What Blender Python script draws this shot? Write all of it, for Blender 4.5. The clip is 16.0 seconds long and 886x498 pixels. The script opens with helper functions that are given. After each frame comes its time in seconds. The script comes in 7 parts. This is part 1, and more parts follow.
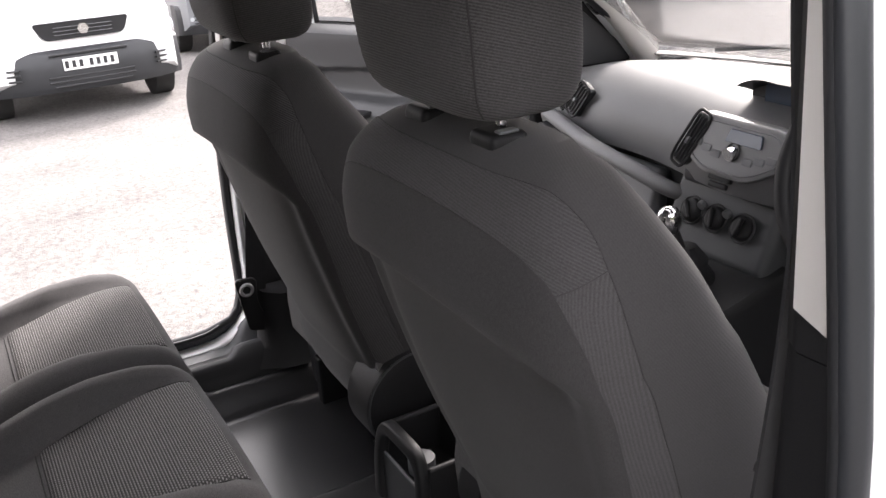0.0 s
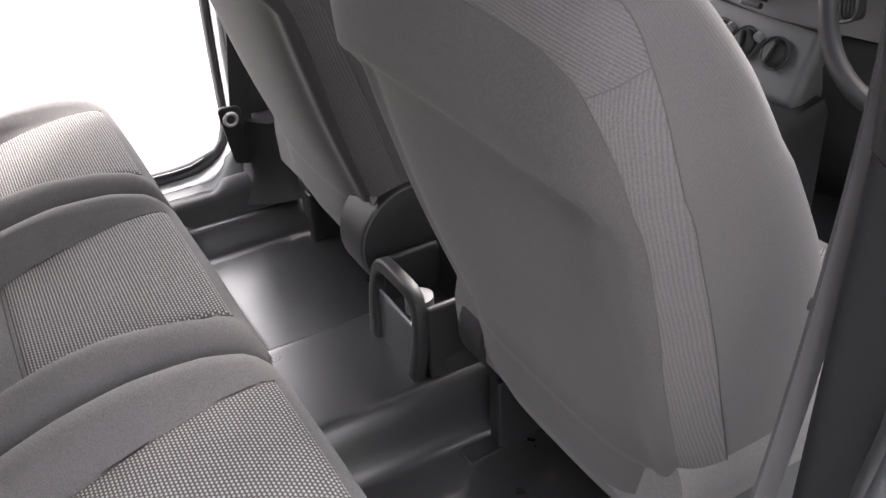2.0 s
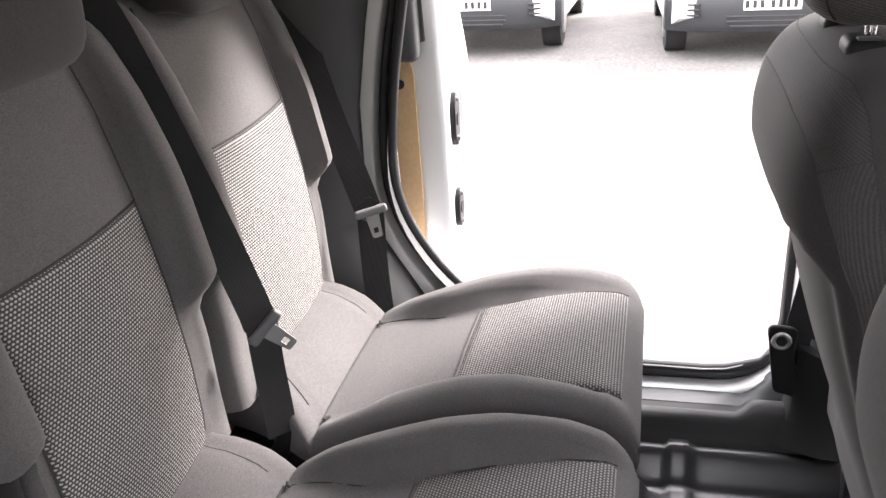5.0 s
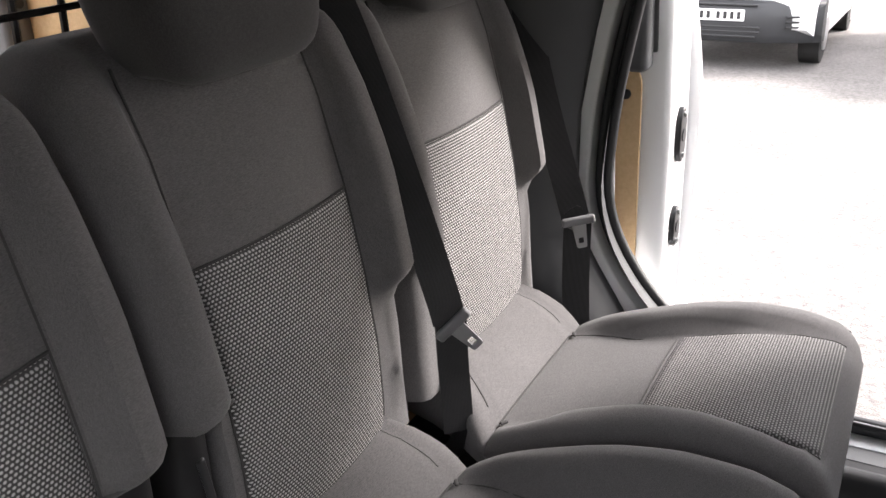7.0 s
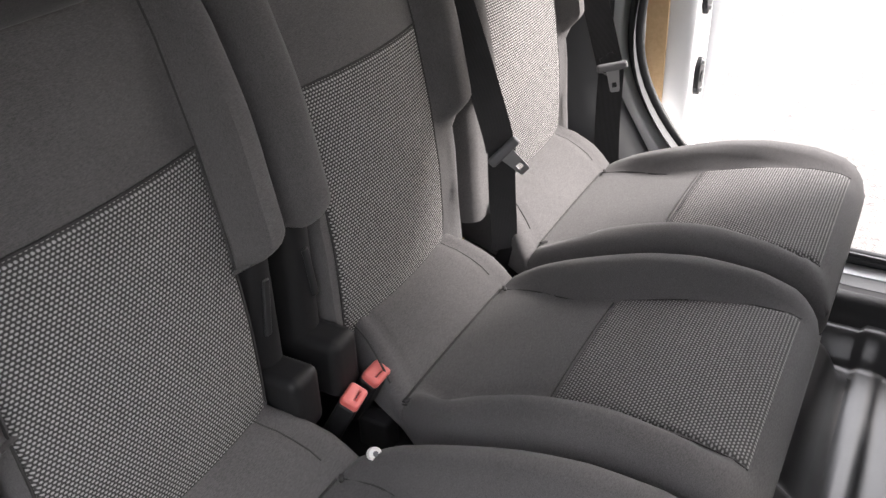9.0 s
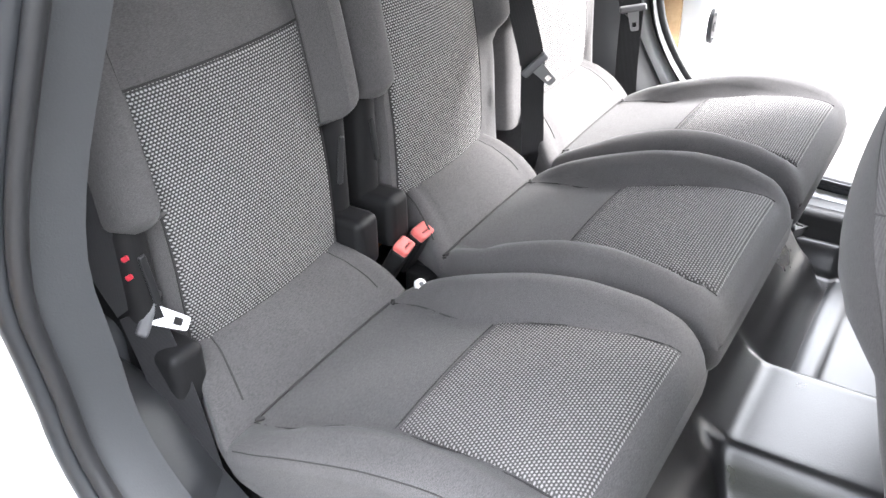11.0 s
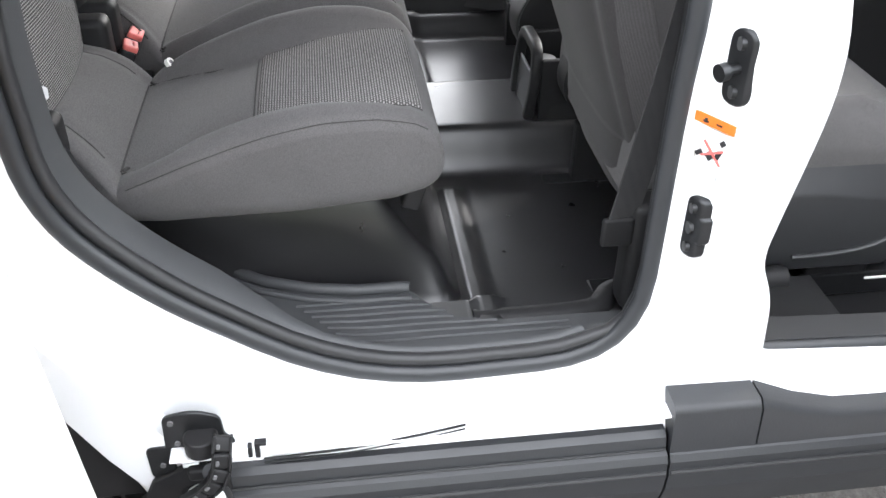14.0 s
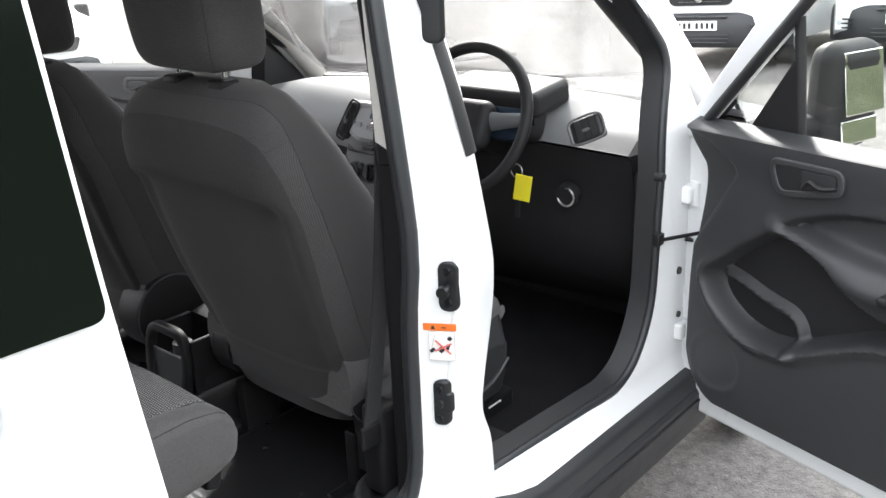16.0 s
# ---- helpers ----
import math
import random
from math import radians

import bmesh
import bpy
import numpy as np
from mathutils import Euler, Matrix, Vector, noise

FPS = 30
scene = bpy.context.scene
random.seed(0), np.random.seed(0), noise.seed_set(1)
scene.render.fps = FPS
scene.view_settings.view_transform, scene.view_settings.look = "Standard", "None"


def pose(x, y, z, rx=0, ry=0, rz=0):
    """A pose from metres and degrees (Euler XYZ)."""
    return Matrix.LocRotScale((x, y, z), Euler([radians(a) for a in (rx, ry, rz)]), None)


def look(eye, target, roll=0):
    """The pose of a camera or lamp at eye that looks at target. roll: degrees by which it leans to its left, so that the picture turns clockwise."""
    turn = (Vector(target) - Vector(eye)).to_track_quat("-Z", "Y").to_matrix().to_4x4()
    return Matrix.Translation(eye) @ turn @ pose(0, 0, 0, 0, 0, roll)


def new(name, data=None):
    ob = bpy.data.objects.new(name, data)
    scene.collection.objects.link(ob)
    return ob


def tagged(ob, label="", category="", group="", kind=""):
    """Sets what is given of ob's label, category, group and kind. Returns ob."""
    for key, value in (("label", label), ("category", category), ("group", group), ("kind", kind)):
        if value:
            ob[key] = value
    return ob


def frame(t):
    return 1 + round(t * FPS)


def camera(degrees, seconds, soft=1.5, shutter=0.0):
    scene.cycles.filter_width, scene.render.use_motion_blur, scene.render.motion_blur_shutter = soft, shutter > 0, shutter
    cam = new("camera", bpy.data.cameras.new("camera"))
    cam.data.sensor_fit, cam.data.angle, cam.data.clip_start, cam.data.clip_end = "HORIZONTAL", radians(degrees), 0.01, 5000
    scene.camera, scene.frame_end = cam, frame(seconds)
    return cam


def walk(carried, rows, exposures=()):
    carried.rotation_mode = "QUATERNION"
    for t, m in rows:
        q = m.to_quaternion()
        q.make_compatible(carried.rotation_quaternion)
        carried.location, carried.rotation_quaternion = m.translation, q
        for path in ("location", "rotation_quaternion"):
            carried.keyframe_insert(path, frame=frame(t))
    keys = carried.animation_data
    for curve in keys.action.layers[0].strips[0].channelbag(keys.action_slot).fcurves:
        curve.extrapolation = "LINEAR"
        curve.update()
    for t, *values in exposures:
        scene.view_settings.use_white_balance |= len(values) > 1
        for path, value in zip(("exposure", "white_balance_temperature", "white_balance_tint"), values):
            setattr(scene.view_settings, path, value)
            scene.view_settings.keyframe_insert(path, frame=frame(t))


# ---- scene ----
cam = camera(52.3, 16.0)
PATH = [
    (0, (1.19, -0.552, 1.628), (-0.43, 0.328, 0.852), -3.6),
    (0.5, (1.08, -0.516, 1.597), (-0.5, 0.331, 0.712), -3.7),
    (1, (1.057, -0.494, 1.57), (-0.514, 0.358, 0.672), -3.4),
    (1.5, (1.083, -0.514, 1.545), (-0.442, 0.313, 0.551), -3.1),
    (2, (1.09, -0.508, 1.537), (-0.399, 0.288, 0.465), -3.2),
    (2.5, (1.063, -0.484, 1.535), (-0.412, 0.307, 0.44), -3.2),
    (3, (0.988, -0.439, 1.549), (-0.5, 0.365, 0.482), -3.5),
    (3.5, (0.92, -0.39, 1.563), (-0.749, 0.238, 0.657), -3.4),
    (3.7, (0.924, -0.37, 1.543), (-0.814, 0.149, 0.701), -3.2),
    (4, (0.898, -0.33, 1.592), (-0.876, -0.016, 0.723), -4.0),
    (4.5, (0.844, -0.317, 1.588), (-0.973, -0.377, 0.754), -3.8),
    (5, (0.762, -0.29, 1.575), (-1.014, -0.724, 0.765), -3.5),
    (5.2, (0.762, -0.264, 1.583), (-0.982, -0.818, 0.775), -3.5),
    (7.3, (0.73, -0.278, 1.578), (-0.881, -1.161, 0.787), -2.1),
    (7.5, (0.733, -0.29, 1.578), (-0.881, -1.166, 0.786), -1.9),
    (8, (0.75, -0.284, 1.583), (-0.849, -1.173, 0.775), -2.0),
    (8.5, (0.825, -0.259, 1.592), (-0.694, -1.117, 0.614), -2.1),
    (8.7, (0.864, -0.253, 1.596), (-0.633, -1.094, 0.57), -2.0),
    (10.8, (1.214, -0.102, 1.596), (-0.238, -1.012, 0.565), -1.6),
    (11, (1.217, -0.092, 1.579), (-0.23, -0.993, 0.533), -0.8),
    (11.5, (1.259, -0.035, 1.552), (-0.133, -0.905, 0.41), -0.3),
    (12, (1.385, -0.012, 1.554), (-0.058, -0.782, 0.403), 0.1),
    (12.5, (1.511, -0.053, 1.505), (-0.039, -0.582, 0.357), 1.1),
    (13, (1.552, -0.138, 1.463), (-0.059, -0.463, 0.323), 0.9),
    (13.5, (1.646, -0.286, 1.45), (-0.005, -0.334, 0.322), 1.0),
    (14, (1.807, -0.441, 1.462), (0.18, -0.221, 0.319), 0.6),
    (14.5, (1.887, -0.568, 1.472), (0.32, -0.137, 0.307), 0.2),
    (15, (1.834, -0.681, 1.475), (0.337, 0.05, 0.369), -0.3),
    (15.3, (1.795, -0.724, 1.488), (0.354, 0.227, 0.479), -0.1),
    (15.5, (1.800, -0.812, 1.512), (0.406, 0.306, 0.616), -0.2),
    (16, (1.845, -1.066, 1.638), (0.597, 0.343, 0.957), -2.2),
]
walk(cam, [(t, look(eye, target, roll)) for t, eye, target, roll in PATH],
     [(0.0, 1.15, 6700, 16.0), (0.5, 1.42, 6700, 16.0), (1.0, 1.80, 6700, 16.0), (1.5, 2.22, 6700, 16.0), (2.0, 2.45, 6700, 16.0), (3.0, 2.95, 6700, 16.0), (3.5, 3.20, 6700, 16.0), (4.0, 2.90, 6700, 16.0), (4.5, 2.50, 6700, 16.0), (5.0, 2.05, 6700, 16.0), (7.3, 1.45, 6650, 14.0), (8.5, 1.35, 6650, 14.0), (8.7, 1.40, 6650, 14.0), (10.8, 2.62, 6250, 11.0), (12.0, 2.70, 6250, 11.0), (13.0, 2.50, 6250, 11.0), (14.0, 1.90, 6400, 10.0), (14.5, 1.65, 6500, 10.0), (15.0, 1.20, 6500, 10.0), (15.5, 1.05, 6600, 11.0), (16.0, 1.20, 6450, 8.0)])


# ---- light ----
SUN_EL, SUN_AZ = 37.0, 320.0     # height; compass bearing from +y clockwise towards +x
world = bpy.data.worlds.new("sky")
scene.world = world
world.use_nodes = True
wn = world.node_tree
bg = wn.nodes["Background"]
sky = wn.nodes.new("ShaderNodeTexSky")
sky.sky_type = "NISHITA"
sky.sun_disc = False
sky.sun_elevation = radians(SUN_EL)
sky.sun_rotation = radians(SUN_AZ)
sky.dust_density = 4.0
sky.air_density = 1.5
sky.ozone_density = 0.4
haze = wn.nodes.new("ShaderNodeMixRGB")
haze.inputs[0].default_value = 0.6
haze.inputs[2].default_value = (19.0, 19.0, 19.5, 1)
wn.links.new(sky.outputs[0], haze.inputs[1])
wn.links.new(haze.outputs[0], bg.inputs[0])
bg.inputs[1].default_value = 0.15
sun_data = bpy.data.lights.new("sun", "SUN")
sun_data.energy, sun_data.angle, sun_data.color = 4.3, radians(12), (1.0, 0.97, 0.95)
sun = new("sun", sun_data)
sun.rotation_euler = Euler((radians(90 - SUN_EL), 0, radians(180 - SUN_AZ)))

# ---- materials ----


def material(name, colour, rough=0.6, metal=0.0, coat=0.0, spec=0.5):
    m = bpy.data.materials.new(name)
    m.use_nodes = True
    b = m.node_tree.nodes["Principled BSDF"]
    b.inputs["Base Color"].default_value = (*colour, 1)
    b.inputs["Roughness"].default_value = rough
    b.inputs["Metallic"].default_value = metal
    b.inputs["Coat Weight"].default_value = coat
    b.inputs["Specular IOR Level"].default_value = spec
    return m


def node(m, kind, **values):
    n = m.node_tree.nodes.new(kind)
    for key, value in values.items():
        n.inputs[key].default_value = value
    return n


def link(m, a, b):
    m.node_tree.links.new(a, b)


def math_node(m, op, a, b=None):
    n = m.node_tree.nodes.new("ShaderNodeMath")
    n.operation = op
    for i, v in enumerate((a, b)):
        if v is None:
            continue
        if isinstance(v, (int, float)):
            n.inputs[i].default_value = v
        else:
            link(m, v, n.inputs[i])
    return n.outputs[0]


def ramp(m, fac, stops):
    n = m.node_tree.nodes.new("ShaderNodeValToRGB")
    els = n.color_ramp.elements
    while len(els) < len(stops):
        els.new(0.5)
    for e, (p, c) in zip(els, stops):
        e.position, e.color = p, (*c, 1)
    link(m, fac, n.inputs[0])
    return n.outputs[0]


def mix(m, fac, a, b):
    n = m.node_tree.nodes.new("ShaderNodeMixRGB")
    for i, v in enumerate((fac, a, b)):
        if isinstance(v, (int, float)):
            n.inputs[i].default_value = v
        elif isinstance(v, tuple):
            n.inputs[i].default_value = (*v, 1)
        else:
            link(m, v, n.inputs[i])
    return n.outputs[0]


def grain(m, scale=400.0, strength=0.1, distance=0.001, detail=2.0):
    """Fine relief and a little variation in gloss."""
    b = m.node_tree.nodes["Principled BSDF"]
    co = node(m, "ShaderNodeTexCoord").outputs["Object"]
    n = node(m, "ShaderNodeTexNoise", Scale=scale, Detail=detail)
    link(m, co, n.inputs["Vector"])
    bump = node(m, "ShaderNodeBump", Strength=strength, Distance=distance)
    link(m, n.outputs[0], bump.inputs["Height"])
    link(m, bump.outputs[0], b.inputs["Normal"])
    big = node(m, "ShaderNodeTexNoise", Scale=7.0, Detail=4.0)
    link(m, co, big.inputs["Vector"])
    r = b.inputs["Roughness"].default_value
    link(m, math_node(m, "MULTIPLY_ADD", big.outputs[0], 0.24), b.inputs["Roughness"])
    b.inputs["Roughness"].links[0].from_node.inputs[2].default_value = r - 0.12
    return m


def fabric(name, dark, light, rib=0.0022, axis="x", depth=0.1):
    """Woven cloth: fine ribs, mottled by wear."""
    m = material(name, dark, 0.95, spec=0.15)
    b = m.node_tree.nodes["Principled BSDF"]
    b.inputs["Sheen Weight"].default_value = 0.12
    b.inputs["Sheen Roughness"].default_value = 0.6
    co = node(m, "ShaderNodeTexCoord").outputs["Object"]
    sep = node(m, "ShaderNodeSeparateXYZ")
    link(m, co, sep.inputs[0])
    if axis == "slant":
        along = math_node(m, "ADD", sep.outputs["Z"], math_node(m, "MULTIPLY", sep.outputs["X"], 0.25))
        along = math_node(m, "ADD", along, math_node(m, "MULTIPLY", sep.outputs["Y"], 0.6))
    elif axis == "weft":
        along = math_node(m, "SUBTRACT", sep.outputs["Z"], math_node(m, "MULTIPLY", sep.outputs["Y"], 0.9))
        wob = node(m, "ShaderNodeTexNoise", Scale=50.0, Detail=2.0)
        link(m, co, wob.inputs["Vector"])
        along = math_node(m, "ADD", along, math_node(m, "MULTIPLY", wob.outputs[0], 0.005))
    elif axis == "z":
        along = math_node(m, "ADD", sep.outputs["Z"], math_node(m, "MULTIPLY", sep.outputs["Y"], 0.5))
    else:
        along = math_node(m, "ADD", sep.outputs["X"], math_node(m, "MULTIPLY", sep.outputs["Y"], 0.3))
    wave = math_node(m, "SINE", math_node(m, "MULTIPLY", along, 2 * math.pi / rib))
    fine = node(m, "ShaderNodeTexNoise", Scale=900.0, Detail=2.0)
    link(m, co, fine.inputs["Vector"])
    big = node(m, "ShaderNodeTexNoise", Scale=9.0, Detail=5.0, Roughness=0.6)
    link(m, co, big.inputs["Vector"])
    h = math_node(m, "ADD", math_node(m, "MULTIPLY", wave, depth), fine.outputs[0])
    tone = math_node(m, "ADD", math_node(m, "MULTIPLY", h, 0.45), math_node(m, "MULTIPLY", big.outputs[0], 0.6))
    link(m, ramp(m, tone, [(0.25, dark), (0.85, light)]), b.inputs["Base Color"])
    bump = node(m, "ShaderNodeBump", Strength=0.25, Distance=0.0006)
    link(m, h, bump.inputs["Height"])
    link(m, bump.outputs[0], b.inputs["Normal"])
    return m


def tweed(name, pitch_u, pitch_v, axis_v, dark, light):
    """Black cloth with rows of short pale stitches, offset row by row."""
    m = material(name, dark, 0.9, spec=0.2)
    b = m.node_tree.nodes["Principled BSDF"]
    co = node(m, "ShaderNodeTexCoord").outputs["Object"]
    sep = node(m, "ShaderNodeSeparateXYZ")
    link(m, co, sep.inputs[0])
    u = math_node(m, "DIVIDE", sep.outputs["X"], pitch_u)
    v = math_node(m, "DIVIDE", sep.outputs[axis_v], pitch_v)
    row = math_node(m, "FLOOR", v)
    odd = math_node(m, "MULTIPLY", math_node(m, "MODULO", math_node(m, "ABSOLUTE", row), 2.0), 0.5)
    fu = math_node(m, "SUBTRACT", math_node(m, "FRACT", math_node(m, "ADD", u, odd)), 0.5)
    fv = math_node(m, "SUBTRACT", math_node(m, "FRACT", v), 0.5)
    d = math_node(m, "ADD", math_node(m, "POWER", math_node(m, "MULTIPLY", math_node(m, "ABSOLUTE", fu), 2.3), 2.0),
                  math_node(m, "POWER", math_node(m, "MULTIPLY", math_node(m, "ABSOLUTE", fv), 2.6), 2.0))
    rnd = node(m, "ShaderNodeTexNoise", Scale=160.0, Detail=2.0)
    link(m, co, rnd.inputs["Vector"])
    d = math_node(m, "ADD", d, math_node(m, "MULTIPLY", math_node(m, "SUBTRACT", rnd.outputs[0], 0.5), 0.5))
    dot = ramp(m, d, [(0.15, (1, 1, 1)), (1.0, (0, 0, 0))])
    fine = node(m, "ShaderNodeTexNoise", Scale=1200.0, Detail=2.0)
    link(m, co, fine.inputs["Vector"])
    pale = mix(m, fine.outputs[0], tuple(c * 0.6 for c in light), tuple(min(1, c * 1.3) for c in light))
    link(m, mix(m, dot, dark, pale), b.inputs["Base Color"])
    bump = node(m, "ShaderNodeBump", Strength=0.5, Distance=0.0012)
    link(m, dot, bump.inputs["Height"])
    link(m, bump.outputs[0], b.inputs["Normal"])
    return m


def weave(name, dark, light, across=0.35, ribs=520.0, knots=0.0):
    """Woven cloth: uneven threads that run along and across, no exact repeat."""
    m = material(name, dark, 0.92, spec=0.2)
    b = m.node_tree.nodes["Principled BSDF"]
    b.inputs["Sheen Weight"].default_value = 0.10
    b.inputs["Sheen Roughness"].default_value = 0.6
    co = node(m, "ShaderNodeTexCoord").outputs["Object"]
    tones = []
    for k, w in (((0.16, 0.62, 1.0), 1.0), ((1.0, 0.62, 0.16), across)):
        mp = node(m, "ShaderNodeMapping")
        mp.inputs["Scale"].default_value = [c * ribs for c in k]
        link(m, co, mp.inputs[0])
        n = node(m, "ShaderNodeTexNoise", Scale=1.0, Detail=1.0)
        link(m, mp.outputs[0], n.inputs["Vector"])
        tones.append(math_node(m, "MULTIPLY", n.outputs[0], w / (1 + across)))
    big = node(m, "ShaderNodeTexNoise", Scale=8.0, Detail=5.0, Roughness=0.6)
    link(m, co, big.inputs["Vector"])
    thread = math_node(m, "ADD", tones[0], tones[1])
    tone = math_node(m, "ADD", thread, math_node(m, "MULTIPLY", math_node(m, "SUBTRACT", big.outputs[0], 0.5), 0.22))
    if knots:
        # rows of small raised knots
        sep = node(m, "ShaderNodeSeparateXYZ")
        link(m, co, sep.inputs[0])
        u = math_node(m, "ADD", sep.outputs["X"], math_node(m, "MULTIPLY", sep.outputs["Y"], 0.25))
        v = math_node(m, "SUBTRACT", sep.outputs["Z"], math_node(m, "MULTIPLY", sep.outputs["Y"], 0.35))
        row = [math_node(m, "SINE", math_node(m, "MULTIPLY", c, 2 * math.pi / knots)) for c in (u, v)]
        knot = math_node(m, "ADD", math_node(m, "MULTIPLY", row[1], 0.05), math_node(m, "MULTIPLY", math_node(m, "MULTIPLY", row[0], row[1]), 0.05))
        tone = math_node(m, "ADD", tone, knot)
    link(m, ramp(m, tone, [(0.34, dark), (0.66, light)]), b.inputs["Base Color"])
    bump = node(m, "ShaderNodeBump", Strength=0.3, Distance=0.0006)
    link(m, thread, bump.inputs["Height"])
    link(m, bump.outputs[0], b.inputs["Normal"])
    return m


def ribbed(name, dark, light, way, pitch, relief=1.0):
    """Corded cloth: fine raised ribs across one direction, each rib broken up by its threads."""
    m = material(name, dark, 0.92, spec=0.2)
    b = m.node_tree.nodes["Principled BSDF"]
    b.inputs["Sheen Weight"].default_value = 0.10
    b.inputs["Sheen Roughness"].default_value = 0.6
    co = node(m, "ShaderNodeTexCoord").outputs["Object"]
    dot = m.node_tree.nodes.new("ShaderNodeVectorMath")
    dot.operation = "DOT_PRODUCT"
    link(m, co, dot.inputs[0])
    dot.inputs[1].default_value = way
    wob = node(m, "ShaderNodeTexNoise", Scale=14.0, Detail=2.0)
    link(m, co, wob.inputs["Vector"])
    along = math_node(m, "ADD", dot.outputs["Value"], math_node(m, "MULTIPLY", wob.outputs[0], 0.003))
    wave = math_node(m, "SINE", math_node(m, "MULTIPLY", along, 2 * math.pi / pitch))
    fine = node(m, "ShaderNodeTexNoise", Scale=520.0, Detail=2.0)
    big = node(m, "ShaderNodeTexNoise", Scale=8.0, Detail=5.0, Roughness=0.6)
    for n in (fine, big):
        link(m, co, n.inputs["Vector"])
    tone = math_node(m, "ADD", math_node(m, "MULTIPLY", wave, 0.20 * relief), math_node(m, "MULTIPLY", fine.outputs[0], 0.62))
    tone = math_node(m, "ADD", tone, math_node(m, "MULTIPLY", math_node(m, "SUBTRACT", big.outputs[0], 0.5), 0.25))
    link(m, ramp(m, tone, [(0.05, dark), (0.60, light)]), b.inputs["Base Color"])
    bump = node(m, "ShaderNodeBump", Strength=0.5 * relief, Distance=0.0008)
    link(m, wave, bump.inputs["Height"])
    link(m, bump.outputs[0], b.inputs["Normal"])
    return m


def stony(name):
    """Worn tarmac strewn with grit: stains, patches, stones of two sizes."""
    m = material(name, (0.2, 0.19, 0.18), 0.95)
    b = m.node_tree.nodes["Principled BSDF"]
    co = node(m, "ShaderNodeTexCoord").outputs["Object"]
    patch = node(m, "ShaderNodeTexNoise", Scale=0.7, Detail=6.0, Roughness=0.65)
    grit = node(m, "ShaderNodeTexNoise", Scale=26.0, Detail=5.0, Roughness=0.75)
    stone = node(m, "ShaderNodeTexVoronoi", Scale=75.0)
    small = node(m, "ShaderNodeTexVoronoi", Scale=120.0)
    for n in (patch, grit, stone, small):
        link(m, co, n.inputs["Vector"])
    f = math_node(m, "ADD", math_node(m, "MULTIPLY", patch.outputs[0], 0.34), math_node(m, "MULTIPLY", grit.outputs[0], 0.66))
    base = ramp(m, f, [(0.30, (0.052, 0.048, 0.045)), (0.46, (0.130, 0.122, 0.116)), (0.58, (0.192, 0.182, 0.174)), (0.74, (0.30, 0.287, 0.277))])
    sep = node(m, "ShaderNodeSeparateColor")
    link(m, stone.outputs["Color"], sep.inputs[0])
    pick = math_node(m, "MULTIPLY", math_node(m, "GREATER_THAN", sep.outputs[0], 0.62), math_node(m, "LESS_THAN", stone.outputs["Distance"], 0.38))
    stones = ramp(m, sep.outputs[1], [(0.0, (0.07, 0.065, 0.06)), (0.5, (0.16, 0.148, 0.138)), (1.0, (0.30, 0.285, 0.27))])
    link(m, mix(m, math_node(m, "MULTIPLY", pick, 0.45), base, stones), b.inputs["Base Color"])
    h = math_node(m, "ADD", math_node(m, "MULTIPLY", grit.outputs[0], 0.6), math_node(m, "SUBTRACT", math_node(m, "MULTIPLY", pick, 0.5), math_node(m, "MULTIPLY", small.outputs["Distance"], 0.4)))
    bp = node(m, "ShaderNodeBump", Strength=0.8, Distance=0.012)
    link(m, h, bp.inputs["Height"])
    link(m, bp.outputs[0], b.inputs["Normal"])
    return m


def mottled(name, stops, scale, rough=0.9, bump=0.4, distance=0.004, fine=None):
    m = material(name, stops[0][1], rough)
    b = m.node_tree.nodes["Principled BSDF"]
    co = node(m, "ShaderNodeTexCoord").outputs["Object"]
    n1 = node(m, "ShaderNodeTexNoise", Scale=scale, Detail=6.0, Roughness=0.65)
    n2 = node(m, "ShaderNodeTexNoise", Scale=fine or scale * 30, Detail=3.0, Roughness=0.7)
    link(m, co, n1.inputs["Vector"])
    link(m, co, n2.inputs["Vector"])
    f = math_node(m, "ADD", math_node(m, "MULTIPLY", n1.outputs[0], 0.5), math_node(m, "MULTIPLY", n2.outputs[0], 0.5))
    link(m, ramp(m, f, stops), b.inputs["Base Color"])
    bp = node(m, "ShaderNodeBump", Strength=bump, Distance=distance)
    link(m, n2.outputs[0], bp.inputs["Height"])
    link(m, bp.outputs[0], b.inputs["Normal"])
    return m


WHITE = grain(material("white_paint", (0.80, 0.81, 0.82), 0.32, coat=0.6), 60, 0.02)
CLOTH = weave("seat_cloth", (0.060, 0.058, 0.0585), (0.108, 0.104, 0.105), 0.5, 1400.0)
CLOTH_BACK = weave("seat_back_cloth", (0.026, 0.025, 0.0253), (0.046, 0.044, 0.0445), 0.9, 1500.0)
CLOTH_RIB = ribbed("ribbed_cloth", (0.032, 0.0305, 0.031), (0.098, 0.094, 0.0955), (0.0, 0.30, 1.0), 0.0030, 0.75)
CLOTH_FLANK = ribbed("flank_cloth", (0.037, 0.0355, 0.036), (0.060, 0.0575, 0.058), (0.4, 0.7, 0.6), 0.0026, 0.12)
CLOTH_SHOULDER = ribbed("shoulder_cloth", (0.036, 0.0345, 0.035), (0.078, 0.0745, 0.076), (0.10, 0.50, 0.86), 0.0030, 0.6)
CLOTH_BAND = ribbed("band_cloth", (0.036, 0.0345, 0.035), (0.078, 0.0745, 0.076), (0.90, 0.40, 0.10), 0.0026, 0.42)
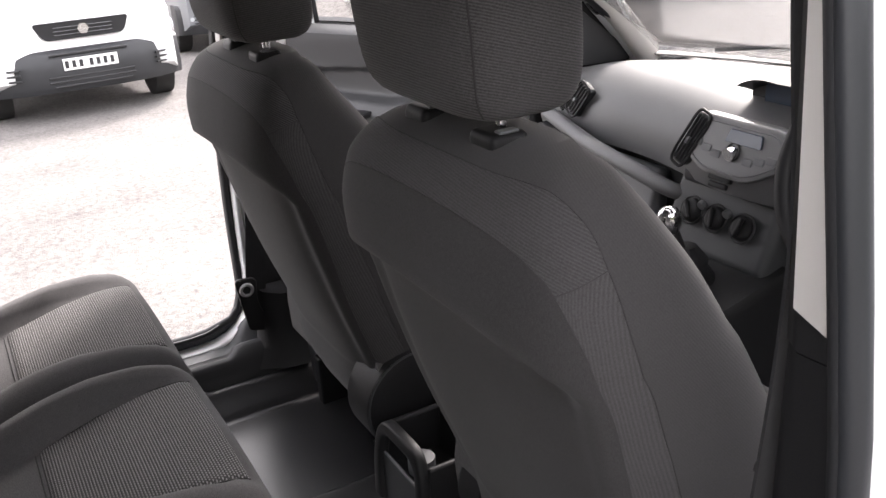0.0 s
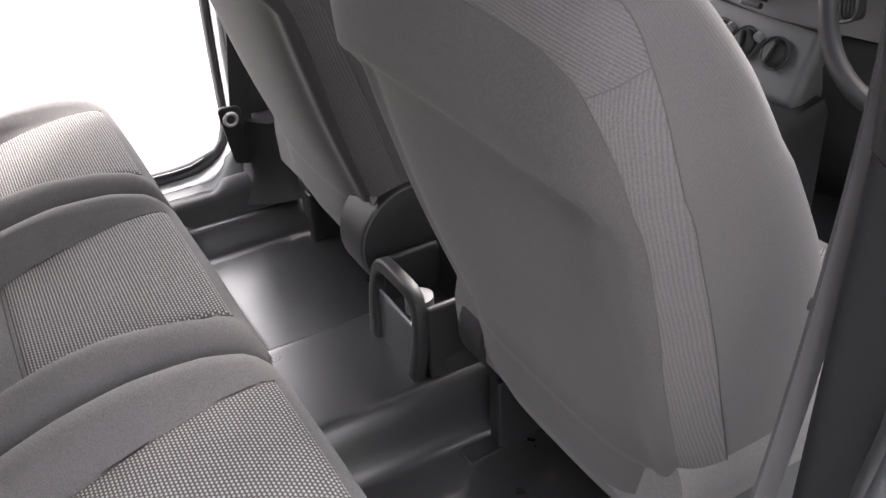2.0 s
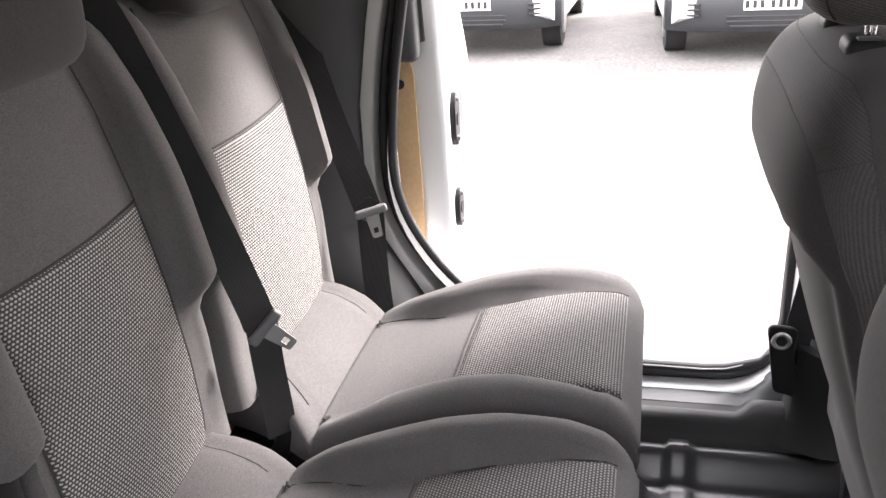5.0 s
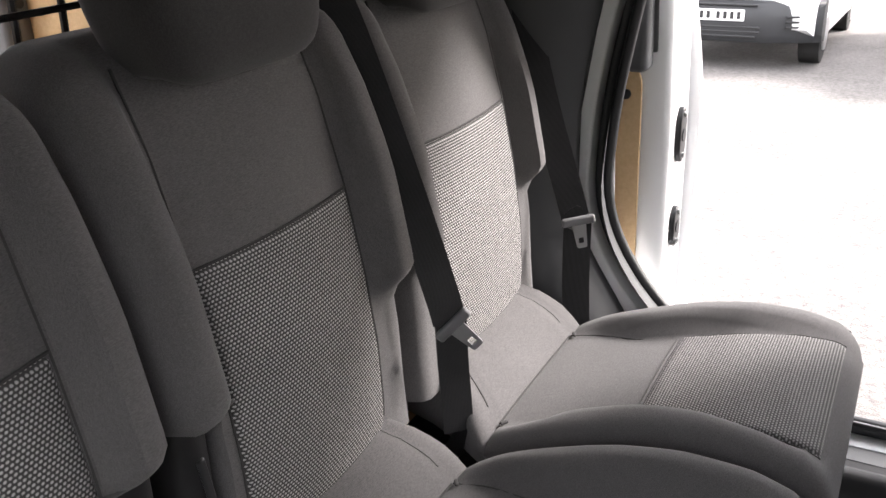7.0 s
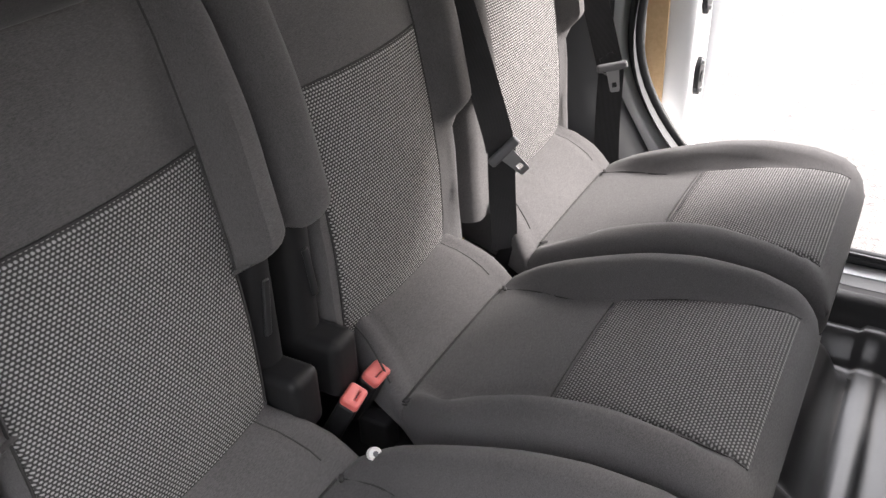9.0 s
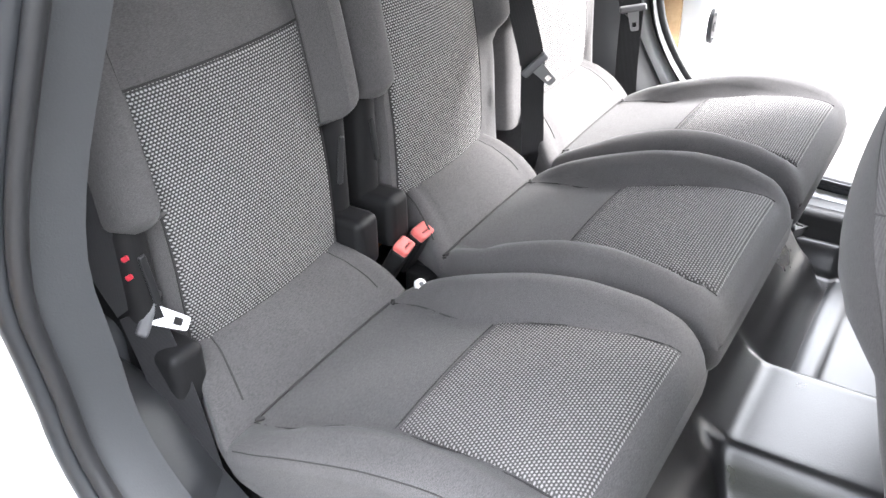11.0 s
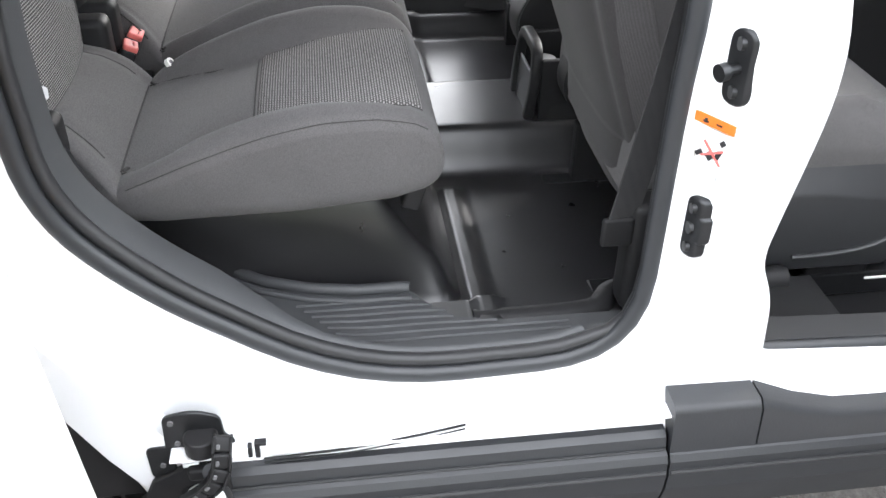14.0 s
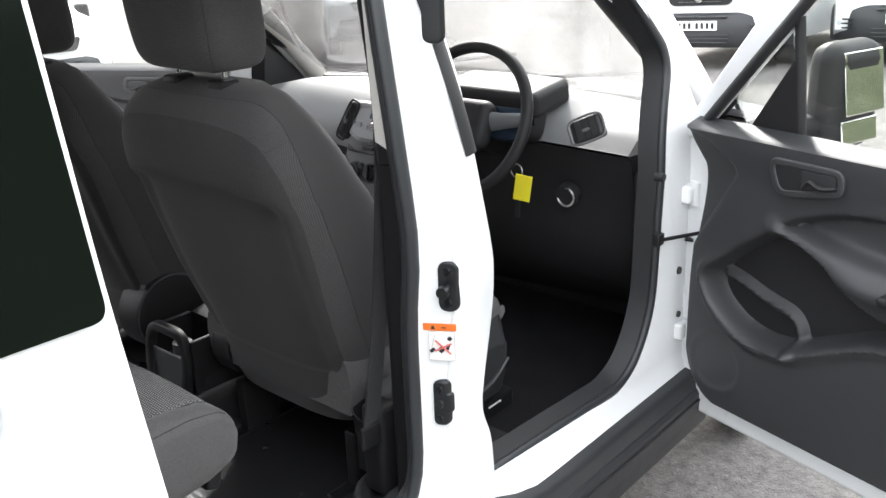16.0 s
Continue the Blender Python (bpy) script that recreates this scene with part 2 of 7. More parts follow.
TWEED_SEAT = tweed("seat_tweed", 0.0054, 0.0042, "Y", (0.066, 0.0645, 0.064), (0.33, 0.32, 0.316))
TWEED_BACK = tweed("backrest_tweed", 0.0054, 0.0043, "Z", (0.048, 0.0475, 0.047), (0.42, 0.41, 0.405))
SEAM = material("seam_thread", (0.034, 0.0325, 0.0325), 0.9)
RUBBER_MAT = grain(material("moulded_rubber", (0.015, 0.015, 0.016), 0.31, spec=0.75), 300, 0.22, 0.001)
PLASTIC = grain(material("black_plastic", (0.014, 0.014, 0.015), 0.55, spec=0.28), 500, 0.18)
PLASTIC_GREY = grain(material("grey_plastic", (0.12, 0.123, 0.128), 0.45), 500, 0.15)
TRIM = grain(material("charcoal_trim", (0.046, 0.048, 0.051), 0.56), 450, 0.2)
DASH = grain(material("dash_plastic", (0.115, 0.116, 0.119), 0.5), 380, 0.22)
CARD = grain(material("door_card_plastic", (0.028, 0.029, 0.031), 0.5), 450, 0.2)
ROCKER = grain(material("rocker_plastic", (0.020, 0.0215, 0.024), 0.44), 300, 0.2)
SEAL = grain(material("rubber_seal", (0.018, 0.0185, 0.02), 0.5), 300, 0.1)
SEAL_BLUE = grain(material("door_seal", (0.022, 0.024, 0.027), 0.42), 300, 0.1)
PALE = material("pale_pillar_trim", (0.55, 0.53, 0.50), 0.7)
WEBBING = fabric("belt_webbing", (0.011, 0.011, 0.012), (0.030, 0.030, 0.032), 0.0025, "x")
BELT_GREY = material("belt_grey_plastic", (0.13, 0.13, 0.135), 0.55)
STEEL = grain(material("brushed_steel", (0.55, 0.55, 0.56), 0.38, 1.0), 300, 0.1)
DARK_STEEL = grain(material("black_steel", (0.03, 0.031, 0.033), 0.35, 0.6), 200, 0.2)
RED = grain(material("red_plastic", (0.66, 0.15, 0.135), 0.45), 200, 0.1)
RED_TAG = material("red_tag", (0.5, 0.02, 0.04), 0.6)
ORANGE = material("orange_label", (0.78, 0.17, 0.02), 0.5)
LABEL = material("white_label", (0.82, 0.82, 0.80), 0.5)
YELLOW = material("yellow_tag", (0.85, 0.74, 0.03), 0.5)
GLASS_DARK = material("blank_dark_panel", (0.003, 0.005, 0.004), 0.10, spec=0.22)
PLY = mottled("plywood", [(0.3, (0.50, 0.33, 0.17)), (0.7, (0.66, 0.47, 0.27))], 3.0, 0.6, 0.1, 0.001)
LINER = grain(material("headlining", (0.20, 0.196, 0.19), 0.95), 500, 0.3)
GROUND = stony("gravel_yard")
TYRE = grain(material("tyre", (0.02, 0.02, 0.02), 0.8), 200, 0.3)
CHROME = material("chrome", (0.75, 0.75, 0.76), 0.12, 1.0)
LAMP = material("lamp_lens", (0.62, 0.65, 0.68), 0.1, 0.3, coat=1.0)
SCREEN = material("display", (0.03, 0.045, 0.07), 0.15)
SILVER = grain(material("silver_trim", (0.15, 0.151, 0.154), 0.42, 0.3), 300, 0.1)
MIRROR = material("mirror_glass", (0.9, 0.9, 0.9), 0.02, 1.0)
GRASS = mottled("grass", [(0.3, (0.014, 0.020, 0.008)), (0.7, (0.050, 0.060, 0.024))], 2.0, 0.95, 0.8, 0.05, 25.0)
GLASS = bpy.data.materials.new("window_glass")
GLASS.use_nodes = True
gn = GLASS.node_tree
clear = gn.nodes.new("ShaderNodeBsdfTransparent")
clear.inputs[0].default_value = (0.93, 0.95, 0.94, 1)
gloss = gn.nodes.new("ShaderNodeBsdfGlossy")
gloss.inputs["Roughness"].default_value = 0.0
fres = gn.nodes.new("ShaderNodeFresnel")
fres.inputs[0].default_value = 1.45
both = gn.nodes.new("ShaderNodeMixShader")
gn.links.new(fres.outputs[0], both.inputs[0])
gn.links.new(clear.outputs[0], both.inputs[1])
gn.links.new(gloss.outputs[0], both.inputs[2])
gn.links.new(both.outputs[0], gn.nodes["Material Output"].inputs[0])

# ---- builders ----


def even_normals(me):
    """Let large faces rule the shading, so that bevelled edges look crisp."""
    n = len(me.polygons)
    nrm = np.empty(n * 3)
    area = np.empty(n)
    me.polygons.foreach_get("normal", nrm)
    me.polygons.foreach_get("area", area)
    nrm = nrm.reshape(-1, 3)
    at = [[] for _ in me.vertices]
    for p in me.polygons:
        for v in p.vertices:
            at[v].append(p.index)
    out = []
    for p in me.polygons:
        for v in p.vertices:
            k = at[v]
            w = area[k] * (nrm[k] @ nrm[p.index] > 0.6)
            s = (nrm[k] * w[:, None]).sum(0)
            out.append(s / max(1e-12, np.linalg.norm(s)))
    me.normals_split_custom_set(out)


def emit(name, bm, mat, parent=None, label="", smooth=True):
    soft = len(bm.faces) < 420
    me = bpy.data.meshes.new(name)
    bmesh.ops.recalc_face_normals(bm, faces=bm.faces)
    bm.to_mesh(me)
    bm.free()
    for p in me.polygons:
        p.use_smooth = smooth
    if smooth:
        me.set_sharp_from_angle(angle=radians(50))
        if soft:
            even_normals(me)
    me.materials.append(mat)
    ob = new(name, me)
    if parent:
        ob.parent = parent
    if label:
        tagged(ob, label)
    return ob


def part(name, bm, mat, parent, label="", smooth=True):
    return emit(name, bm, mat, parent, label, smooth)


def thing(name, label, category, group="", kind=""):
    return tagged(new(name), label, category, group, kind)


def rounded(bm, c, s, r=0.01, seg=2, m=None):
    """A box with rounded edges: centre, full size."""
    n0 = len(bm.verts)
    got = bmesh.ops.create_cube(bm, size=1.0)["verts"]
    for v in got:
        v.co = Vector((v.co.x * s[0], v.co.y * s[1], v.co.z * s[2]))
    r = min(r, 0.49 * min(s))
    if r > 0:
        es = list({e for v in got for e in v.link_edges})
        bmesh.ops.bevel(bm, geom=es, offset=r, segments=seg, profile=0.5, affect="EDGES")
    bm.verts.ensure_lookup_table()
    fresh = bm.verts[n0:] if r <= 0 else [v for v in bm.verts if v.index < 0 or v.index >= n0]
    bm.verts.index_update()
    fresh = [v for v in bm.verts if v.index >= n0]
    for v in fresh:
        v.co = (m @ v.co if m else v.co) + Vector(c)
    return bm


def box(c, s, r=0.01, seg=2, m=None):
    return rounded(bmesh.new(), c, s, r, seg, m)


def turn(rx=0, ry=0, rz=0):
    return Euler([radians(a) for a in (rx, ry, rz)]).to_matrix()


def ring_loft(bm, rings, closed=True, caps=True, wrap=False):
    """Skin a list of rings with the same number of points."""
    rows = [[bm.verts.new(p) for p in ring] for ring in rings]
    n = len(rows[0])
    pairs = list(zip(rows, rows[1:])) + ([(rows[-1], rows[0])] if wrap else [])
    for a, b in pairs:
        for i in range(n if closed else n - 1):
            j = (i + 1) % n
            bm.faces.new((a[i], a[j], b[j], b[i]))
    if caps and closed and not wrap:
        bm.faces.new(rows[0])
        bm.faces.new(rows[-1])
    return bm


def tube(bm, pts, r, n=8, closed=False, flat=1.0, up=(0, 0, 1)):
    """A round (or flattened) cord along points."""
    pts = [Vector(p) for p in pts]
    rings = []
    k = len(pts)
    for i, p in enumerate(pts):
        a = pts[(i - 1) % k] if closed or i > 0 else p
        b = pts[(i + 1) % k] if closed or i < k - 1 else p
        d = (b - a).normalized()
        side = d.cross(Vector(up))
        side = side.normalized() if side.length > 1e-4 else Vector((1, 0, 0))
        nrm = side.cross(d).normalized()
        rr = r[i] if isinstance(r, list) else r
        rings.append([p + side * (rr * math.cos(2 * math.pi * j / n)) + nrm * (rr * flat * math.sin(2 * math.pi * j / n)) for j in range(n)])
    return ring_loft(bm, rings, True, not closed, closed)


def cyl(bm, a, b, r, n=16, r2=None):
    a, b = Vector(a), Vector(b)
    up = (1, 0, 0) if abs((b - a).normalized().z) > 0.9 else (0, 0, 1)
    return tube(bm, [a, b], [r, r if r2 is None else r2], n, up=up)


def smooth_path(pts, steps=6, closed=False):
    """Catmull-Rom through points."""
    pts = [Vector(p) for p in pts]
    k = len(pts)
    out = []
    for i in range(k if closed else k - 1):
        p0 = pts[(i - 1) % k] if closed or i else pts[0]
        p1, p2 = pts[i], pts[(i + 1) % k]
        p3 = pts[(i + 2) % k] if closed or i + 2 < k else pts[-1]
        for s in range(steps):
            t = s / steps
            out.append(0.5 * ((2 * p1) + (p2 - p0) * t + (2 * p0 - 5 * p1 + 4 * p2 - p3) * t * t + (3 * p1 - p0 - 3 * p2 + p3) * t ** 3))
    if not closed:
        out.append(pts[-1])
    return out


def fillet(corners, steps=6):
    """A closed outline in two dimensions from corners (a, b, radius)."""
    out = []
    k = len(corners)
    for i in range(k):
        p = Vector(corners[i][:2])
        a = (Vector(corners[i - 1][:2]) - p)
        b = (Vector(corners[(i + 1) % k][:2]) - p)
        r = min(corners[i][2], a.length * 0.49, b.length * 0.49)
        if r <= 0:
            out.append(p)
            continue
        p0, p2 = p + a.normalized() * r, p + b.normalized() * r
        for s in range(steps + 1):
            t = s / steps
            out.append(p0 * (1 - t) ** 2 + p * 2 * t * (1 - t) + p2 * t * t)
    return out


def plate(outlines, thick, place, bevel=0.0, cuts=()):
    """A flat plate with holes: outlines in (a, b), then each point (a, b, depth) goes to place()."""
    cu = bpy.data.curves.new("outline", "CURVE")
    cu.dimensions, cu.fill_mode = "2D", "BOTH"
    cu.extrude, cu.bevel_depth, cu.bevel_resolution = thick / 2 - bevel, bevel, 1
    for o in outlines:
        sp = cu.splines.new("POLY")
        sp.points.add(len(o) - 1)
        sp.use_cyclic_u = True
        for q, p in zip(sp.points, o):
            q.co = (p[0], p[1], 0, 1)
    ob = bpy.data.objects.new("outline", cu)
    me = ob.to_mesh()
    bm = bmesh.new()
    bm.from_mesh(me)
    ob.to_mesh_clear()
    bpy.data.objects.remove(ob)
    bpy.data.curves.remove(cu)
    for co, no in cuts:
        bmesh.ops.bisect_plane(bm, geom=bm.verts[:] + bm.edges[:] + bm.faces[:], plane_co=(*co, 0), plane_no=(*no, 0))
    bmesh.ops.remove_doubles(bm, verts=bm.verts, dist=1e-5)
    for v in bm.verts:
        v.co = Vector(place(v.co.x, v.co.y, v.co.z))
    return bm


def ease(t):
    t = max(0.0, min(1.0, t))
    return t * t * (3 - 2 * t)


def table(points, x):
    """Smooth interpolation in a table of (x, value)."""
    if x <= points[0][0]:
        return points[0][1]
    for (a, va), (b, vb) in zip(points, points[1:]):
        if x <= b:
            return va + (vb - va) * (x - a) / (b - a)
    return points[-1][1]


def curve(points, x):
    """Smooth curve through a table of (x, value)."""
    k = max(0, min(len(points) - 2, sum(1 for p in points if p[0] <= x) - 1))
    (a, va), (b, vb) = points[k], points[k + 1]
    sl = [(q[1] - p[1]) / (q[0] - p[0]) for p, q in zip(points, points[1:])]
    def tangent(i):
        if i == 0 or i == len(points) - 1:
            return sl[min(i, len(sl) - 1)]
        return 2 * sl[i - 1] * sl[i] / (sl[i - 1] + sl[i]) if sl[i - 1] * sl[i] > 0 else 0.0
    t, h = max(0.0, min(1.0, (x - a) / (b - a))), b - a
    return va * (1 + 2 * t) * (1 - t) ** 2 + tangent(k) * h * t * (1 - t) ** 2 + vb * t * t * (3 - 2 * t) + tangent(k + 1) * h * t * t * (t - 1)


def sheet(bm, fn, us, vs, thick=0.0):
    """A patch fn(u, v) -> point."""
    rows = [[bm.verts.new(fn(u, v)) for u in us] for v in vs]
    for a, b in zip(rows, rows[1:]):
        for i in range(len(us) - 1):
            bm.faces.new((a[i], a[i + 1], b[i + 1], b[i]))
    return bm


def steps(a, b, n):
    return [a + (b - a) * i / n for i in range(n + 1)]

# ---- ground ----
SLOPE = 0.05


def ground_z(x, y):
    return SLOPE * (x - 1.0)


bm = bmesh.new()
xs = sorted({*steps(-14, 6, 40), -400, -200, -100, -50, -25, 12, 25, 50, 100})
ys = sorted({*steps(-6, 14, 40), -400, -200, -100, -50, -20, 25, 50, 100, 200, 400})
sheet(bm, lambda x, y: (x, y, ground_z(max(min(x, 6), -30), y) + 0.006 * noise.noise(Vector((x * 0.9, y * 0.9, 0)))), xs, ys)
tagged(emit("ground", bm, GROUND), "pale stony tarmac yard with loose grit", "ground", kind="structure")

# ---- the van's shell ----
van = thing("van_body", "white crew van body with sliding side doors open", "van", kind="structure")
REAR_OPEN = [(0.010, 1.70, 0.05), (-0.002, 1.45, 0.3), (-0.004, 1.0, 0.3), (-0.010, 0.553, 0.15), (-0.44, 0.538, 0.18), (-0.705, 0.728, 0.22),
             (-0.822, 0.865, 0.14), (-0.83, 1.16, 0.2), (-0.735, 1.42, 0.2), (-0.64, 1.70, 0.05)]
FRONT_OPEN = [(0.05, 1.70, 0.04), (0.082, 1.48, 0.1), (0.104, 1.34, 0.1), (0.128, 1.18, 0.1), (0.160, 1.03, 0.08), (0.140, 0.88, 0.1), (0.117, 0.75, 0.04), (0.147, 0.685, 0.04), (0.157, 0.556, 0.03), (0.705, 0.556, 0.12), (0.812, 0.70, 0.15),
              (0.825, 0.95, 0.1), (0.840, 1.16, 0.1), (0.905, 1.33, 0.06), (0.56, 1.70, 0.1)]


def side_x(y, z, s=1):
    """How far out the side's jamb lies."""
    x = 0.878
    if z > 1.05:
        x -= 0.12 * ((z - 1.05) / 0.75) ** 1.3
    if z > 0.6:
        x += 0.030 * ease((y - 0.0) / 0.045) * ease((0.20 - y) / 0.12) * ease((z - 0.82) / 0.25) * ease((1.66 - z) / 0.3)
    if z < 0.55:
        x += 0.035 * ease((0.55 - z) / 0.1)
    return x


def side_point(s, inset=0.0):
    return lambda a, b, d: (s * (side_x(a, b, s) - 0.03 - d - inset), a, b)


REAR_OPEN_LEFT = [(0.035, 1.70, 0.05), (0.03, 1.45, 0.3), (-0.006, 1.0, 0.3), (-0.010, 0.565, 0.14), (-0.44, 0.562, 0.16), (-0.70, 0.742, 0.16),
                  (-0.815, 0.93, 0.16), (-0.80, 1.16, 0.2), (-0.735, 1.42, 0.2), (-0.64, 1.70, 0.05)]
LOOP_R = fillet(REAR_OPEN)
LOOP_RL = fillet(REAR_OPEN_LEFT)
LOOP_F = fillet(FRONT_OPEN)


def spread(loop, by):
    """An outline moved outwards along its normals."""
    out, k = [], len(loop)
    for i, p in enumerate(loop):
        d = (loop[(i + 1) % k] - loop[i - 1]).normalized()
        out.append(p + Vector((-d.y, d.x)) * by)
    return out


def jamb_x(y, z, s, k):
    """The jamb's draw towards the opening: k is 0 at its inner edge and 1 at the body side."""
    deep = 0.036 - 0.018 * ease((z - 0.95) / 0.2) if s > 0 else 0.0
    return side_x(y, z, s) - deep * (1 - ease(k)) + (0.004 if k >= 1 else 0)


WIDE_R = spread(LOOP_R, 0.042)
OUTER = [(1.02, 0.42), (1.02, 1.16), (0.92, 1.32), (0.42, 1.765), (-2.25, 1.765), (-2.25, 0.42), (-1.45, 0.42), (-1.40, 0.62), (-1.25, 0.78), (-1.05, 0.83), (-0.93, 0.78), (-0.825, 0.642), (-0.768, 0.53), (-0.722, 0.42)]
CUTS = [((0, z), (0, 1)) for z in (0.44, 0.47, 0.5, 0.53, 0.56, 1.05, 1.15, 1.25, 1.35, 1.45, 1.55, 1.65)] + [((y, 0), (1, 0)) for y in (-0.006, 0.0, 0.006, 0.012, 0.018, 0.024, 0.07, 0.085, 0.10, 0.115, 0.13, 0.15, -0.5, -0.54, -0.58, -0.62, -0.66, -0.70, -0.97, -1.0, -1.03)]
for s, nm in ((1, "body_side"), (-1, "body_side")):
    side = OUTER if s < 0 else OUTER[:7] + [(-1.40, 0.555), (-0.795, 0.555), (-0.757, 0.50)] + OUTER[-1:]
    bm = plate([side, WIDE_R if s > 0 else LOOP_RL, LOOP_F], 0.06, side_point(s), 0.006, CUTS)
    part(nm, bm, WHITE, van, "white painted body side with two door openings")
    if s > 0:
        part("door_jamb", sheet(bmesh.new(), lambda k, i: (jamb_x(*LOOP_R[i % len(LOOP_R)].lerp(WIDE_R[i % len(LOOP_R)], k), s, k) - 0.004, *LOOP_R[i % len(LOOP_R)].lerp(WIDE_R[i % len(LOOP_R)], k * 1.05)), steps(0, 1, 8), range(len(LOOP_R) + 1)), WHITE, van, "white painted door jamb")
    for loop, r in ((LOOP_R if s > 0 else LOOP_RL, 0.0145), (LOOP_F, 0.0125)):
        front = loop is LOOP_F
        pts = [Vector((s * (jamb_x(p.x, p.y, s, 0 if loop is LOOP_R else 1) - (0.050 - 0.038 * ease((p.x - 0.16) / 0.12) if front else 0.012)), p.x, p.y)) for p in loop]
        c = Vector((0, sum(p.y for p in pts) / len(pts), sum(p.z for p in pts) / len(pts)))
        def inward(p):
            return (Vector((p.x, c.y, c.z)) - p).normalized()
        pts = [p + inward(p) * (0.010 * ease((p.y - 0.16) / 0.12) if front else 0.010) for p in pts]
        if loop is LOOP_R:
            # the seal stands further out along the upper door pillar
            pts = [p + Vector((1, -1, 0)) * 0.014 * ease((p.z - 1.10) / 0.15) * ease((p.y + 0.2) / 0.1) for p in pts]
        part("door_seal", tube(bmesh.new(), pts, r, 10, True, 0.8, (1, 0, 0)), SEAL_BLUE, van, "black rubber door seal")
        if front:
            edge = [p for p in pts if p.y > 0.165 and p.z < 1.66]
            part("opening_trim", sheet(bmesh.new(), lambda k, p: tuple(p + inward(p) * (0.010 + 0.008 * k) - Vector((s * (0.004 + 0.048 * k), 0, 0))), steps(0, 1, 6), edge), SEAL, van, "black opening trim")
        else:
            lip = [p + inward(p) * (0.022 - 0.018 * ease((p.y + 0.09) / 0.06)) - Vector((s * 0.008, 0, 0)) for p in pts]
            part("seal_lip", tube(bmesh.new(), lip, 0.0105, 8, True, 1.0, (1, 0, 0)), SEAL, van)
            # broad flat trim between the seal and the sill, behind the pillar foot
            foot = [p for p in pts if p.y < -0.07]
            def band(k, p):
                q = p + inward(p) * (0.014 + 0.018 * k) - Vector((s * (0.010 + (0.018 + 0.048 * ease((-0.45 - p.y) / 0.2)) * k), 0, 0))
                return (q.x, q.y, q.z + 0.006 * math.sin(math.pi * k))
            part("opening_trim", sheet(bmesh.new(), band, steps(0, 1, 8), foot), TRIM, van, "charcoal opening trim")

# outer skin behind the rear opening and ahead of the front one (wing)
for s in (1, -1):
    out = [(-0.715, 0.44), (-0.695, 0.56), (-0.775, 0.665), (-0.885, 0.84), (-0.905, 1.0), (-0.885, 1.2), (-0.80, 1.62), (-2.25, 1.62), (-2.25, 0.40), (-1.48, 0.40), (-1.44, 0.62), (-1.28, 0.80), (-1.1, 0.84), (-0.95, 0.80), (-0.832, 0.648), (-0.772, 0.53)]
    if s < 0:
        out = [(-0.80, 0.62), (-0.78, 0.83)] + out[6:14]
    bm = plate([out], 0.01, lambda a, b, d, s=s: (s * (0.917 - d - 0.10 * max(0, (b - 1.05) / 0.75) ** 1.4), a, b), 0.002, [((0, z), (0, 1)) for z in (1.05, 1.2, 1.35, 1.5)])
    part("rear_quarter", bm, WHITE, van)
    if s > 0:
        # the skin folds in to the jamb, and a black liner closes the wheel arch behind it
        edge = [Vector(p) for p in out[:7]]
        edge = [a.lerp(b, k / 4) for a, b in zip(edge, edge[1:]) for k in range(4)] + [edge[-1]]
        fold = sheet(bmesh.new(), lambda k, q: (q.x * 0 + 0.912 - 0.10 * max(0, (q.y - 1.05) / 0.75) ** 1.4 + k * (side_x(q.x, q.y) - 0.04 - 0.912 + 0.10 * max(0, (q.y - 1.05) / 0.75) ** 1.4), q.x - 0.002, q.y), steps(0, 1, 4), edge)
        part("jamb_fold", fold, WHITE, van)
        arch = [(-0.725, 0.425), (-0.757, 0.53), (-0.815, 0.66), (-0.94, 0.82), (-1.1, 0.86), (-1.3, 0.82), (-1.46, 0.64), (-1.5, 0.40)]
        part("arch_panel", plate([arch], 0.01, lambda a, b, d: (0.885 - d, a, b), 0.002, []), PLASTIC, van, "black plastic wheel-arch liner")
    wing = [(1.03, 0.30), (1.03, 1.10), (1.25, 1.12), (1.9, 0.98), (2.02, 0.75), (2.0, 0.6), (1.86, 0.75), (1.66, 0.83), (1.45, 0.75), (1.32, 0.55), (1.30, 0.30)]
    bm = plate([wing], 0.01, lambda a, b, d, s=s: (s * (0.905 - d - 0.12 * max(0, a - 1.2) ** 2), a, b), 0.002, [((y, 0), (1, 0)) for y in (1.2, 1.35, 1.5, 1.65, 1.8)])
    part("front_wing", bm, WHITE, van)
    lin = [(y0, z0) for y0, z0 in [(-1.16 + 0.40 * math.cos(a), 0.31 + 0.40 * math.sin(a)) for a in steps(-0.25, math.pi + 0.25, 20)]]
    part("arch_liner", sheet(bmesh.new(), lambda k, q, s=s: (s * (0.60 + 0.29 * k), q[0], q[1]), steps(0, 1, 4), lin), PLASTIC, van, "black plastic wheel-arch liner")
    for rr in (0.375, 0.35):
        part("liner_rib", tube(bmesh.new(), [(s * 0.84, -1.16 + rr * math.cos(a), 0.31 + rr * math.sin(a)) for a in steps(-0.2, 1.2, 14)], 0.012, 6, up=(1, 0, 0)), PLASTIC, van)
    # wheels under the van
    for y in (-1.16, 1.66):
        w = part("wheel", tube(bmesh.new(), [(s * 0.70, y, 0.31), (s * 0.71, y, 0.31), (s * 0.87, y, 0.31), (s * 0.885, y, 0.31)], [0.28, 0.31, 0.31, 0.29], 40), TYRE, van, "black road tyre")
        part("wheel_rim", tube(bmesh.new(), [(s * 0.86, y, 0.31), (s * 0.895, y, 0.31)], [0.19, 0.2], 32), STEEL, w)

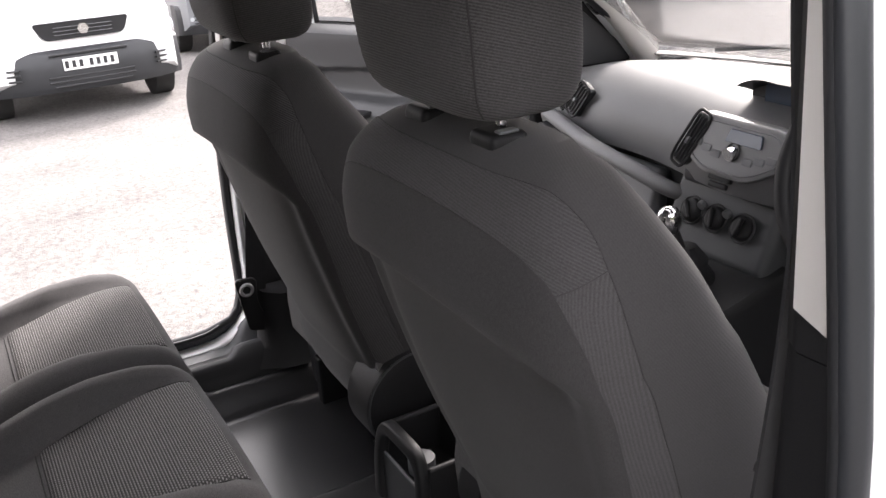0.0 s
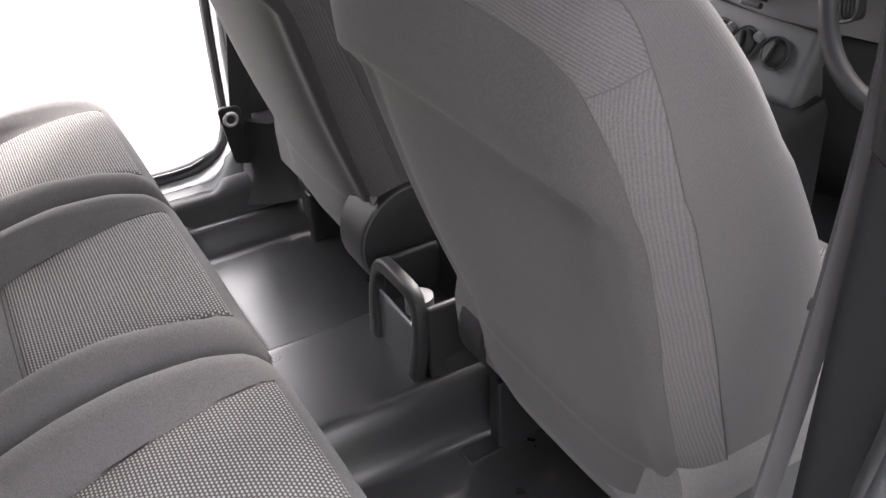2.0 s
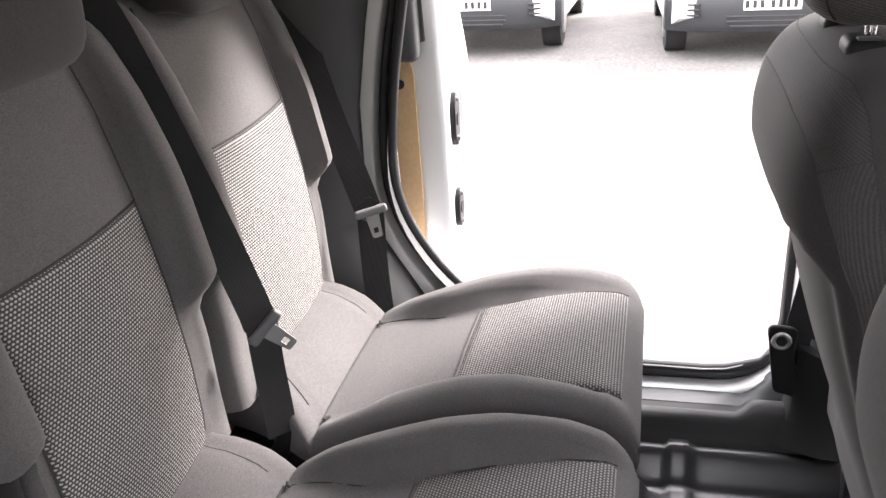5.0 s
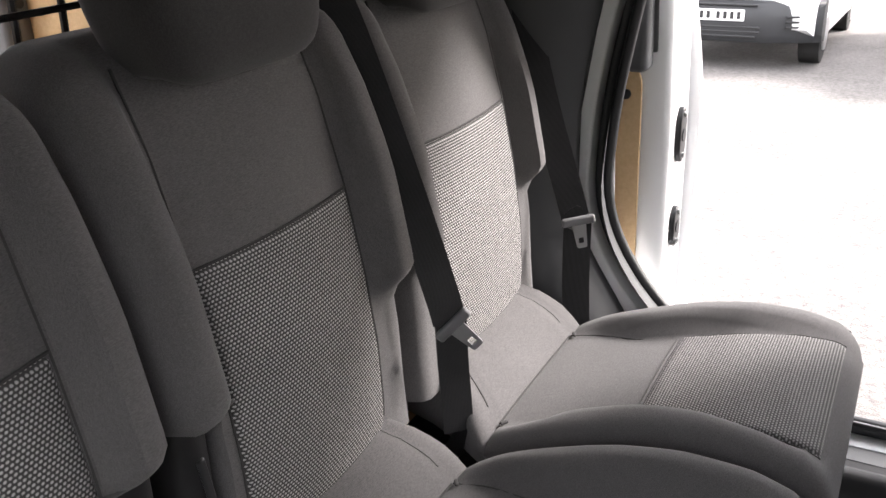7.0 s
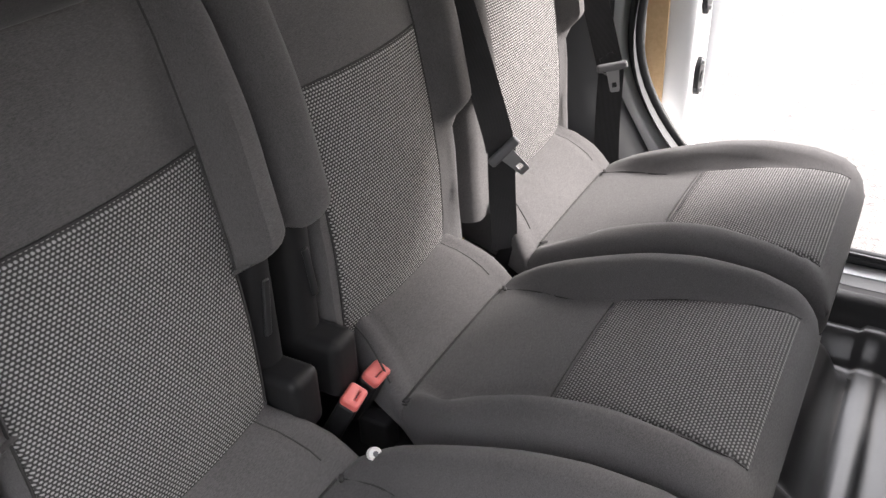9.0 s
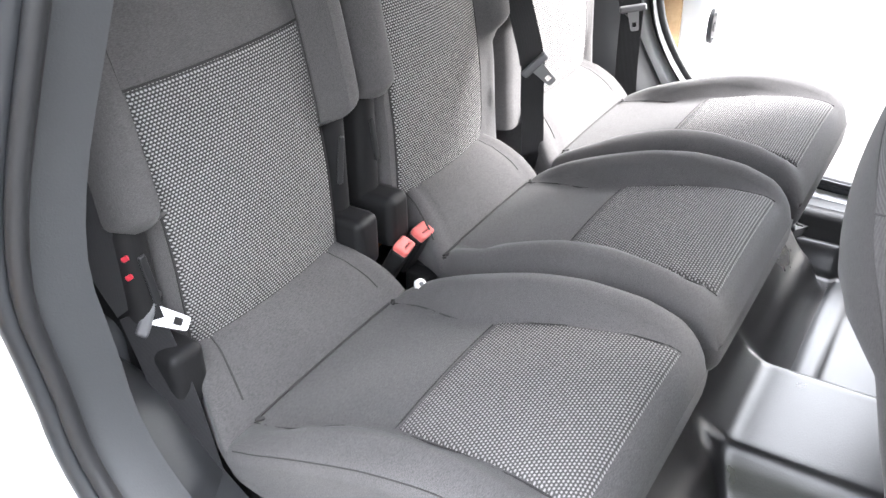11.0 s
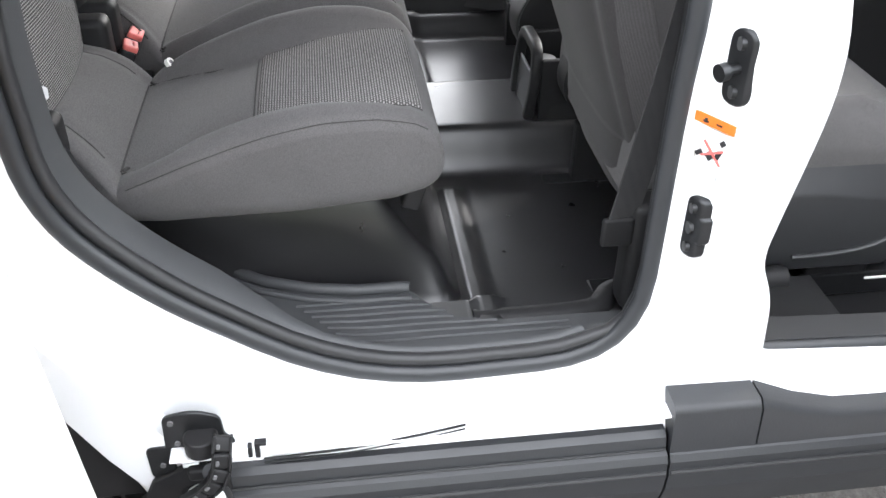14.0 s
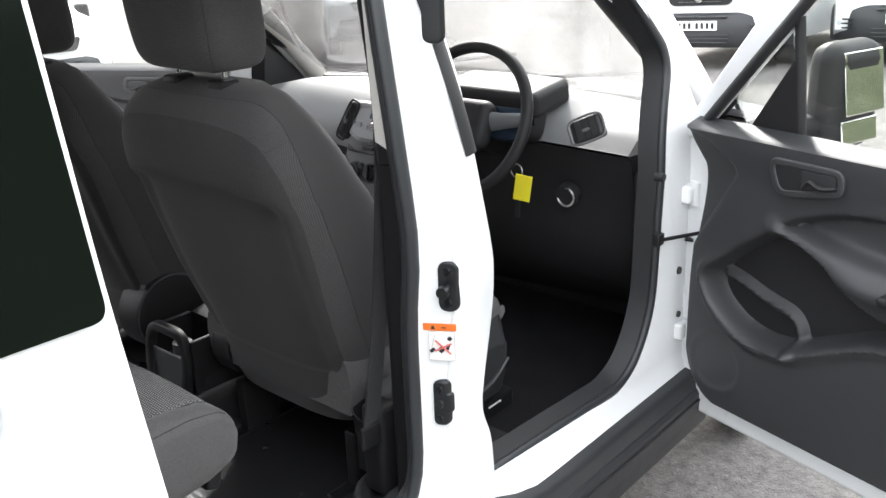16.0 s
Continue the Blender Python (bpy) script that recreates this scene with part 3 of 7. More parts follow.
# rear end, roof, underside
for s in (1, -1):
    rp = part("rear_pillar", box((s * 0.745, -2.235, 1.15), (0.11, 0.07, 1.18), 0.02, 3), PLASTIC_GREY, van, "grey rear door pillar")
    for z in (1.02, 1.16, 1.30, 1.44):
        part("pillar_plug", cyl(bmesh.new(), (s * 0.735, -2.202, z), (s * 0.735, -2.194, z), 0.012, 14), SEAL, rp)
part("rear_sill", box((0, -2.25, 0.62), (1.5, 0.06, 0.12), 0.02), WHITE, van)
bm = bmesh.new()
sheet(bm, lambda u, y: (u * 0.80, y, 1.79 + 0.05 * (1 - u * u) - 0.10 * max(0, y - 0.2) ** 2), steps(-1, 1, 12), steps(-2.28, 0.55, 14))
bmesh.ops.solidify(bm, geom=bm.faces[:], thickness=0.02)
part("roof", bm, WHITE, van, "white roof panel")
bm = bmesh.new()
sheet(bm, lambda u, y: (u * 0.72, y, 1.735 + 0.04 * (1 - u * u)), steps(-1, 1, 10), steps(-2.2, 0.42, 10))
bmesh.ops.solidify(bm, geom=bm.faces[:], thickness=0.01)
part("headlining", bm, LINER, van, "charcoal headlining")
for s in (1, -1):
    part("roof_rail", tube(bmesh.new(), [(s * 0.755, -2.2, 1.735), (s * 0.755, 0.45, 1.735)], 0.04, 10), WHITE, van)
    # windscreen pillar, outer and inner skins
    part("windscreen_pillar", tube(bmesh.new(), smooth_path([(s * 0.82, 1.26, 1.06), (s * 0.80, 1.06, 1.27), (s * 0.755, 0.55, 1.735)]), 0.040, 10, up=(1, 0, 0)), WHITE, van)
    part("pillar_trim", tube(bmesh.new(), smooth_path([(s * 0.77, 1.22, 1.10), (s * 0.75, 1.05, 1.275), (s * 0.71, 0.56, 1.69)]), 0.034, 10, up=(1, 0, 0)), PALE, van, "pale grey windscreen pillar trim")
part("underside", box((0, -0.35, 0.34), (1.5, 3.6, 0.08), 0.01), DARK_STEEL, van)

# windscreen and bonnet
bm = bmesh.new()
sheet(bm, lambda u, v: (u * (0.80 - 0.05 * v), 1.46 - 0.22 * u * u - 0.86 * v, 1.09 + 0.64 * v), steps(-1, 1, 14), steps(0, 1, 8))
bmesh.ops.solidify(bm, geom=bm.faces[:], thickness=0.004)
ws = part("windscreen", bm, GLASS, van)
ws.visible_shadow = False
bm = bmesh.new()
sheet(bm, lambda u, v: (u * (0.86 - 0.05 * v), 1.44 - 0.2 * u * u + 0.70 * v, 1.11 - 0.02 * u * u + 0.02 * v - 0.13 * v * v), steps(-1, 1, 14), steps(0, 1, 8))
bmesh.ops.solidify(bm, geom=bm.faces[:], thickness=0.02)
part("bonnet", bm, WHITE, van, "white bonnet")
def screen(u, v, out=0.0):
    return Vector((u * (0.80 - 0.05 * v), 1.46 - 0.22 * u * u - 0.86 * v - out, 1.09 + 0.64 * v - out * 0.6))
part("screen_band", tube(bmesh.new(), [screen(u, 0.045, 0.006) for u in steps(-0.97, 0.97, 24)], 0.020, 8, flat=0.25), SEAL, van, "black windscreen border")
for sg in (-1, 1):
    part("screen_band", tube(bmesh.new(), [screen(sg * 0.955, v, 0.006) for v in steps(0.045, 0.98, 14)], 0.018, 8, flat=0.3), SEAL, van, "black windscreen border")
    part("pillar_sail", plate([fillet([(0.935, 1.085, 0.02), (1.31, 1.075, 0.02), (0.945, 1.345, 0.02)])], 0.012, lambda a, b, d, sg=sg: (sg * (0.815 - 0.10 * (b - 1.08) + d), a, b), 0.003), PLASTIC, van, "black triangular pillar panel")
    part("sail_grille", plate([fillet([(0.985, 1.105, 0.015), (1.20, 1.10, 0.015), (0.99, 1.255, 0.015)])], 0.006, lambda a, b, d, sg=sg: (sg * (0.806 - 0.10 * (b - 1.08) + d), a, b), 0.002), TRIM, van)
# opaque strip added out of view to keep sun from entering over the dash
part("added_sun_block", sheet(bmesh.new(), lambda u, v: screen(u, v, 0.004), steps(-0.97, 0.97, 14), steps(0.70, 0.995, 5)), SEAL, van, "added dark band blocking sun through the windscreen top, out of view")
part("scuttle", tube(bmesh.new(), [(u * 0.80, 1.50 - 0.22 * u * u, 1.088) for u in steps(-1, 1, 20)], 0.035, 8, flat=0.4), PLASTIC, van, "black scuttle panel")
for x0, x1 in ((-0.62, -0.02), (0.02, 0.60)):
    part("wiper", tube(bmesh.new(), [Vector((x, 1.475 - 0.22 * (x / 0.8) ** 2 - 0.02, 1.125 + 0.01 * k)) for k, x in enumerate(steps(x0, x1, 8))], 0.007, 6), SEAL, van, "black wiper blade")
part("front_panel", box((0, 2.02, 0.65), (1.5, 0.10, 0.6), 0.04), WHITE, van)
part("bulkhead", box((0, 1.30, 0.75), (1.56, 0.04, 0.7), 0.01), PLASTIC, van)

# rocker trims
for s in (1, -1):
    prof = [(0.87, 0.487), (0.914, 0.483), (0.924, 0.476), (0.929, 0.458), (0.940, 0.454), (0.946, 0.444), (0.946, 0.429), (0.949, 0.422), (0.946, 0.385), (0.925, 0.315), (0.88, 0.285), (0.83, 0.285)]
    for y0, y1, nm in ((-0.625 if s > 0 else -0.74, 0.014, "rocker_trim"), (0.018, 1.04, "rocker_trim")):
        bm = ring_loft(bmesh.new(), [[(s * x, y, z) for x, z in prof] for y in (y0, y0 + 0.004, y1 - 0.004, y1)])
        rk = part(nm, bm, ROCKER, van, "dark grey plastic rocker trim", False)
        part("groove", tube(bmesh.new(), [(s * 0.9475, y0 + 0.002, 0.426), (s * 0.9475, y1 - 0.002, 0.426)], 0.0042, 6), SEAL, rk, "black shadow gap")
        part("groove", tube(bmesh.new(), [(s * 0.931, y0 + 0.002, 0.4585), (s * 0.931, y1 - 0.002, 0.4585)], 0.0024, 6), SEAL, rk, "black shadow gap")
    # upper trim pieces beneath the front door
    def lift(y):
        return table([(0.0, 0.538), (0.155, 0.535), (0.16, 0.535), (0.20, 0.518), (0.26, 0.502), (0.32, 0.50), (1.04, 0.50)], y)
    for y0, y1 in ((0.018, 0.150), (0.153, 1.04)):
        bm = ring_loft(bmesh.new(), [[(s * 0.87, y, 0.44), (s * 0.938, y, 0.44), (s * 0.930, y, lift(y) - 0.012), (s * 0.918, y, lift(y)), (s * 0.87, y, lift(y))] for y in steps(y0, y1, 14)])
        part("upper_rocker_trim", bm, ROCKER, van, "dark grey plastic rocker cover")
    part("rail_lip", box((s * 0.905, -0.27, 0.512), (0.03, 0.58, 0.005), 0.002), WHITE, van)
    part("drain_hole", cyl(bmesh.new(), (s * 0.87, -0.172, 0.498), (s * 0.8965, -0.172, 0.498), 0.006, 14), SEAL, van)
    part("rocker_backing", box((s * 0.895, 0.152, 0.48), (0.04, 0.02, 0.09), 0.002), SEAL, van)

# strikers on the rear-facing faces of the door pillars
for s in (1, -1):
    def face(x0, z0, y0=0.028):
        return lambda a, b, d: (s * (x0 + a * 0.9), y0 + a * 0.42 - d, z0 + b)
    st = part("upper_striker", plate([fillet([(-0.015, -0.044, 0.015), (0.015, -0.044, 0.015), (0.015, 0.044, 0.015), (-0.015, 0.044, 0.015)])], 0.010, face(0.887, 1.042), 0.003), DARK_STEEL, van, "black steel striker plate with a peg")
    part("striker_peg", cyl(cyl(bmesh.new(), (s * 0.887, 0.028, 1.042), (s * 0.892, 0.008, 1.041), 0.006), (s * 0.892, 0.008, 1.041), (s * 0.895, -0.002, 1.040), 0.011), DARK_STEEL, st)
    for dz in (0.030, -0.030):
        part("bolt", cyl(bmesh.new(), (s * 0.887, 0.026, 1.042 + dz), (s * 0.887, 0.020, 1.042 + dz), 0.008, 12), DARK_STEEL, st)
    st = part("lower_striker", plate([fillet([(-0.010, -0.042, 0.008), (0.010, -0.042, 0.008), (0.010, -0.018, 0.002), (0.015, -0.016, 0.003), (0.015, 0.016, 0.003), (0.010, 0.018, 0.002), (0.010, 0.042, 0.008), (-0.010, 0.042, 0.008)])], 0.016, face(0.867, 0.810, 0.022), 0.004), DARK_STEEL, van, "black steel lower striker")
    for dz, r in ((0.030, 0.007), (0.0, 0.008), (-0.030, 0.007)):
        part("bolt", cyl(bmesh.new(), (s * 0.867, 0.016, 0.810 + dz), (s * 0.867, 0.010, 0.810 + dz), r, 14), DARK_STEEL if dz else SEAL, st)
    part("top_catch", plate([fillet([(-0.014, -0.04, 0.012), (0.014, -0.04, 0.012), (0.014, 0.04, 0.012), (-0.014, 0.04, 0.012)])], 0.012, face(0.872, 1.50, 0.03), 0.003), DARK_STEEL, van, "black steel upper catch")
    pts = [(s * (side_x(y, z) + 0.004), y, z) for y, z in ((0.035, 1.62), (0.058, 1.5), (0.078, 1.36), (0.098, 1.265))]
    part("glass_run", tube(bmesh.new(), smooth_path(pts), 0.014, 8, flat=0.5, up=(1, 0, 0)), SEAL, van, "black rubber glass channel on the pillar")

# warning label on the right-hand door pillar
lab = thing("warning_label", "orange and white airbag warning label on the white pillar", "label")
LM, LC = turn(0, 0, 30), Vector((0.869, 0.0185, 0.938))


def stick(dx, dz, w, h, proud, tilt=0):
    """A flat piece on the slanted pillar face."""
    return (tuple(LC + LM @ Vector((dx, -proud, dz))), (w, 0.002, h), 0, 1, LM @ turn(0, tilt))


part("label_field", box(*stick(0.003, -0.012, 0.048, 0.056, 0.0)), LABEL, lab)
part("label_bar", box(*stick(0.0, 0.025, 0.060, 0.013, 0.0)), ORANGE, lab)
part("label_cross", rounded(box(*stick(0.006, -0.013, 0.038, 0.0026, 0.003, 42)), *stick(0.006, -0.013, 0.034, 0.0026, 0.0035, -28)), RED, lab)
part("label_pictogram", rounded(rounded(rounded(box(*stick(0.018, 0.004, 0.007, 0.007, 0.002, 45)), *stick(0.014, -0.014, 0.006, 0.012, 0.002, 20)), *stick(0.002, -0.019, 0.010, 0.009, 0.002, 40)), *stick(-0.014, -0.020, 0.010, 0.006, 0.002, -40)), SEAL, lab)
part("label_outline", rounded(rounded(rounded(box(*stick(0.027, -0.012, 0.0008, 0.054, 0.0015)), *stick(-0.020, -0.012, 0.0008, 0.054, 0.0015)), *stick(0.003, -0.039, 0.046, 0.0008, 0.0015)), *stick(-0.012, -0.002, 0.0012, 0.028, 0.0015, 12)), PALE, lab)
part("label_mark", rounded(rounded(box(*stick(-0.012, 0.0235, 0.007, 0.0025, 0.002)), *stick(-0.012, 0.026, 0.0035, 0.003, 0.002)), *stick(0.008, 0.025, 0.008, 0.0014, 0.002)), SEAL, lab)

# pillar trims inside, belt guides
for s in (1, -1):
    bm = ring_loft(bmesh.new(), [[(s * x, y, z) for x, y in ((0.828, 0.022), (0.818, 0.000), (0.768, -0.003), (0.748, 0.010), (0.742, 0.12), (0.76, 0.18), (0.815, 0.15))] for z in (0.56, 0.8, 1.0, 1.25)])
    part("pillar_cover", bm, PLASTIC, van, "black plastic lower pillar cover")
    bm = ring_loft(bmesh.new(), [[(s * (x - 0.1 * (z - 1.25)), y + 0.05 * (z - 1.25), z) for x, y in ((0.832, 0.022), (0.820, -0.001), (0.768, -0.004), (0.748, 0.008), (0.740, 0.07), (0.755, 0.11), (0.812, 0.10))] for z in (1.252, 1.4, 1.55, 1.70)])
    part("pillar_cover_upper", bm, PLASTIC, van, "black upper pillar cover")
    bm = ring_loft(bmesh.new(), [[(s * (x - 0.1 * (z - 1.25)), y + 0.05 * (z - 1.25), z - 0.012 * (x - 0.78) / 0.03) for x, y in ((0.806, 0.0), (0.806, -0.008), (0.766, -0.009), (0.766, 0.0))] for z in (1.285, 1.45, 1.60, 1.70)])
    part("pillar_strip", bm, PALE, van, "pale grey strip on the pillar cover")
    # rear pillar trim
    def low(z):
        return 0.05 * ease((0.93 - z) / 0.1)
    bm = ring_loft(bmesh.new(), [[(s * (x - 0.10 * max(0, z - 1.1)), y + dy, z) for x, y in (((0.775, -0.02), (0.745, -0.012), (0.71 - low(z), -0.06), (0.695 - low(z), -0.14), (0.71 - low(z), -0.26), (0.775, -0.28)) if s > 0 else ((0.81, 0.0), (0.775, 0.005), (0.72, -0.05), (0.70, -0.14), (0.72, -0.26), (0.81, -0.28)))]
                                 for z, dy in ((0.60, -0.53), (0.66, -0.61), (0.745, -0.71), (0.85, -0.775), (0.93, -0.82), (1.15, -0.815), (1.3, -0.785), (1.5, -0.735), (1.70, -0.67))])
    part("rear_pillar_trim", bm, TRIM, van, "charcoal plastic rear pillar trim")

    part("wheel_box", box((s * 0.715, -1.02, 0.72), (0.19, 0.26, 0.44), 0.03, 3), TRIM, van, "charcoal trim over the wheel box")
    # hinge hardware on the front pillar
    for y, z, r in ((0.815, 1.055, 0.012), (0.925, 0.785, 0.012), (0.935, 0.66, 0.010)):
        part("pillar_plug", cyl(bmesh.new(), (s * 0.86, y, z), (s * 0.883, y, z), r, 16, r * 0.8), SEAL, van, "black rubber plug")
    for z in (0.985, 0.615):
        part("hinge_block", cyl(box((s * 0.885, 0.945, z), (0.03, 0.05, 0.045), 0.008, 3), (s * 0.90, 0.955, z - 0.03), (s * 0.90, 0.955, z + 0.03), 0.014, 14), WHITE, van, "white painted hinge block")
    part("check_bracket", box((s * 0.882, 0.80, 0.905), (0.02, 0.03, 0.03), 0.004), DARK_STEEL, van)
    part("check_link", cyl(bmesh.new(), (s * 0.89, 0.80, 0.905), (s * 0.925, 0.97, 0.885), 0.005, 8), DARK_STEEL, van)

# ---- floor ----
WELL, RIM = 0.487, 0.575


def floor_z(x, y):
    """Moulded floor: two foot wells, a tunnel, a riser under the rear seats."""
    z = WELL
    tunnel = 0.093 * ease((0.172 - abs(x + 0.015)) / 0.062) * ease((y + 0.9) / 0.3)
    rise = ease((-0.24 - y) / 0.05)
    rise *= ease((0.60 - abs(x)) / 0.06)
    rise *= 0.075 + 0.145 * ease((-0.27 - y) / 0.14)
    z += (tunnel ** 4 + rise ** 4) ** 0.25
    edge = ease((x - 0.63) / 0.025) if x > 0 else ease((-x - 0.60) / 0.055)
    z = max(z, WELL + (0.06) * edge)
    if -0.235 < y < -0.15 and abs(x) > 0.2:
        z += 0.008 * (ease((-0.185 - y) / 0.012)) * (1 - min(1, rise / 0.075))
    return z


bm = bmesh.new()
sheet(bm, lambda x, y: (x, y, floor_z(x, y) + 0.0005 * noise.noise(Vector((x * 9, y * 9, 2)))), sorted({*steps(-0.80, 0.80, 160), -0.655, 0.655, -0.64, 0.64}), sorted({*steps(-0.95, 0.35, 130)}))
part("floor_mat", bm, RUBBER_MAT, van, "glossy black moulded rubber floor")
for x, y in ((0.44, -0.14), (0.32, -0.11), (0.50, -0.04)):
    part("dimple", cyl(bmesh.new(), (x, y, WELL - 0.004), (x, y, WELL + 0.0035), 0.006, 12, 0.003), RUBBER_MAT, van)
part("front_floor", box((0, 0.82, 0.42), (1.56, 1.0, 0.04), 0.01), PLASTIC, van, "black carpeted front floor")
part("floor_step", box((0, 0.345, 0.46), (1.56, 0.03, 0.07), 0.01), PLASTIC, van)
part("cargo_floor", box((0, -1.62, 0.66), (1.56, 1.3, 0.04), 0.01), PLY, van, "plywood load floor")

# sill plates with ribs
for s in (1, -1):
    def sill_in(y):
        return table([(-0.72, 0.47), (-0.686, 0.487), (-0.638, 0.544), (-0.576, 0.589), (-0.502, 0.618), (-0.425, 0.632), (-0.34, 0.632), (-0.315, 0.672), (-0.27, 0.715), (-0.20, 0.73), (0.0, 0.73), (0.03, 0.70)], y)
    bm = bmesh.new()
    def sill(u, y):
        xi, xo = sill_in(y), 0.832 - (0.058 if s > 0 else 0.0) * ease((-0.48 - y) / 0.22)
        x = xi + (xo - xi) * u
        z = 0.566 + 0.004 * math.sin(u * 3.1)
        rear = ease((-0.40 - y) / 0.30)
        z += (0.11 * rear) * ease((u - 0.25) / 0.7)
        z += 0.10 * ease((y + 0.10) / 0.12) * ease((u - 0.3) / 0.5)
        if u < 0.02:
            z -= 0.05
        return (s * x, y, z)
    sheet(bm, sill, [0, 0.015, 0.03, *steps(0.06, 1, 22)], steps(-0.715, 0.03, 60))
    sp = part("sill_plate", bm, TRIM, van, "charcoal plastic sill plate with tread ribs")
    for k in range(7):
        x = 0.668 + 0.0165 * k
        y0, y1 = -0.52 + 0.012 * k, (-0.31 if k < 1 else -0.27 if k < 3 else -0.21 if k < 5 else -0.10)
        pts = [(s * x, y, sill((x - sill_in(y)) / (0.832 - sill_in(y)), y)[2] + 0.001) for y in steps(y0, y1, 12)]
        part("tread_rib", tube(bmesh.new(), pts, 0.003, 6), TRIM, sp)
    pts = [(s * (sill_in(y) + 0.008), y, 0.572) for y in steps(-0.686, -0.338, 24)]
    part("sill_bead", tube(bmesh.new(), pts, 0.010, 8), TRIM, sp)
    pts = [(s * (sill_in(y) + 0.035), y, 0.570) for y in steps(-0.675, -0.338, 24)]
    part("sill_bead", tube(bmesh.new(), pts, 0.006, 8), TRIM, sp)
    # belt anchor at the pillar foot
    if s > 0:
        part("anchor_cover", box((0.70, 0.02, 0.655), (0.06, 0.06, 0.20), 0.016, 3), PLASTIC, van, "black plastic pillar-foot cover")
    else:
        foot = ring_loft(bmesh.new(), [[(-x, y, z) for x, y in ((0.74, -0.02 - k), (0.70 - k, -0.012 - 1.4 * k), (0.665 - k, 0.02), (0.66 - k, 0.07), (0.74, 0.08))] for z, k in ((0.56, 0.03), (0.60, 0.012), (0.66, 0.004), (0.74, 0.0))])
        part("anchor_cover", foot, PLASTIC, van, "black plastic pillar-foot cover")
        strip = fillet([(-0.071, 0.782, 0.012), (-0.024, 0.778, 0.014), (-0.030, 0.72, 0.02), (0.0, 0.64, 0.01), (-0.052, 0.652, 0.008), (-0.062, 0.72, 0.02)])
        ap = part("anchor_plate", plate([strip], 0.010, lambda a, b, d: (-0.706 + d, a, b), 0.003), PLASTIC, van, "black belt anchor strip")
        part("anchor_ring", tube(bmesh.new(), [(-0.699, -0.049 + 0.0135 * math.cos(a), 0.756 + 0.0135 * math.sin(a)) for a in steps(0, 2 * math.pi * 23 / 24, 23)], 0.0042, 8, True, up=(1, 0, 0)), STEEL, ap, "bright steel bolt rim")
        part("anchor_bolt", cyl(bmesh.new(), (-0.702, -0.049, 0.756), (-0.697, -0.049, 0.756), 0.010, 6), SEAL, ap)
    if s > 0:
        part("well_duct", tube(bmesh.new(), smooth_path([(0.70, -0.24, 0.535), (0.70, -0.05, 0.54), (0.66, 0.02, 0.55), (0.66, 0.30, 0.55)]), 0.022, 8), PLASTIC, van)
    else:
        # glossy moulded bar along the inner edge of the sill, stepped up towards the pillar
        rings = []
        for y in steps(-0.345, 0.20, 40):
            k = ease((y + 0.115) / 0.035)
            up, out = 0.016 * k, 0.022 * k
            rings.append([(-x - 0.032, y, z) for x, z in ((0.745, 0.560), (0.735, 0.572), (0.712 + out, 0.574 + up), (0.694 + out, 0.582 + up), (0.684 + out, 0.592 + up), (0.672 + out, 0.596 + up), (0.660 + out, 0.593 + up), (0.652 + out * 0.6, 0.584 + up), (0.647, 0.570 + 0.5 * up), (0.640, 0.560), (0.630, 0.548), (0.626, 0.50), (0.745, 0.50))])
        part("sill_step", ring_loft(bmesh.new(), rings), PLASTIC, van, "glossy black moulded bar on the sill")

# ---- rear seats ----
CUSHION_TOP = [(-0.95, 0.875), (-0.90, 0.886), (-0.86, 0.884), (-0.82, 0.866), (-0.79, 0.842), (-0.77, 0.816), (-0.755, 0.793), (-0.74, 0.796), (-0.68, 0.812), (-0.60, 0.835), (-0.54, 0.853), (-0.46, 0.872), (-0.38, 0.882), (-0.33, 0.880), (-0.31, 0.872)]
CUSHION_LOW = [(-0.95, 0.76), (-0.75, 0.738), (-0.5, 0.742), (-0.36, 0.755), (-0.28, 0.775)]
SEAT_HALF = 0.222


def tail(y):
    """How far the cushion's rear roll draws in."""
    return table([(-0.95, 0.62), (-0.88, 0.68), (-0.83, 0.76), (-0.78, 0.89), (-0.74, 0.97), (-0.70, 1.0), (-0.36, 1.0), (-0.32, 0.988), (-0.30, 0.968), (-0.29, 0.948), (-0.285, 0.925)], y)


def tweed_half(y):
    return table([(-0.56, 0.124), (-0.31, 0.156)], y)


def cushion_z(x, y, outer=0):
    """Top of a rear seat cushion, x from its middle."""
    z = table(CUSHION_TOP, y)
    ax = abs(x)
    wt = tweed_half(y) if y > -0.56 else 0.124 + 0.03 * ease((-0.60 - y) / 0.12)
    along = max(0.0, min(1.0, (y + 0.755) / 0.455))
    hump = (0.034 if outer * x > 0 else 0.046) * math.sin(math.pi * along ** 0.9) ** 0.75 if 0 < along < 1 else 0.0
    t = (ax - wt) / (SEAT_HALF - wt)
    if t > 0:
        z += hump * (ease(min(1, t / 0.42)) - 0.35 * max(0, (t - 0.5) / 0.5) ** 2)
        if y < -0.755:
            z -= 0.006 * math.exp(-((t - 0.1) / 0.12) ** 2)
    else:
        z += 0.006 * (1 - (ax / wt) ** 2) * (1 if y > -0.74 else 0.4)
    r = 0.018 if outer * x > 0 else 0.03
    if ax > SEAT_HALF - r:
        z -= r - math.sqrt(max(0, r * r - (ax - SEAT_HALF + r) ** 2))
    return z


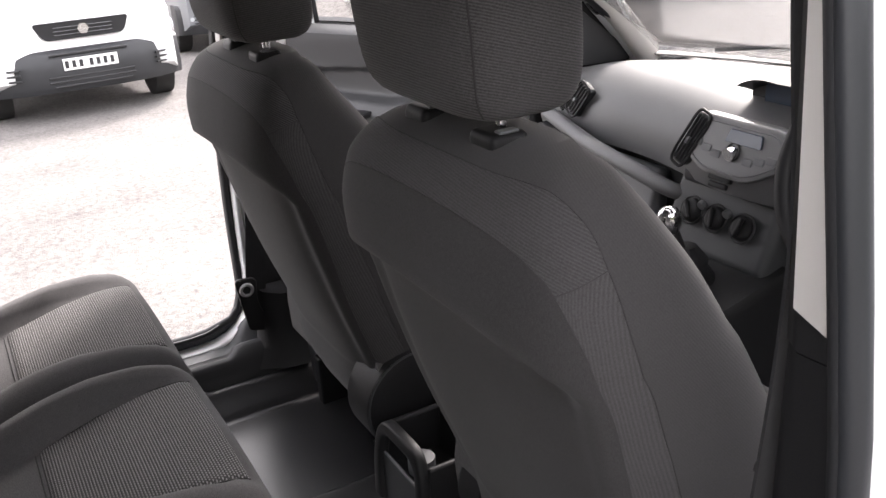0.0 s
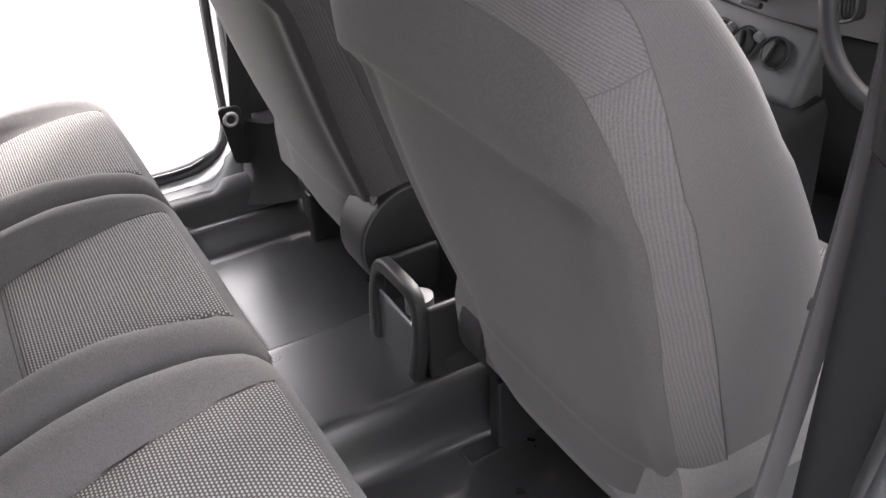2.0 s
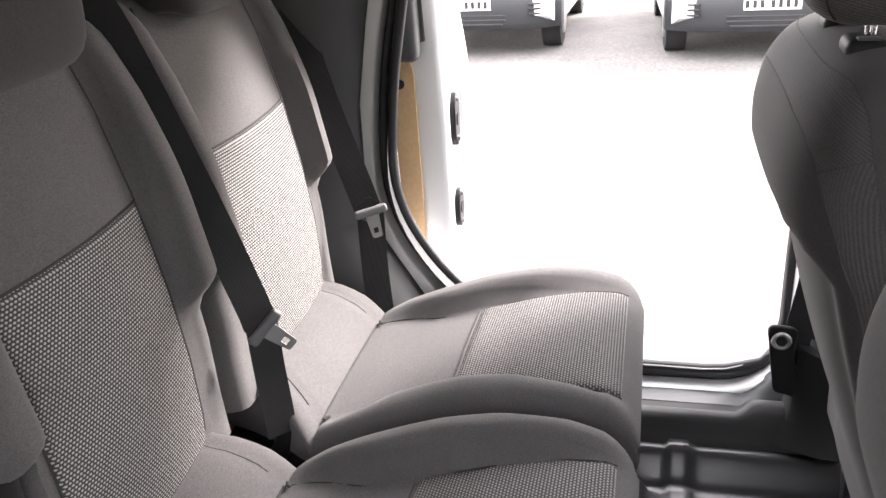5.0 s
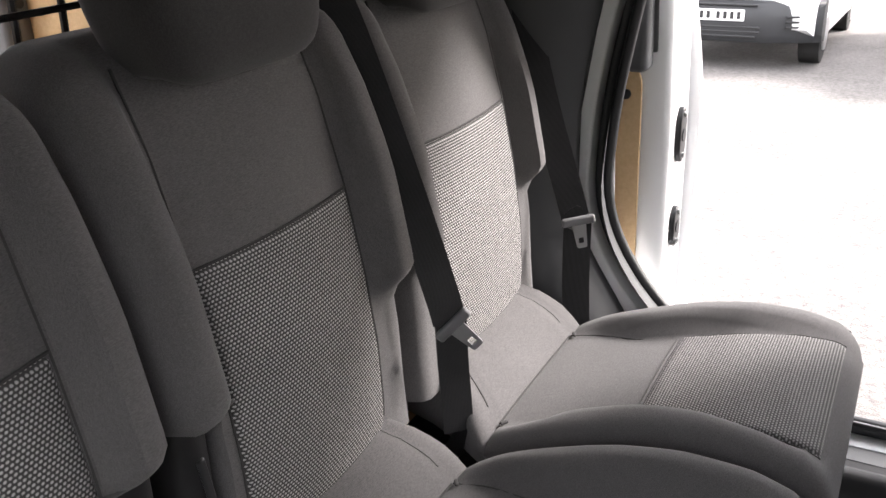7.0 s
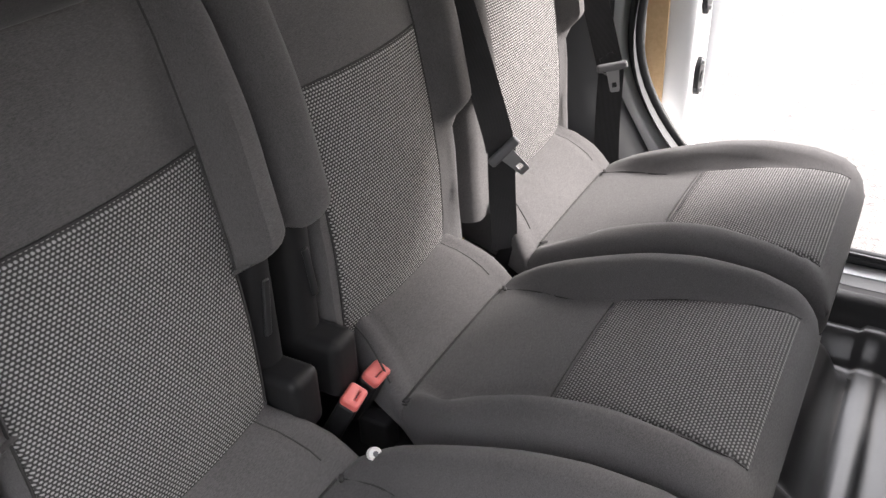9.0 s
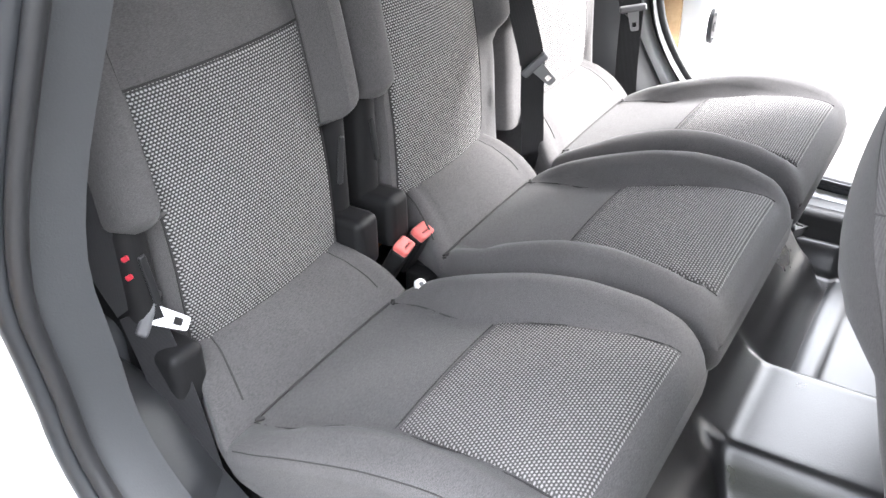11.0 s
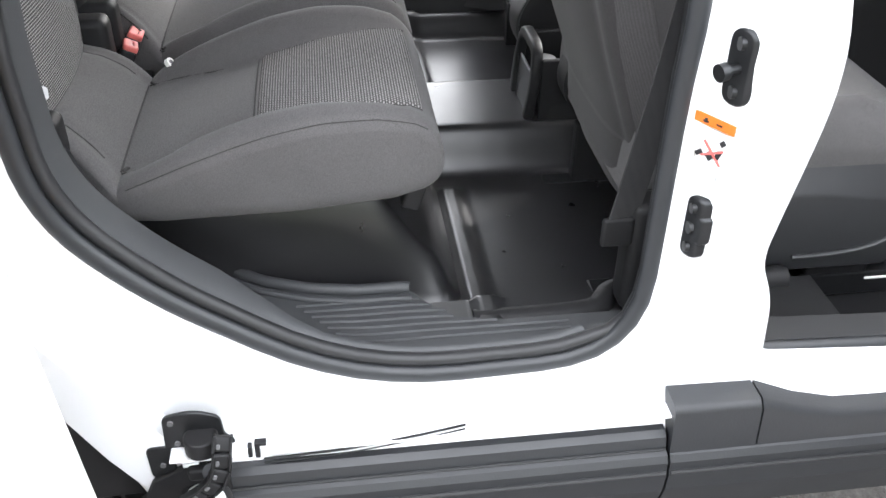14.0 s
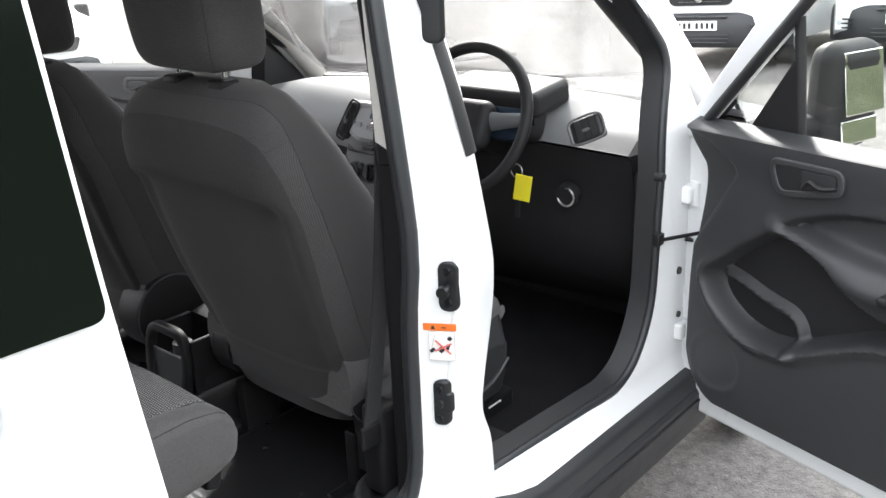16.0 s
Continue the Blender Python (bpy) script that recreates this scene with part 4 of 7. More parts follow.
def rear_seat(cx, label, tw=0.0, hinges=(-1, 1), outer=0, cut=0):
    seat = thing("rear_seat", label, "seat", "rear bench seats")
    xs = [-SEAT_HALF * math.sin(math.pi / 2 * math.sin(math.pi / 2 * (1 - i / 22))) for i in range(23)]
    xs = xs + [-x for x in xs[-2::-1]]
    rings = []
    ys = [-0.95, -0.92, -0.90, -0.88, -0.86, -0.84, -0.82, -0.80, -0.785, -0.77, -0.76, -0.755, -0.75, -0.735, *steps(-0.71, -0.33, 24), -0.315, -0.303, -0.294, -0.288, -0.285]
    for y in ys:
        drop = {-0.303: 0.006, -0.294: 0.018, -0.288: 0.036, -0.285: 0.058}.get(y, 0.0)
        zb = table(CUSHION_LOW, y) + drop * 0.3
        nar = (1 - 0.25 * drop) * tail(y)
        trim = 1 - 0.24 * ease((-0.64 - y) / 0.13)
        top = [(cx + x * nar * (trim if x * cut > 0 else 1), y, max(zb + 0.036, cushion_z(x, y, outer) - drop)) for x in xs]
        low = [(cx + SEAT_HALF * nar * k * (trim if k * cut > 0 else 1), y, zb + {1.0: 0.034, 0.975: 0.012, 0.92: 0.002}.get(abs(k), 0)) for k in (1.0, 0.975, 0.92, 0.5, 0, -0.5, -0.92, -0.975, -1.0)]
        rings.append(top + low)
    body = part("cushion", ring_loft(bmesh.new(), rings), CLOTH, seat, "dark grey cloth cushion with raised side bolsters")
    # pale-flecked centre panel
    def panel(u, y):
        w = tweed_half(y) - 0.002
        lift = 0.0035 - 0.004 * max(abs(u) > 0.985, y < -0.552, y > -0.314)
        return (cx + u * w, y, cushion_z(u * w, y) + lift)
    part("flecked_panel", sheet(bmesh.new(), panel, [-1, -0.97, *steps(-0.92, 0.92, 20), 0.97, 1], [-0.556, -0.55, *steps(-0.54, -0.325, 14), -0.316, -0.312]), TWEED_SEAT, body, "black cloth panel flecked with pale stitches")
    # stitched seams
    def seam(pts, r=0.0013):
        part("seam", tube(bmesh.new(), pts, r, 5), SEAM, body)
    for sg in (-1, 1):
        seam([(cx + sg * tweed_half(y) * 1.0, y, cushion_z(tweed_half(y), y) + 0.001) for y in steps(-0.555, -0.312, 16)])
        seam([(cx + sg * (0.124 + 0.03 * ease((-0.60 - y) / 0.12)), y, cushion_z(0.124 + 0.03 * ease((-0.60 - y) / 0.12), y) + 0.001) for y in steps(-0.755, -0.57, 12)])
        seam([(cx + sg * 0.165 * tail(y), y, cushion_z(0.165, y) + 0.0008) for y in steps(-0.89, -0.775, 10)], 0.0016)
        if sg == outer:
            seam([(cx + sg * (SEAT_HALF - 0.006) * tail(y), y, cushion_z(sg * (SEAT_HALF - 0.006), y, outer) + 0.0003) for y in steps(-0.74, -0.31, 24)], 0.0010)
        part("seam_stop", box((cx + sg * 0.150, -0.748, 0.800), (0.013, 0.006, 0.004), 0.002, m=turn(0, 0, sg * -35)), SEAM, body)
    seam([(cx + x, -0.756, cushion_z(x, -0.756) + 0.0005) for x in steps(-0.15, 0.15, 14)], 0.0018)
    seam([(cx + x, -0.56, cushion_z(x, -0.56) + 0.0005) for x in steps(-0.122, 0.122, 10)])
    # backrest
    FY = [(0.84, -0.845), (0.91, -0.85), (1.0, -0.853), (1.1, -0.865), (1.21, -0.885), (1.33, -0.915), (1.42, -0.95), (1.46, -0.985)]
    HALF_IN = 0.150 - tw
    def front_y(x, z):
        y = table(FY, z)
        ax = abs(x)
        t = (ax - HALF_IN) / (0.222 - HALF_IN)
        if t > 0:
            y += 0.042 * ease(t / 0.4) * ease((z - 1.04) / 0.06) * (1 - 0.40 * ease((z - 1.22) / 0.2)) - 0.012 * ease((t - 0.6) / 0.4)
        else:
            y += 0.012 * (1 - (x / HALF_IN) ** 2) - 0.006 * ease((0.92 - z) / 0.06)
        return y
    rings = []
    zs = [0.842, 0.86, *steps(0.89, 1.06, 8), 1.066, 1.068, 1.071, 1.076, 1.084, 1.095, *steps(1.11, 1.37, 12), 1.385, 1.40, 1.413, 1.423, 1.430, 1.433]
    for z in zs:
        w = 0.220
        w -= {1.385: 0.002, 1.40: 0.006, 1.413: 0.012, 1.423: 0.022, 1.430: 0.036, 1.433: 0.05}.get(z, 0)
        th = {1.40: 0.003, 1.413: 0.009, 1.423: 0.018, 1.430: 0.032, 1.433: 0.045}.get(z, 0)
        back = table(FY, z) - 0.10
        def wid(k):
            if (1 if k > 0 else -1) not in hinges:
                return w
            t = (z - 1.066) / 0.016
            return 0.160 if t < 0.01 else w - 0.018 * (1 - math.sqrt(max(0, 1 - (1 - min(1, t)) ** 2)))
        fr = [(cx + wid(k) * k, front_y(wid(k) * k, z) - th - 0.02 * max(0, (abs(k) - 0.93) / 0.07) ** 2, z) for k in steps(-1, 1, 40)]
        rings.append(fr + [(cx + wid(1), back + 0.02 + th * 0.5, z), (cx + wid(1) - 0.02, back + th * 0.5, z), (cx - wid(-1) + 0.02, back + th * 0.5, z), (cx - wid(-1), back + 0.02 + th * 0.5, z)])
    back = part("backrest", ring_loft(bmesh.new(), rings), CLOTH, seat, "dark grey cloth backrest with side bolsters")
    def bpanel(u, z):
        w = HALF_IN - 0.002
        lift = 0.0035 - 0.004 * max(abs(u) > 0.985, z > 1.207)
        return (cx + u * w, front_y(u * w, z) + lift, z)
    part("flecked_panel", sheet(bmesh.new(), bpanel, [-1, -0.97, *steps(-0.92, 0.92, 20), 0.97, 1], [*steps(0.85, 1.20, 18), 1.206, 1.21]), TWEED_BACK, back, "black cloth panel flecked with pale stitches")
    for sg in (-1, 1):
        part("seam", tube(bmesh.new(), [(cx + sg * HALF_IN, front_y(HALF_IN, z) + 0.001, z) for z in steps(0.87, 1.41, 24)], 0.0018, 5, up=(0, 1, 0)), SEAM, back)
    for sg in hinges:
        # plastic hinge cheeks under the bolsters
        part("hinge_cheek", box((cx + sg * 0.19, -0.90, 0.98), (0.048, 0.085, 0.20), 0.02, 3), PLASTIC, seat, "black plastic hinge cover")
        part("cover_slot", box((cx + sg * 0.186, -0.8565, 0.995), (0.011, 0.006, 0.075), 0.003, 2, turn(0, sg * 8)), SEAL, seat, "black slot in the hinge cover")
        part("hinge_foot", box((cx + sg * 0.187, -0.865, 0.865), (0.055, 0.11, 0.09), 0.015, 3), PLASTIC, seat, "black plastic hinge block")
    part("seam", tube(bmesh.new(), [(cx + x, front_y(x, 1.212) + 0.001, 1.212) for x in steps(-HALF_IN, HALF_IN, 14)], 0.0018, 5), SEAM, back)
    # head restraint
    rings = []
    for t in (0, 0.02, 0.06, 0.12, *steps(0.2, 0.8, 8), 0.88, 0.94, 0.98, 1):
        z = 1.385 + 0.20 * t
        e = max(0.03, 1 - abs(2 * t - 1) ** 5) ** 0.5
        w, d = 0.138 * (0.86 + 0.14 * e) * (0.90 + 0.10 * ease(t / 0.5)), 0.062 * (0.45 + 0.55 * e)
        y0 = -0.925 - 0.03 * t
        rings.append([(cx + w * math.copysign(abs(math.cos(a)) ** 0.42, math.cos(a)), y0 + d * math.copysign(abs(math.sin(a)) ** 0.5, math.sin(a)), z + 0.012 * abs(math.cos(a)) ** 3 * (1 - t)) for a in steps(0, 2 * math.pi * 47 / 48, 47)])
    hr = part("head_restraint", ring_loft(bmesh.new(), rings), CLOTH_BACK, seat, "dark cloth head restraint")
    for sg in (-1, 1):
        part("post", cyl(bmesh.new(), (cx + sg * 0.07, -0.96, 1.38), (cx + sg * 0.07, -0.965, 1.47), 0.006), CHROME, hr)
    part("back_board", box((cx, -1.0, 0.80), (0.45, 0.02, 0.50), 0.006), PLASTIC, seat, "black board behind the seat")
    # legs under the cushion
    for sg in (-1, 1):
        part("leg", box((cx + sg * 0.17, -0.325, 0.752), (0.026, 0.03, 0.07), 0.006, m=turn(-18)), PLASTIC, seat)
        part("leg", box((cx + sg * 0.15, -0.80, 0.69), (0.03, 0.05, 0.13), 0.006), PLASTIC, seat)
    return seat


rear_seat(0.458, "dark grey cloth single rear seat with flecked panels", 0.0, (-1, 1), 1)
rear_seat(0.0, "dark grey cloth middle rear seat with flecked panels", 0.012, (1,), 0, 1)
rear_seat(-0.458, "dark grey cloth outer rear seat with flecked panels", 0.0, (), -1)

# ---- front seats ----
BACK_Y = [(0.64, 0.04), (0.70, 0.015), (0.80, -0.03), (0.95, -0.085), (1.08, -0.122), (1.15, -0.138), (1.18, -0.148), (1.24, -0.152), (1.30, -0.142), (1.335, -0.125), (1.355, -0.106), (1.367, -0.084), (1.373, -0.06)]
BACK_W = [(0.64, 0.205), (0.70, 0.222), (0.8, 0.235), (1.0, 0.254), (1.15, 0.259), (1.24, 0.256), (1.30, 0.240), (1.335, 0.210), (1.355, 0.182), (1.367, 0.155), (1.373, 0.12)]
BACK_D = [(0.64, 0.24), (0.8, 0.32), (1.0, 0.33), (1.15, 0.285), (1.24, 0.235), (1.30, 0.18), (1.335, 0.14), (1.355, 0.11), (1.373, 0.05)]
SEAM_IN = [(0.070, 0.68), (0.066, 0.95), (0.060, 1.037), (0.056, 1.133), (0.064, 1.213), (0.0985, 1.272), (0.130, 1.292), (0.167, 1.304), (0.221, 1.311), (0.25, 1.313)]
SEAM_OUT = [(0.012, 0.68), (0.012, 1.06), (0.010, 1.16), (0.0105, 1.238), (0.013, 1.291), (0.020, 1.328), (0.057, 1.3475), (0.12, 1.354), (0.21, 1.354), (0.25, 1.354)]


def back_ring(cx, z, k, off=0.0):
    """A point on the front seat's back shell: k from 0 to 1 goes round, 0.25 is straight back."""
    w, d = curve(BACK_W, z) + off, curve(BACK_D, z) / 2 + off
    yc = curve(BACK_Y, z) + curve(BACK_D, z) / 2
    a = 2 * math.pi * k
    c, sn = math.cos(a), math.sin(a)
    x = w * math.copysign(abs(c) ** 0.5, c)
    y = -d * math.copysign(abs(sn) ** 0.5, sn)
    if sn > 0:
        lip = 1.212 - 0.045 * abs(c) ** 2
        low = ease((lip - z) / 0.034) * ease((z - 0.70) / 0.1)
        y += 0.030 * low * ease((0.96 - abs(c)) / 0.40)
    return Vector((cx + x, yc + y, z))


def front_seat(cx, sg, label):
    seat = thing("front_seat", label, "seat", "front seats")
    zs = [0.64, 0.67, 0.70, 0.75, *steps(0.8, 1.13, 9), 1.15, 1.165, 1.18, 1.20, *steps(1.22, 1.335, 9), 1.345, 1.355, 1.361, 1.367, 1.370, 1.373]
    back = part("backrest", ring_loft(bmesh.new(), [[back_ring(cx, z, i / 72) for i in range(72)] for z in zs]), CLOTH_FLANK, seat, "dark grey cloth seat back")
    def course(line):
        half = smooth_path([(k, z, 0) for k, z in line], 5)
        return half + [Vector((0.5 - p.x, p.y, 0)) for p in half[-2::-1]]
    inner, outside = course(SEAM_IN), course(SEAM_OUT)
    part("rear_panel", sheet(bmesh.new(), lambda u, i: back_ring(cx, inner[i].y, inner[i].x + (0.5 - 2 * inner[i].x) * u, 0.0018), [0, 0.01, *steps(0.03, 0.97, 34), 0.99, 1], range(0, len(inner) // 2 - 2)), CLOTH_BACK, back, "plain dark felted cloth rear panel")
    def meets(line, z):
        return next(i + (z - line[i].y) / (line[i + 1].y - line[i].y) for i in range(len(line) - 1) if line[i].y <= z < line[i + 1].y)
    def at(line, f):
        i = max(0, min(len(line) - 2, int(f)))
        return line[i].lerp(line[i + 1], f - i)
    cut_in, cut_out, last = meets(inner, 1.272), meets(outside, 1.291), len(inner) - 1
    def band(t, lo, hi, v):
        """The band between the two seams; lo and hi are its ends, each as (inner, outer) places."""
        a = at(inner, lo[0] + (hi[0] - lo[0]) * v)
        b = at(outside, lo[1] + (hi[1] - lo[1]) * v)
        return back_ring(cx, a.y + (b.y - a.y) * t, a.x + (b.x - a.x) * t, 0.0014)
    for lo, hi, n, cloth in (((0, 0), (cut_in, cut_out), 26, CLOTH_BAND), ((cut_in, cut_out), (last - cut_in, last - cut_out), 60, CLOTH_SHOULDER), ((last - cut_in, last - cut_out), (last, last), 26, CLOTH_BAND)):
        part("shoulder_band", sheet(bmesh.new(), lambda t, v: band(t, lo, hi, v), steps(0, 1, 10), steps(0, 1, n)), cloth, back, "finely ribbed dark cloth band")
    for line in (inner, outside):
        part("seam", tube(bmesh.new(), [back_ring(cx, p.y, p.x, 0.0014) for p in line], 0.0008, 5, up=(0, 1, 0)), SEAM, back)
    for m_ in (0, 1):
        ks = [(0.0985 + (0.0132 - 0.0985) * t, 1.272 + 0.019 * t) for t in steps(0, 1, 12)]
        part("seam", tube(bmesh.new(), [back_ring(cx, z, 0.5 - k if m_ else k, 0.0014) for k, z in ks], 0.0008, 5), SEAM, back)
    # head restraint
    hx = cx - 0.018 * sg
    def rest(t, a, off=0.0):
        z = 1.397 + 0.210 * t
        e = max(0.03, 1 - abs(2 * t - 1) ** 6) ** 0.5
        w, d = 0.135 * (0.80 + 0.20 * e) * (0.94 + 0.06 * ease(t * 2)) + off, 0.080 * (0.55 + 0.45 * e) + off
        y0 = -0.054 - 0.020 * t
        return Vector((hx + w * math.copysign(abs(math.cos(a)) ** 0.38, math.cos(a)), y0 - d * math.copysign(abs(math.sin(a)) ** 0.42, math.sin(a)), z))
    hr = part("head_restraint", ring_loft(bmesh.new(), [[rest(t, 2 * math.pi * i / 56) for i in range(56)] for t in (0, 0.015, 0.04, 0.08, 0.14, *steps(0.2, 0.8, 10), 0.86, 0.92, 0.96, 0.985, 1)]), CLOTH_RIB, seat, "ribbed dark cloth head restraint")
    for a in (0.60, math.pi - 0.60):
        part("seam", tube(bmesh.new(), [rest(t, a, 0.001) for t in steps(0.03, 0.97, 20)], 0.0011, 5, up=(0, 1, 0)), SEAM, hr)
    for s in (-1, 1):
        part("post", cyl(bmesh.new(), (hx + s * 0.072, -0.062, 1.34), (hx + s * 0.072, -0.062, 1.43), 0.0065), CHROME, hr)
        b = part("post_guide", box((hx + s * 0.072, -0.066, 1.3665), (0.052, 0.046, 0.026), 0.009, 3), PLASTIC, seat, "black plastic post guide")
        part("release_button", box((hx + s * 0.072 + 0.016, -0.066, 1.380), (0.012, 0.024, 0.004), 0.002), PLASTIC_GREY, b)
        # flat recliner cover low on each flank, with a raised rim
        rr, x0 = (0.106 if sg < 0 else 0.080, 0.252 if sg < 0 else 0.224) if s * sg < 0 else (0.070, 0.238)
        hub = Vector((cx, 0.090, 0.718))
        rc = part("recliner_cover", tube(bmesh.new(), [hub + Vector((s * x, 0, 0)) for x in (0.16, x0 - 0.006, x0, x0 + 0.001)], [rr, rr, rr - 0.006, rr - 0.03], 40), PLASTIC, seat, "black plastic recliner cover")
        part("cover_rim", tube(bmesh.new(), [hub + Vector((s * (x0 - 0.002), (rr - 0.003) * math.cos(a), (rr - 0.003) * math.sin(a))) for a in steps(0, 2 * math.pi * 39 / 40, 39)], 0.0026, 6, True, up=(1, 0, 0)), TRIM, rc)
    # cushion
    rings = []
    for y in (0.02, 0.06, 0.12, 0.22, 0.32, 0.40, 0.48, 0.53, 0.56, 0.58, 0.592):
        zt = table([(0.02, 0.79), (0.2, 0.795), (0.36, 0.80), (0.44, 0.797), (0.50, 0.785), (0.54, 0.772), (0.57, 0.762), (0.592, 0.748)], y)
        w = 0.235 - 0.045 * ease((y - 0.5) / 0.1)
        row = []
        for k in steps(-1, 1, 28):
            b = 0.045 * ease((abs(k) - 0.55) / 0.3) * (1 - ease((y - 0.40) / 0.17)) - 0.035 * max(0, (abs(k) - 0.86) / 0.14) ** 2
            row.append((cx + w * k, y, zt + b))
        rings.append(row + [(cx + w + 0.008, y, zt - 0.022), (cx + w + 0.010, y, zt - 0.038), (cx + w, y, 0.69), (cx - w, y, 0.69), (cx - w - 0.010, y, zt - 0.038), (cx - w - 0.008, y, zt - 0.022)])
    cu = part("cushion", ring_loft(bmesh.new(), rings), CLOTH, seat, "dark grey cloth seat cushion")
    part("flecked_panel", sheet(bmesh.new(), lambda u, y: (cx + u * 0.125, y, table([(0.02, 0.79), (0.2, 0.795), (0.36, 0.80), (0.44, 0.797), (0.50, 0.785), (0.54, 0.770)], y) + 0.004), steps(-1, 1, 6), steps(0.12, 0.54, 10)), TWEED_SEAT, cu)
    for s in (-1, 1):
        rings = []
        for y in steps(0.06 if s * sg > 0 else 0.22, 0.557, 26):
            e = 0.05 * ease((y - 0.50) / 0.057) ** 2
            lift = 0.035 * ease((y - 0.50) / 0.057)
            edge = curve([(0.06, 0.710), (0.32, 0.706), (0.44, 0.693), (0.50, 0.682), (0.557, 0.664)], y)
            prof = ((0.20, 0.532 + lift), (0.240, 0.532 + lift), (0.249, 0.540 + lift), (0.256, 0.575 + 0.7 * lift), (0.262, 0.62 + 0.4 * lift), (0.265, edge - 0.012), (0.263, edge - 0.003), (0.258, edge + 0.004), (0.246, 0.730), (0.240, 0.742), (0.20, 0.745))
            rings.append([(cx + s * (x - e), y, z) for x, z in prof])
        sv = part("valance", ring_loft(bmesh.new(), rings), CARD, seat, "charcoal plastic seat-base valance")
        part("valance_crease", tube(bmesh.new(), smooth_path([(cx + s * 0.2575, 0.32, 0.573), (cx + s * 0.260, 0.40, 0.578), (cx + s * 0.261, 0.465, 0.593), (cx + s * 0.258, 0.525, 0.628)]), 0.006, 8, flat=0.6), CARD, sv)
        rail = part("seat_rail", box((cx + s * 0.19, 0.30, 0.465), (0.04, 0.62, 0.05), 0.005), DARK_STEEL, seat)
        part("rail_mark", box((cx + s * 0.212, 0.53, 0.478), (0.003, 0.05, 0.005), 0.001), LABEL, rail, "pale strip on the seat rail")
        part("seat_bracket", box((cx + s * 0.19, 0.45, 0.53), (0.03, 0.12, 0.10), 0.005), PLASTIC, seat)
        part("seat_bracket", box((cx + s * 0.19, 0.10, 0.55), (0.03, 0.10, 0.14), 0.005), PLASTIC, seat)
    return seat


front_seat(0.376, 1, "dark grey cloth driver's seat seen from behind")
front_seat(-0.376, -1, "dark grey cloth passenger seat seen from behind").location = (0, 0, -0.013)

# ---- dashboard ----
dash = thing("dashboard", "grey plastic dashboard with round vents and centre stack", "dashboard")
rings, lows = [], []
for x in steps(-0.77, 0.77, 44):
    e = 1 - 0.12 * abs(x / 0.77) ** 3 if x < 0 else 1 - 0.05 * (x / 0.77) ** 3
    bulge = 0.05 * math.exp(-(x / 0.2) ** 2)
    y0 = 0.78 - bulge
    hood = 0.055 * math.exp(-((x - 0.39) / 0.17) ** 4)
    up = 0.115 * ease((x - 0.20) / 0.08)
    prof = [(1.42, 1.10), (1.2, 1.145), (1.0, 1.175 + hood * 0.5), (0.90, 1.175 + hood), (y0 + 0.04, 1.14 + hood * 0.7), (y0 + 0.008, 1.09), (y0, 1.05), (y0 + 0.012, 1.005), (y0 + 0.06, 0.99), (1.3, 0.99)]
    rings.append([(x, y + 0.06 * abs(x / 0.77) ** 2.5 if y < 1.35 else y, 0.60 + (max(z, 0.99 + up + 0.1 * (z - 0.99)) - 0.60) * e) for y, z in prof])
    prof = [(1.28, 0.985 + up), (y0 + 0.06 - 0.4 * up, 0.985 + up), (y0 + 0.04, 0.93 + 0.6 * up), (y0 + 0.055, 0.87), (y0 + 0.05, 0.80), (y0 + 0.10, 0.72), (y0 + 0.18, 0.62), (1.28, 0.60)]
    lows.append([(x, y + 0.06 * abs(x / 0.77) ** 2.5, 0.60 + (z - 0.60) * e) for y, z in prof])
part("dash_body", ring_loft(bmesh.new(), rings), DASH, dash, "grey moulded dashboard pad")
part("dash_lower", ring_loft(bmesh.new(), lows), PLASTIC, dash, "black plastic lower dashboard")
# centre stack
HEAT = turn(-22)
st = part("heater_panel", box((-0.03, 0.785, 0.925), (0.28, 0.08, 0.17), 0.02, 3, HEAT), TRIM, dash, "dark grey heater control panel")
for i, x in enumerate((-0.098, -0.033, 0.038)):
    c = Vector((x, 0.744, 0.944))
    k = part("control_knob", tube(bmesh.new(), [c + HEAT @ Vector((0, d, 0)) for d in (0.012, -0.004, -0.010, -0.012)], [0.025, 0.025, 0.022, 0.016], 28, up=(1, 0, 0)), PLASTIC, st, "black rotary heater knob")
    part("knob_grip", box(c + HEAT @ Vector((0, -0.016, 0)), (0.008, 0.010, 0.042), 0.003, 2, HEAT @ turn(0, 24 * (i - 1) - 12)), PLASTIC, k)
    part("knob_ring", tube(bmesh.new(), [c + HEAT @ Vector((0.029 * math.cos(a), -0.003, 0.029 * math.sin(a))) for a in steps(0, 2 * math.pi * 27 / 28, 27)], 0.0025, 6, True, up=(0, 1, 0)), SEAL, k)
for x in (-0.066, 0.002):
    part("small_button", cyl(bmesh.new(), Vector((x, 0.742, 0.968)), Vector((x, 0.732, 0.964)), 0.009, 16), PLASTIC_GREY, st)
for x, w in ((-0.088, 0.062), (0.008, 0.075)):
    part("button_strip", box((x, 0.752, 0.893), (w, 0.012, 0.018), 0.004, 2, HEAT), PLASTIC_GREY, st)
    part("strip_gap", box((x, 0.7455, 0.893), (w * 0.9, 0.003, 0.004), 0.001, 1, HEAT), SEAL, st)
part("cubby", box((0, 0.785, 1.012), (0.29, 0.06, 0.034), 0.01), SEAL, dash)
